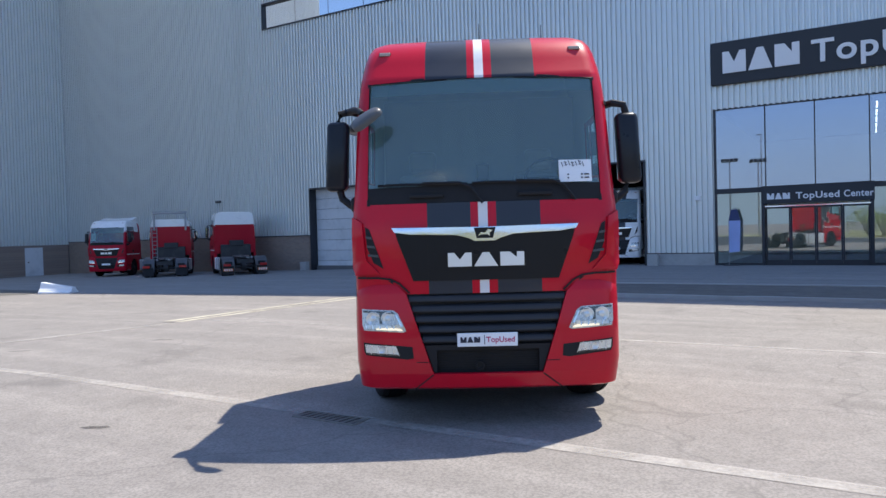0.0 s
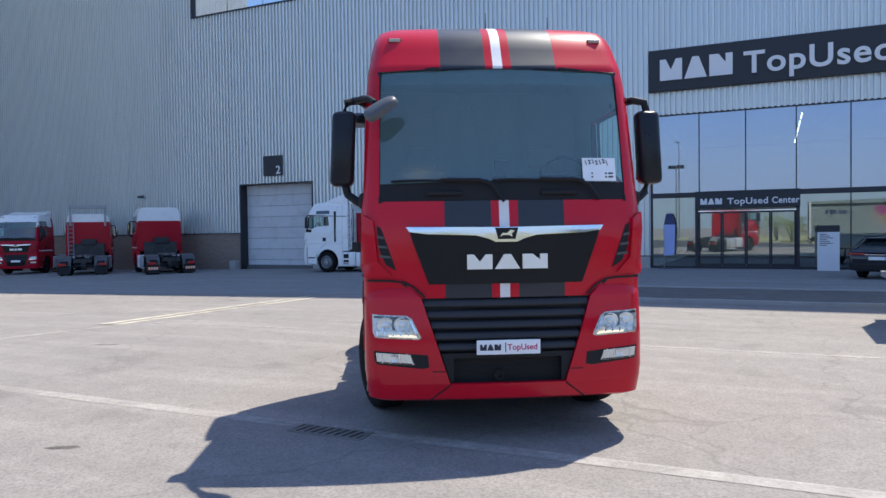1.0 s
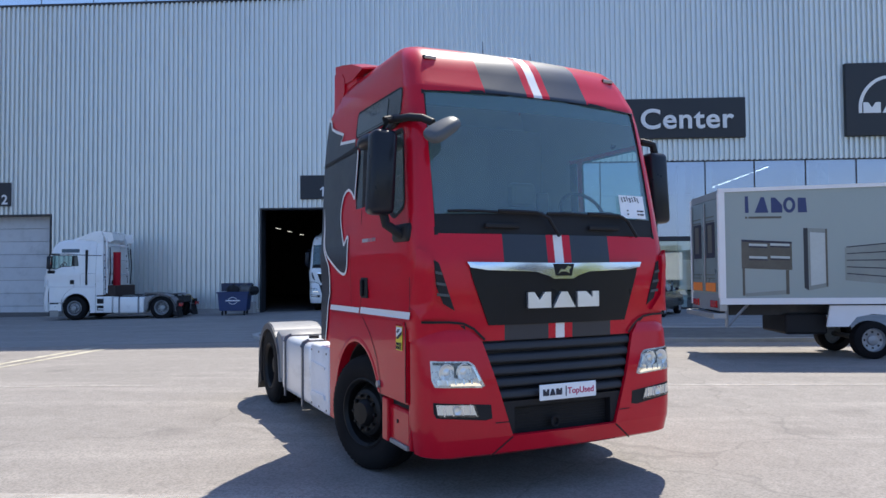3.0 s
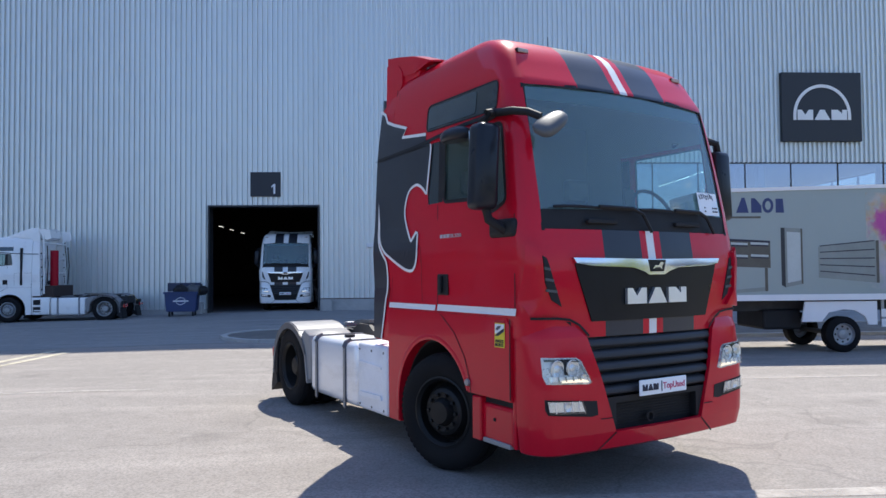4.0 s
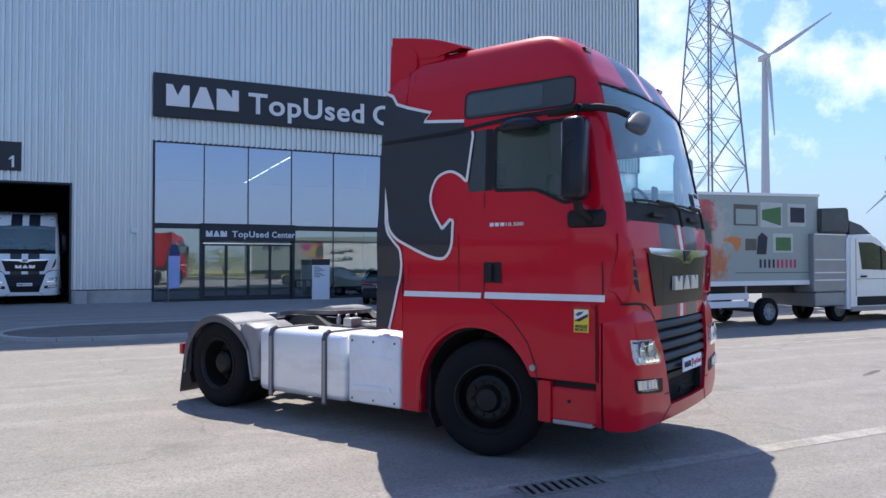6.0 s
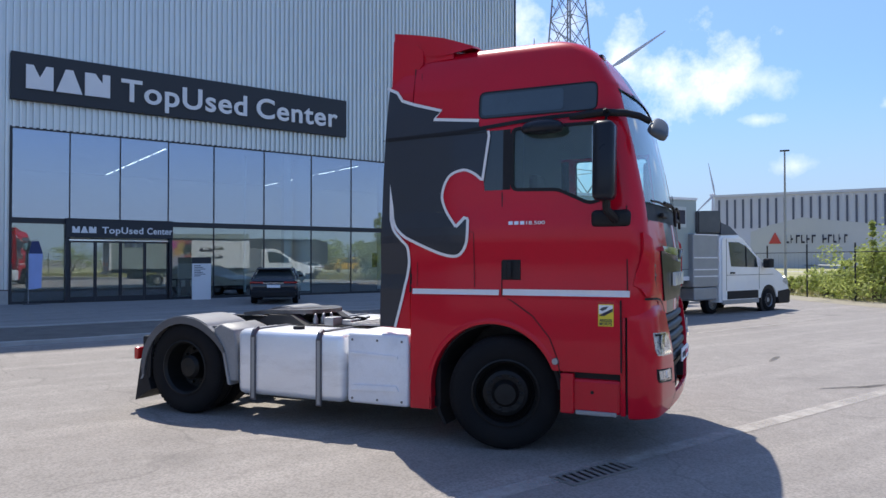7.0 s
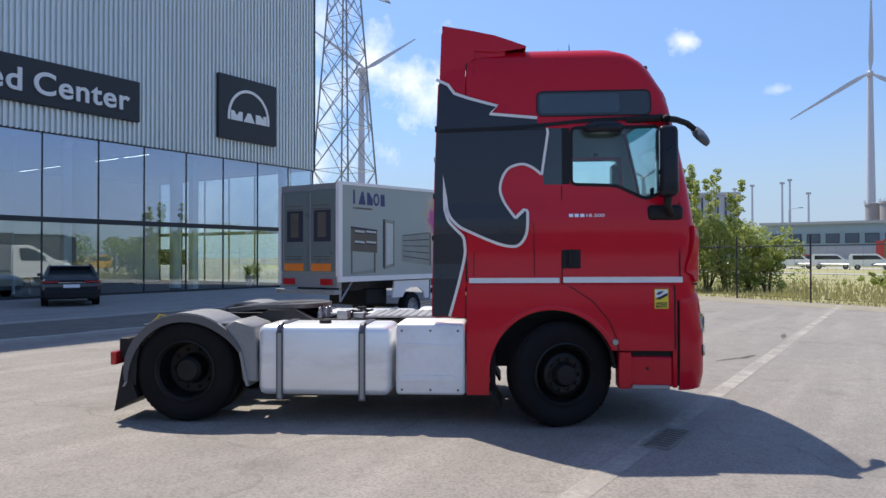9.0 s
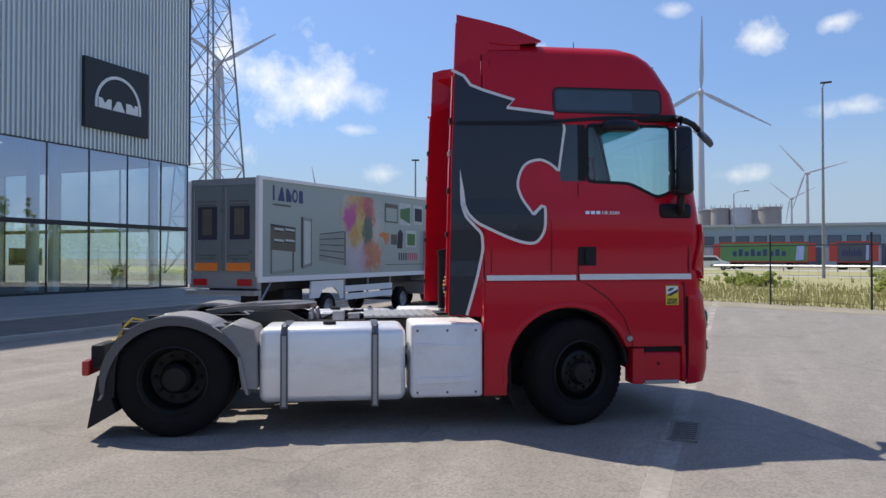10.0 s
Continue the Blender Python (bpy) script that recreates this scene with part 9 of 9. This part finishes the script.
def turbine(az, d, hub, blade, turn, face, yaw_label, r0=2.2):
    t = thing("wind_turbine", "pale grey three-bladed wind turbine" + yaw_label, "wind turbine", far(az, d), group="wind turbines")
    bm = bmesh.new()
    turned(bm, ((0, r0), (hub * 0.12, r0 * 0.93), (hub * 0.121, r0 * 0.93)), 20, "z")
    turned(bm, ((hub * 0.15, r0 * 0.91), (hub - 1.5, r0 * 0.5), (hub - 1.5, 0)), 20, "z")
    part("tower", bm, "turbine", t, smooth=40)
    bm = bmesh.new()
    turned(bm, ((hub * 0.121, r0 * 0.93), (hub * 0.15, r0 * 0.91)), 20, "z")
    part("tower_band", bm, "bandred", t)
    rot = part("nacelle", box(bmesh.new(), -1.9, 1.9, -3.5, 5.5, -1.9, 1.9, 0.6), "turbine", t)
    rot.matrix_basis = pose(0, 0, hub, 0, 0, face)
    bm = bmesh.new()
    turned(bm, ((-6.5, 0.0), (-6.0, 1.1), (-4.8, 1.7), (-3.5, 1.8)), 16, "y")
    part("hub", bm, "turbine", rot, smooth=50)
    for i in range(3):
        bm = bmesh.new()
        rows = []
        for q in range(9):
            u = q / 8
            z = 1.2 + u * blade
            c = (1.0 + 2.6 * min(1.0, u * 6)) * (1 - 0.85 * u ** 0.9) + 0.25 if u > 0.05 else 1.2
            th = 0.6 * (1 - 0.85 * u) + 0.08
            rows.append([bm.verts.new((x * c, y * th, z)) for x, y in ((-0.35, 0), (0.0, 0.7), (0.65, 0.0), (0.0, -0.7))])
        for a, b in zip(rows, rows[1:]):
            for q in range(4):
                bm.faces.new((a[q], a[(q + 1) % 4], b[(q + 1) % 4], b[q]))
        bm.faces.new(rows[-1])
        bl = part("blade", bm, "turbine", rot, smooth=50)
        bl.matrix_basis = pose(0, -5.2, 0) @ Matrix.Rotation(math.radians(turn + 120 * i), 4, "Y")


M["bandred"] = material("red_band", (0.45, 0.05, 0.04), 0.5, var=0.1, scale=0.1)
turbine(50.15, 520, 138, 52, 56, 30, " rising behind the pylon", 3.4)
turbine(87.75, 560, 125, 54, 1, 0, " with a red tower band", 3.4)
turbine(95.0, 1050, 114, 52, -40, -25, " far off", 3.2)
turbine(94.0, 1500, 115, 52, -50, -30, " very far off", 3.2)
turbine(57.7, 1100, 95, 45, -12, 30, " far off beyond the warehouse", 3.0)
turbine(72.4, 900, 98, 50, -65, 20, " far off beyond the shrubs", 3.0)


def lamp_post(az, d, h, arm, lab):
    t = thing("street_lamp", lab, "street lamp", far(az, d), group="street lamps")
    bm = bmesh.new()
    tube(bm, ((0, 0, 0), (0, 0, h)), 0.13, 8, 0.07)
    if arm:
        tube(bm, ((0, 0, h), (arm * 0.4, 0, h + 0.25), (arm, 0, h + 0.35)), 0.05, 6)
    part("pole", bm, "galv", t)
    bm = bmesh.new()
    box(bm, min(arm, arm - 0.1) - 0.3, max(arm, arm + 0.1) + 0.3, -0.14, 0.14, h + (0.3 if arm else 0.0), h + (0.42 if arm else 0.14), 0.03)
    part("lamp_head", bm, "frame", t)


lamp_post(94.75, 62, 14.9, 0.25, "tall grey lamp post beyond the fence")
lamp_post(64.43, 72.5, 11.5, 0.0, "slim grey lamp post behind the trailer")
lamp_post(89.46, 118, 11.6, 1.8, "grey street lamp with a curved arm")
lamp_post(82.6, 150, 10.5, 2.0, "grey street lamp far down the road")


def floodlight_mast(x, y, h):
    t = thing("floodlight_mast", "grey mast with a rack of floodlights across the yard", "mast", pose(x, y, 0), group="floodlight masts")
    bm = bmesh.new()
    tube(bm, ((0, 0, 0), (0, 0, h)), 0.16, 8, 0.09)
    part("pole", bm, "galv", t)
    for i in range(4):
        bm = bmesh.new()
        box(bm, -1.2 + i * 0.62, -0.66 + i * 0.62, -0.05, 0.3, h - 0.1, h + 0.35, 0.03)
        part("floodlight", bm, "frame", t)
    bm = bmesh.new()
    bar(bm, (-1.3, 0.1, h - 0.15), (1.3, 0.1, h - 0.15), 0.1)
    part("cross_bar", bm, "galv", t)


for x, y, h in ((-19.5, -54.0, 11.6), (-15.4, -54.0, 11.3)):
    floodlight_mast(x, y, h)
lamp_post(184, 58, 15.0, 0.25, "tall grey lamp post across the yard")


def warehouse():
    t = thing("warehouse", "long pale panelled warehouse with dark upright joints", "building", far(68.8, 190))
    w0, w1, z0, z1 = -34.8, 35.0, 0.0, 17.3
    bm = bmesh.new()
    box(bm, w0, w1, 0.0, 40, z0, z1)
    part("wall", bm, "far_wall", t)
    bm = bmesh.new()
    box(bm, w0 - 0.3, w1 + 0.3, -0.6, 40, z1 + 0.001, z1 + 0.6)
    part("roof", bm, "far_wall", t)
    first = None
    n = 37
    for i in range(n):
        x = w0 + 1.2 + i * (w1 - w0 - 2.4) / (n - 1)
        if first is None:
            bm = bmesh.new()
            box(bm, -0.22, 0.22, -0.25, -0.01, 9.4, 16.6)
            first = part("panel_joint", bm, "far_dark", t)
            first.location = (x, 0, 0)
        else:
            shared("panel_joint", first.data, t).location = (x, 0, 0)
    t2 = thing("depot_building", "low grey gabled depot with a red emblem", "building", far(65.5, 150))
    bm = bmesh.new()
    prism(bm, [(-11.5, 0), (11.0, 0), (11.0, 7.3), (7.5, 8.3), (-2.5, 9.6), (-8.0, 8.3), (-11.5, 7.0)], "y", 0, 20)
    part("wall", bm, "far_wall2", t2)
    bm = bmesh.new()
    prism(bm, [(-8.3, 4.7), (-6.1, 4.7), (-7.2, 6.9)], "y", -0.1, -0.02)
    part("emblem", bm, "bandred", t2)
    bm = bmesh.new()
    for i, w in enumerate((0.8, 0.5, 0.9, 0.8, 0.7, 0.9, 0.0, 0.9, 0.9, 0.7, 0.4, 0.7)):
        if w:
            x = -5.4 + i * 0.88
            box(bm, x, x + w * 0.24, -0.1, -0.02, 4.75, 6.3)
            box(bm, x + w * 0.24, x + w * 0.75, -0.1, -0.02, 4.75 + 0.6 * (i % 3), 5.1 + 0.6 * (i % 3))
    part("wall_mark", bm, "ink", t2)


M["far_wall2"] = material("grey_metal_wall", (0.44, 0.45, 0.46), 0.6, var=0.06, scale=0.2)
warehouse()


def blue_depot():
    t = thing("office_depot", "long blue-green depot with window bands and flat roof", "building", far(90.5, 140))
    bm = bmesh.new()
    box(bm, -24, 28, 0, 25, 0, 7.3)
    part("wall", bm, "far_blue", t)
    bm = bmesh.new()
    box(bm, -24.3, 28.3, -0.5, 25, 7.301, 7.75)
    part("roof", bm, "far_wall2", t)
    for i in range(17):
        x = -22.5 + i * 2.95
        bm = bmesh.new()
        box(bm, x, x + 2.1, -0.12, -0.01, 4.0, 5.6)
        w = part("window", bm, "frame", t)
        bm = bmesh.new()
        box(bm, x + 0.1, x + 2.0, -0.16, -0.121, 4.1, 5.5)
        part("pane", bm, "far_glass", w)
    bm = bmesh.new()
    box(bm, -24, 28, -0.05, -0.005, 0.0, 3.4)
    part("base_band", bm, "far_wall2", t)
    for x, lab in ((7.8, 0), (15.0, 1), (21, 2)):
        bm = bmesh.new()
        box(bm, x, x + 4.6, -0.2, -0.06, 0.0, 4.0 if lab else 3.5)
        part("gate", bm, "far_dark", t)


M["far_glass"] = material("distant_pane", (0.10, 0.13, 0.17), 0.15, var=0.1)
blue_depot()
for i, (az, d, r) in enumerate(((88.9, 250, 2.9), (90.3, 250, 3.3), (91.0, 262, 2.6), (92.3, 250, 3.4), (87.9, 256, 2.4))):
    s = thing("silo", "round concrete storage silo", "silo", far(az, d), group="silos")
    bm = bmesh.new()
    turned(bm, ((0, r), (17.4, r), (17.41, r + 0.25), (18.0, r + 0.25), (18.3, 0)), 20, "z")
    part("shell", bm, "silo" if i % 2 == 0 or i == 3 else "far_wall", s, smooth=40)
    bm = bmesh.new()
    for k in range(12):
        a = 2 * math.pi * k / 12
        bar(bm, ((r + 0.2) * math.cos(a), (r + 0.2) * math.sin(a), 18.0), ((r + 0.2) * math.cos(a), (r + 0.2) * math.sin(a), 19.0), 0.1)
    tagged(part("railing", bm, "galv", s), kind="stuff")


def far_trailer(m, length, side, cabc, lab, printed=True):
    t = thing("parked_trailer", lab, "trailer", m)
    bm = bmesh.new()
    box(bm, -length / 2, length / 2, 0, 2.5, 1.15, 3.75, 0.03)
    part("curtain", bm, side, t)
    for z0, z1 in ((3.75, 3.95), (1.0, 1.15)):
        bm = bmesh.new()
        box(bm, -length / 2 - 0.05, length / 2 + 0.05, -0.05, 2.55, z0, z1)
        part("rail", bm, cabc, t)
    for sx in (-1, 1):
        bm = bmesh.new()
        box(bm, sx * length / 2 - 0.5 + sx * 0.45, sx * length / 2 + 0.5 + sx * 0.45, -0.04, 2.54, 1.16, 3.74)
        part("end_panel", bm, cabc, t)
    for i in range(9 if printed else 0):
        x = -length * 0.35 + i * length * 0.07
        bm = bmesh.new()
        box(bm, x, x + length * 0.045, -0.03, -0.004, 1.9, 2.6 + 0.3 * (i % 2))
        part("brand_mark", bm, "navy", t)
    bm = bmesh.new()
    prism(bm, [(length * 0.36, 1.3), (length * 0.45, 1.4), (length * 0.46, 3.5), (length * 0.38, 3.5)], "y", -0.04, -0.005)
    part("print", bm, "bluelight" if printed else side, t)
    for x in (-length * 0.4, -length * 0.33, -length * 0.26, length * 0.3):
        small_wheel(t, x, 0.2, 0.5, 0.3, -1, "y", "rim")
    bm = bmesh.new()
    box(bm, -length / 2, length / 2, 0.3, 2.2, 0.75, 1.0)
    part("chassis", bm, "chassis", t)


far_trailer(far(91.4, 112), 11.6, "green", "bandred", "green curtain trailer with red ends on the far road")
far_trailer(far(97.2, 112), 4.0, "far_dark", "bandred", "dark-backed trailer seen from behind on the far road")
far_trailer(pose(25.2, -11.0, gz(25.2), 0, 0, 180), 6.4, "grey", "frame", "dark grey curtain trailer parked across the yard", False)


def far_van(m, paint, lab, group="vans on the far road"):
    t = thing("parked_van", lab, "van", m, group=group)
    bm = bmesh.new()
    prism(bm, [(-2.4, 0.4), (-2.45, 1.7), (-2.2, 1.95), (0.6, 1.95), (1.4, 1.3), (2.3, 1.1), (2.45, 0.5), (2.3, 0.35)], "y", 0, 1.9)
    bmesh.ops.bevel(bm, geom=bm.edges[:], offset=0.06, segments=2, affect="EDGES")
    part("body", bm, paint, t, smooth=40)
    bm = bmesh.new()
    prism(bm, [(-2.0, 1.25), (-2.0, 1.75), (0.55, 1.75), (1.1, 1.28)], "y", -0.02, 0.0)
    part("side_window", bm, "smoke", t)
    for x in (-1.5, 1.5):
        small_wheel(t, x, 0.1, 0.33, 0.22, -1, "y")


far_van(far(87.7, 100), "truckwhite", "white small van on the far road")
far_van(far(85.3, 104), "truckwhite", "white small van parked on the far road")
far_van(far(83.0, 106), "truckwhite", "white delivery van parked on the far road")
far_van(far(84.1, 125), "bandred", "red van before the depot")
far_van(pose(37.0, -20.0, gz(37.0), 0, 0, 165), "vanyellow", "yellow delivery van parked across the yard", "")


def rail():
    t = thing("guard_rail", "galvanised guard rail along the far road", "guard rail")
    bm = bmesh.new()
    a, b = fence_at(-28, 62), fence_at(40, 62)
    tube(bm, ((*a, 0.65), (*b, 0.65)), 0.13, 4)
    part("beam", bm, "galv", t)
    first = None
    for k in range(-28, 41, 2):
        bm = bmesh.new()
        if first is None:
            box(bm, -0.05, 0.05, -0.05, 0.05, 0, 0.7)
            first = part("rail_post", bm, "galv", t)
            first.location = (*fence_at(k, 62.1), 0)
        else:
            shared("rail_post", first.data, t).location = (*fence_at(k, 62.1), 0)


rail()
for i, (az, el, d) in enumerate(((80.2, 5.2, 420), (82.2, 5.3, 420), (82.7, 5.5, 430), (83.9, 4.5, 420), (79.0, 5.0, 430))):
    m = thing("light_mast", "tall slender floodlight mast far off", "mast", far(az, d), group="masts")
    h = d * math.tan(math.radians(el)) + 1.5
    bm = bmesh.new()
    tube(bm, ((0, 0, 0), (0, 0, h)), 0.75, 6, 0.5)
    part("pole", bm, "turbine", m)
    bm = bmesh.new()
    box(bm, -1.2, 1.2, -1.2, 1.2, h, h + 0.9)
    part("lamp_ring", bm, "far_wall2", m)
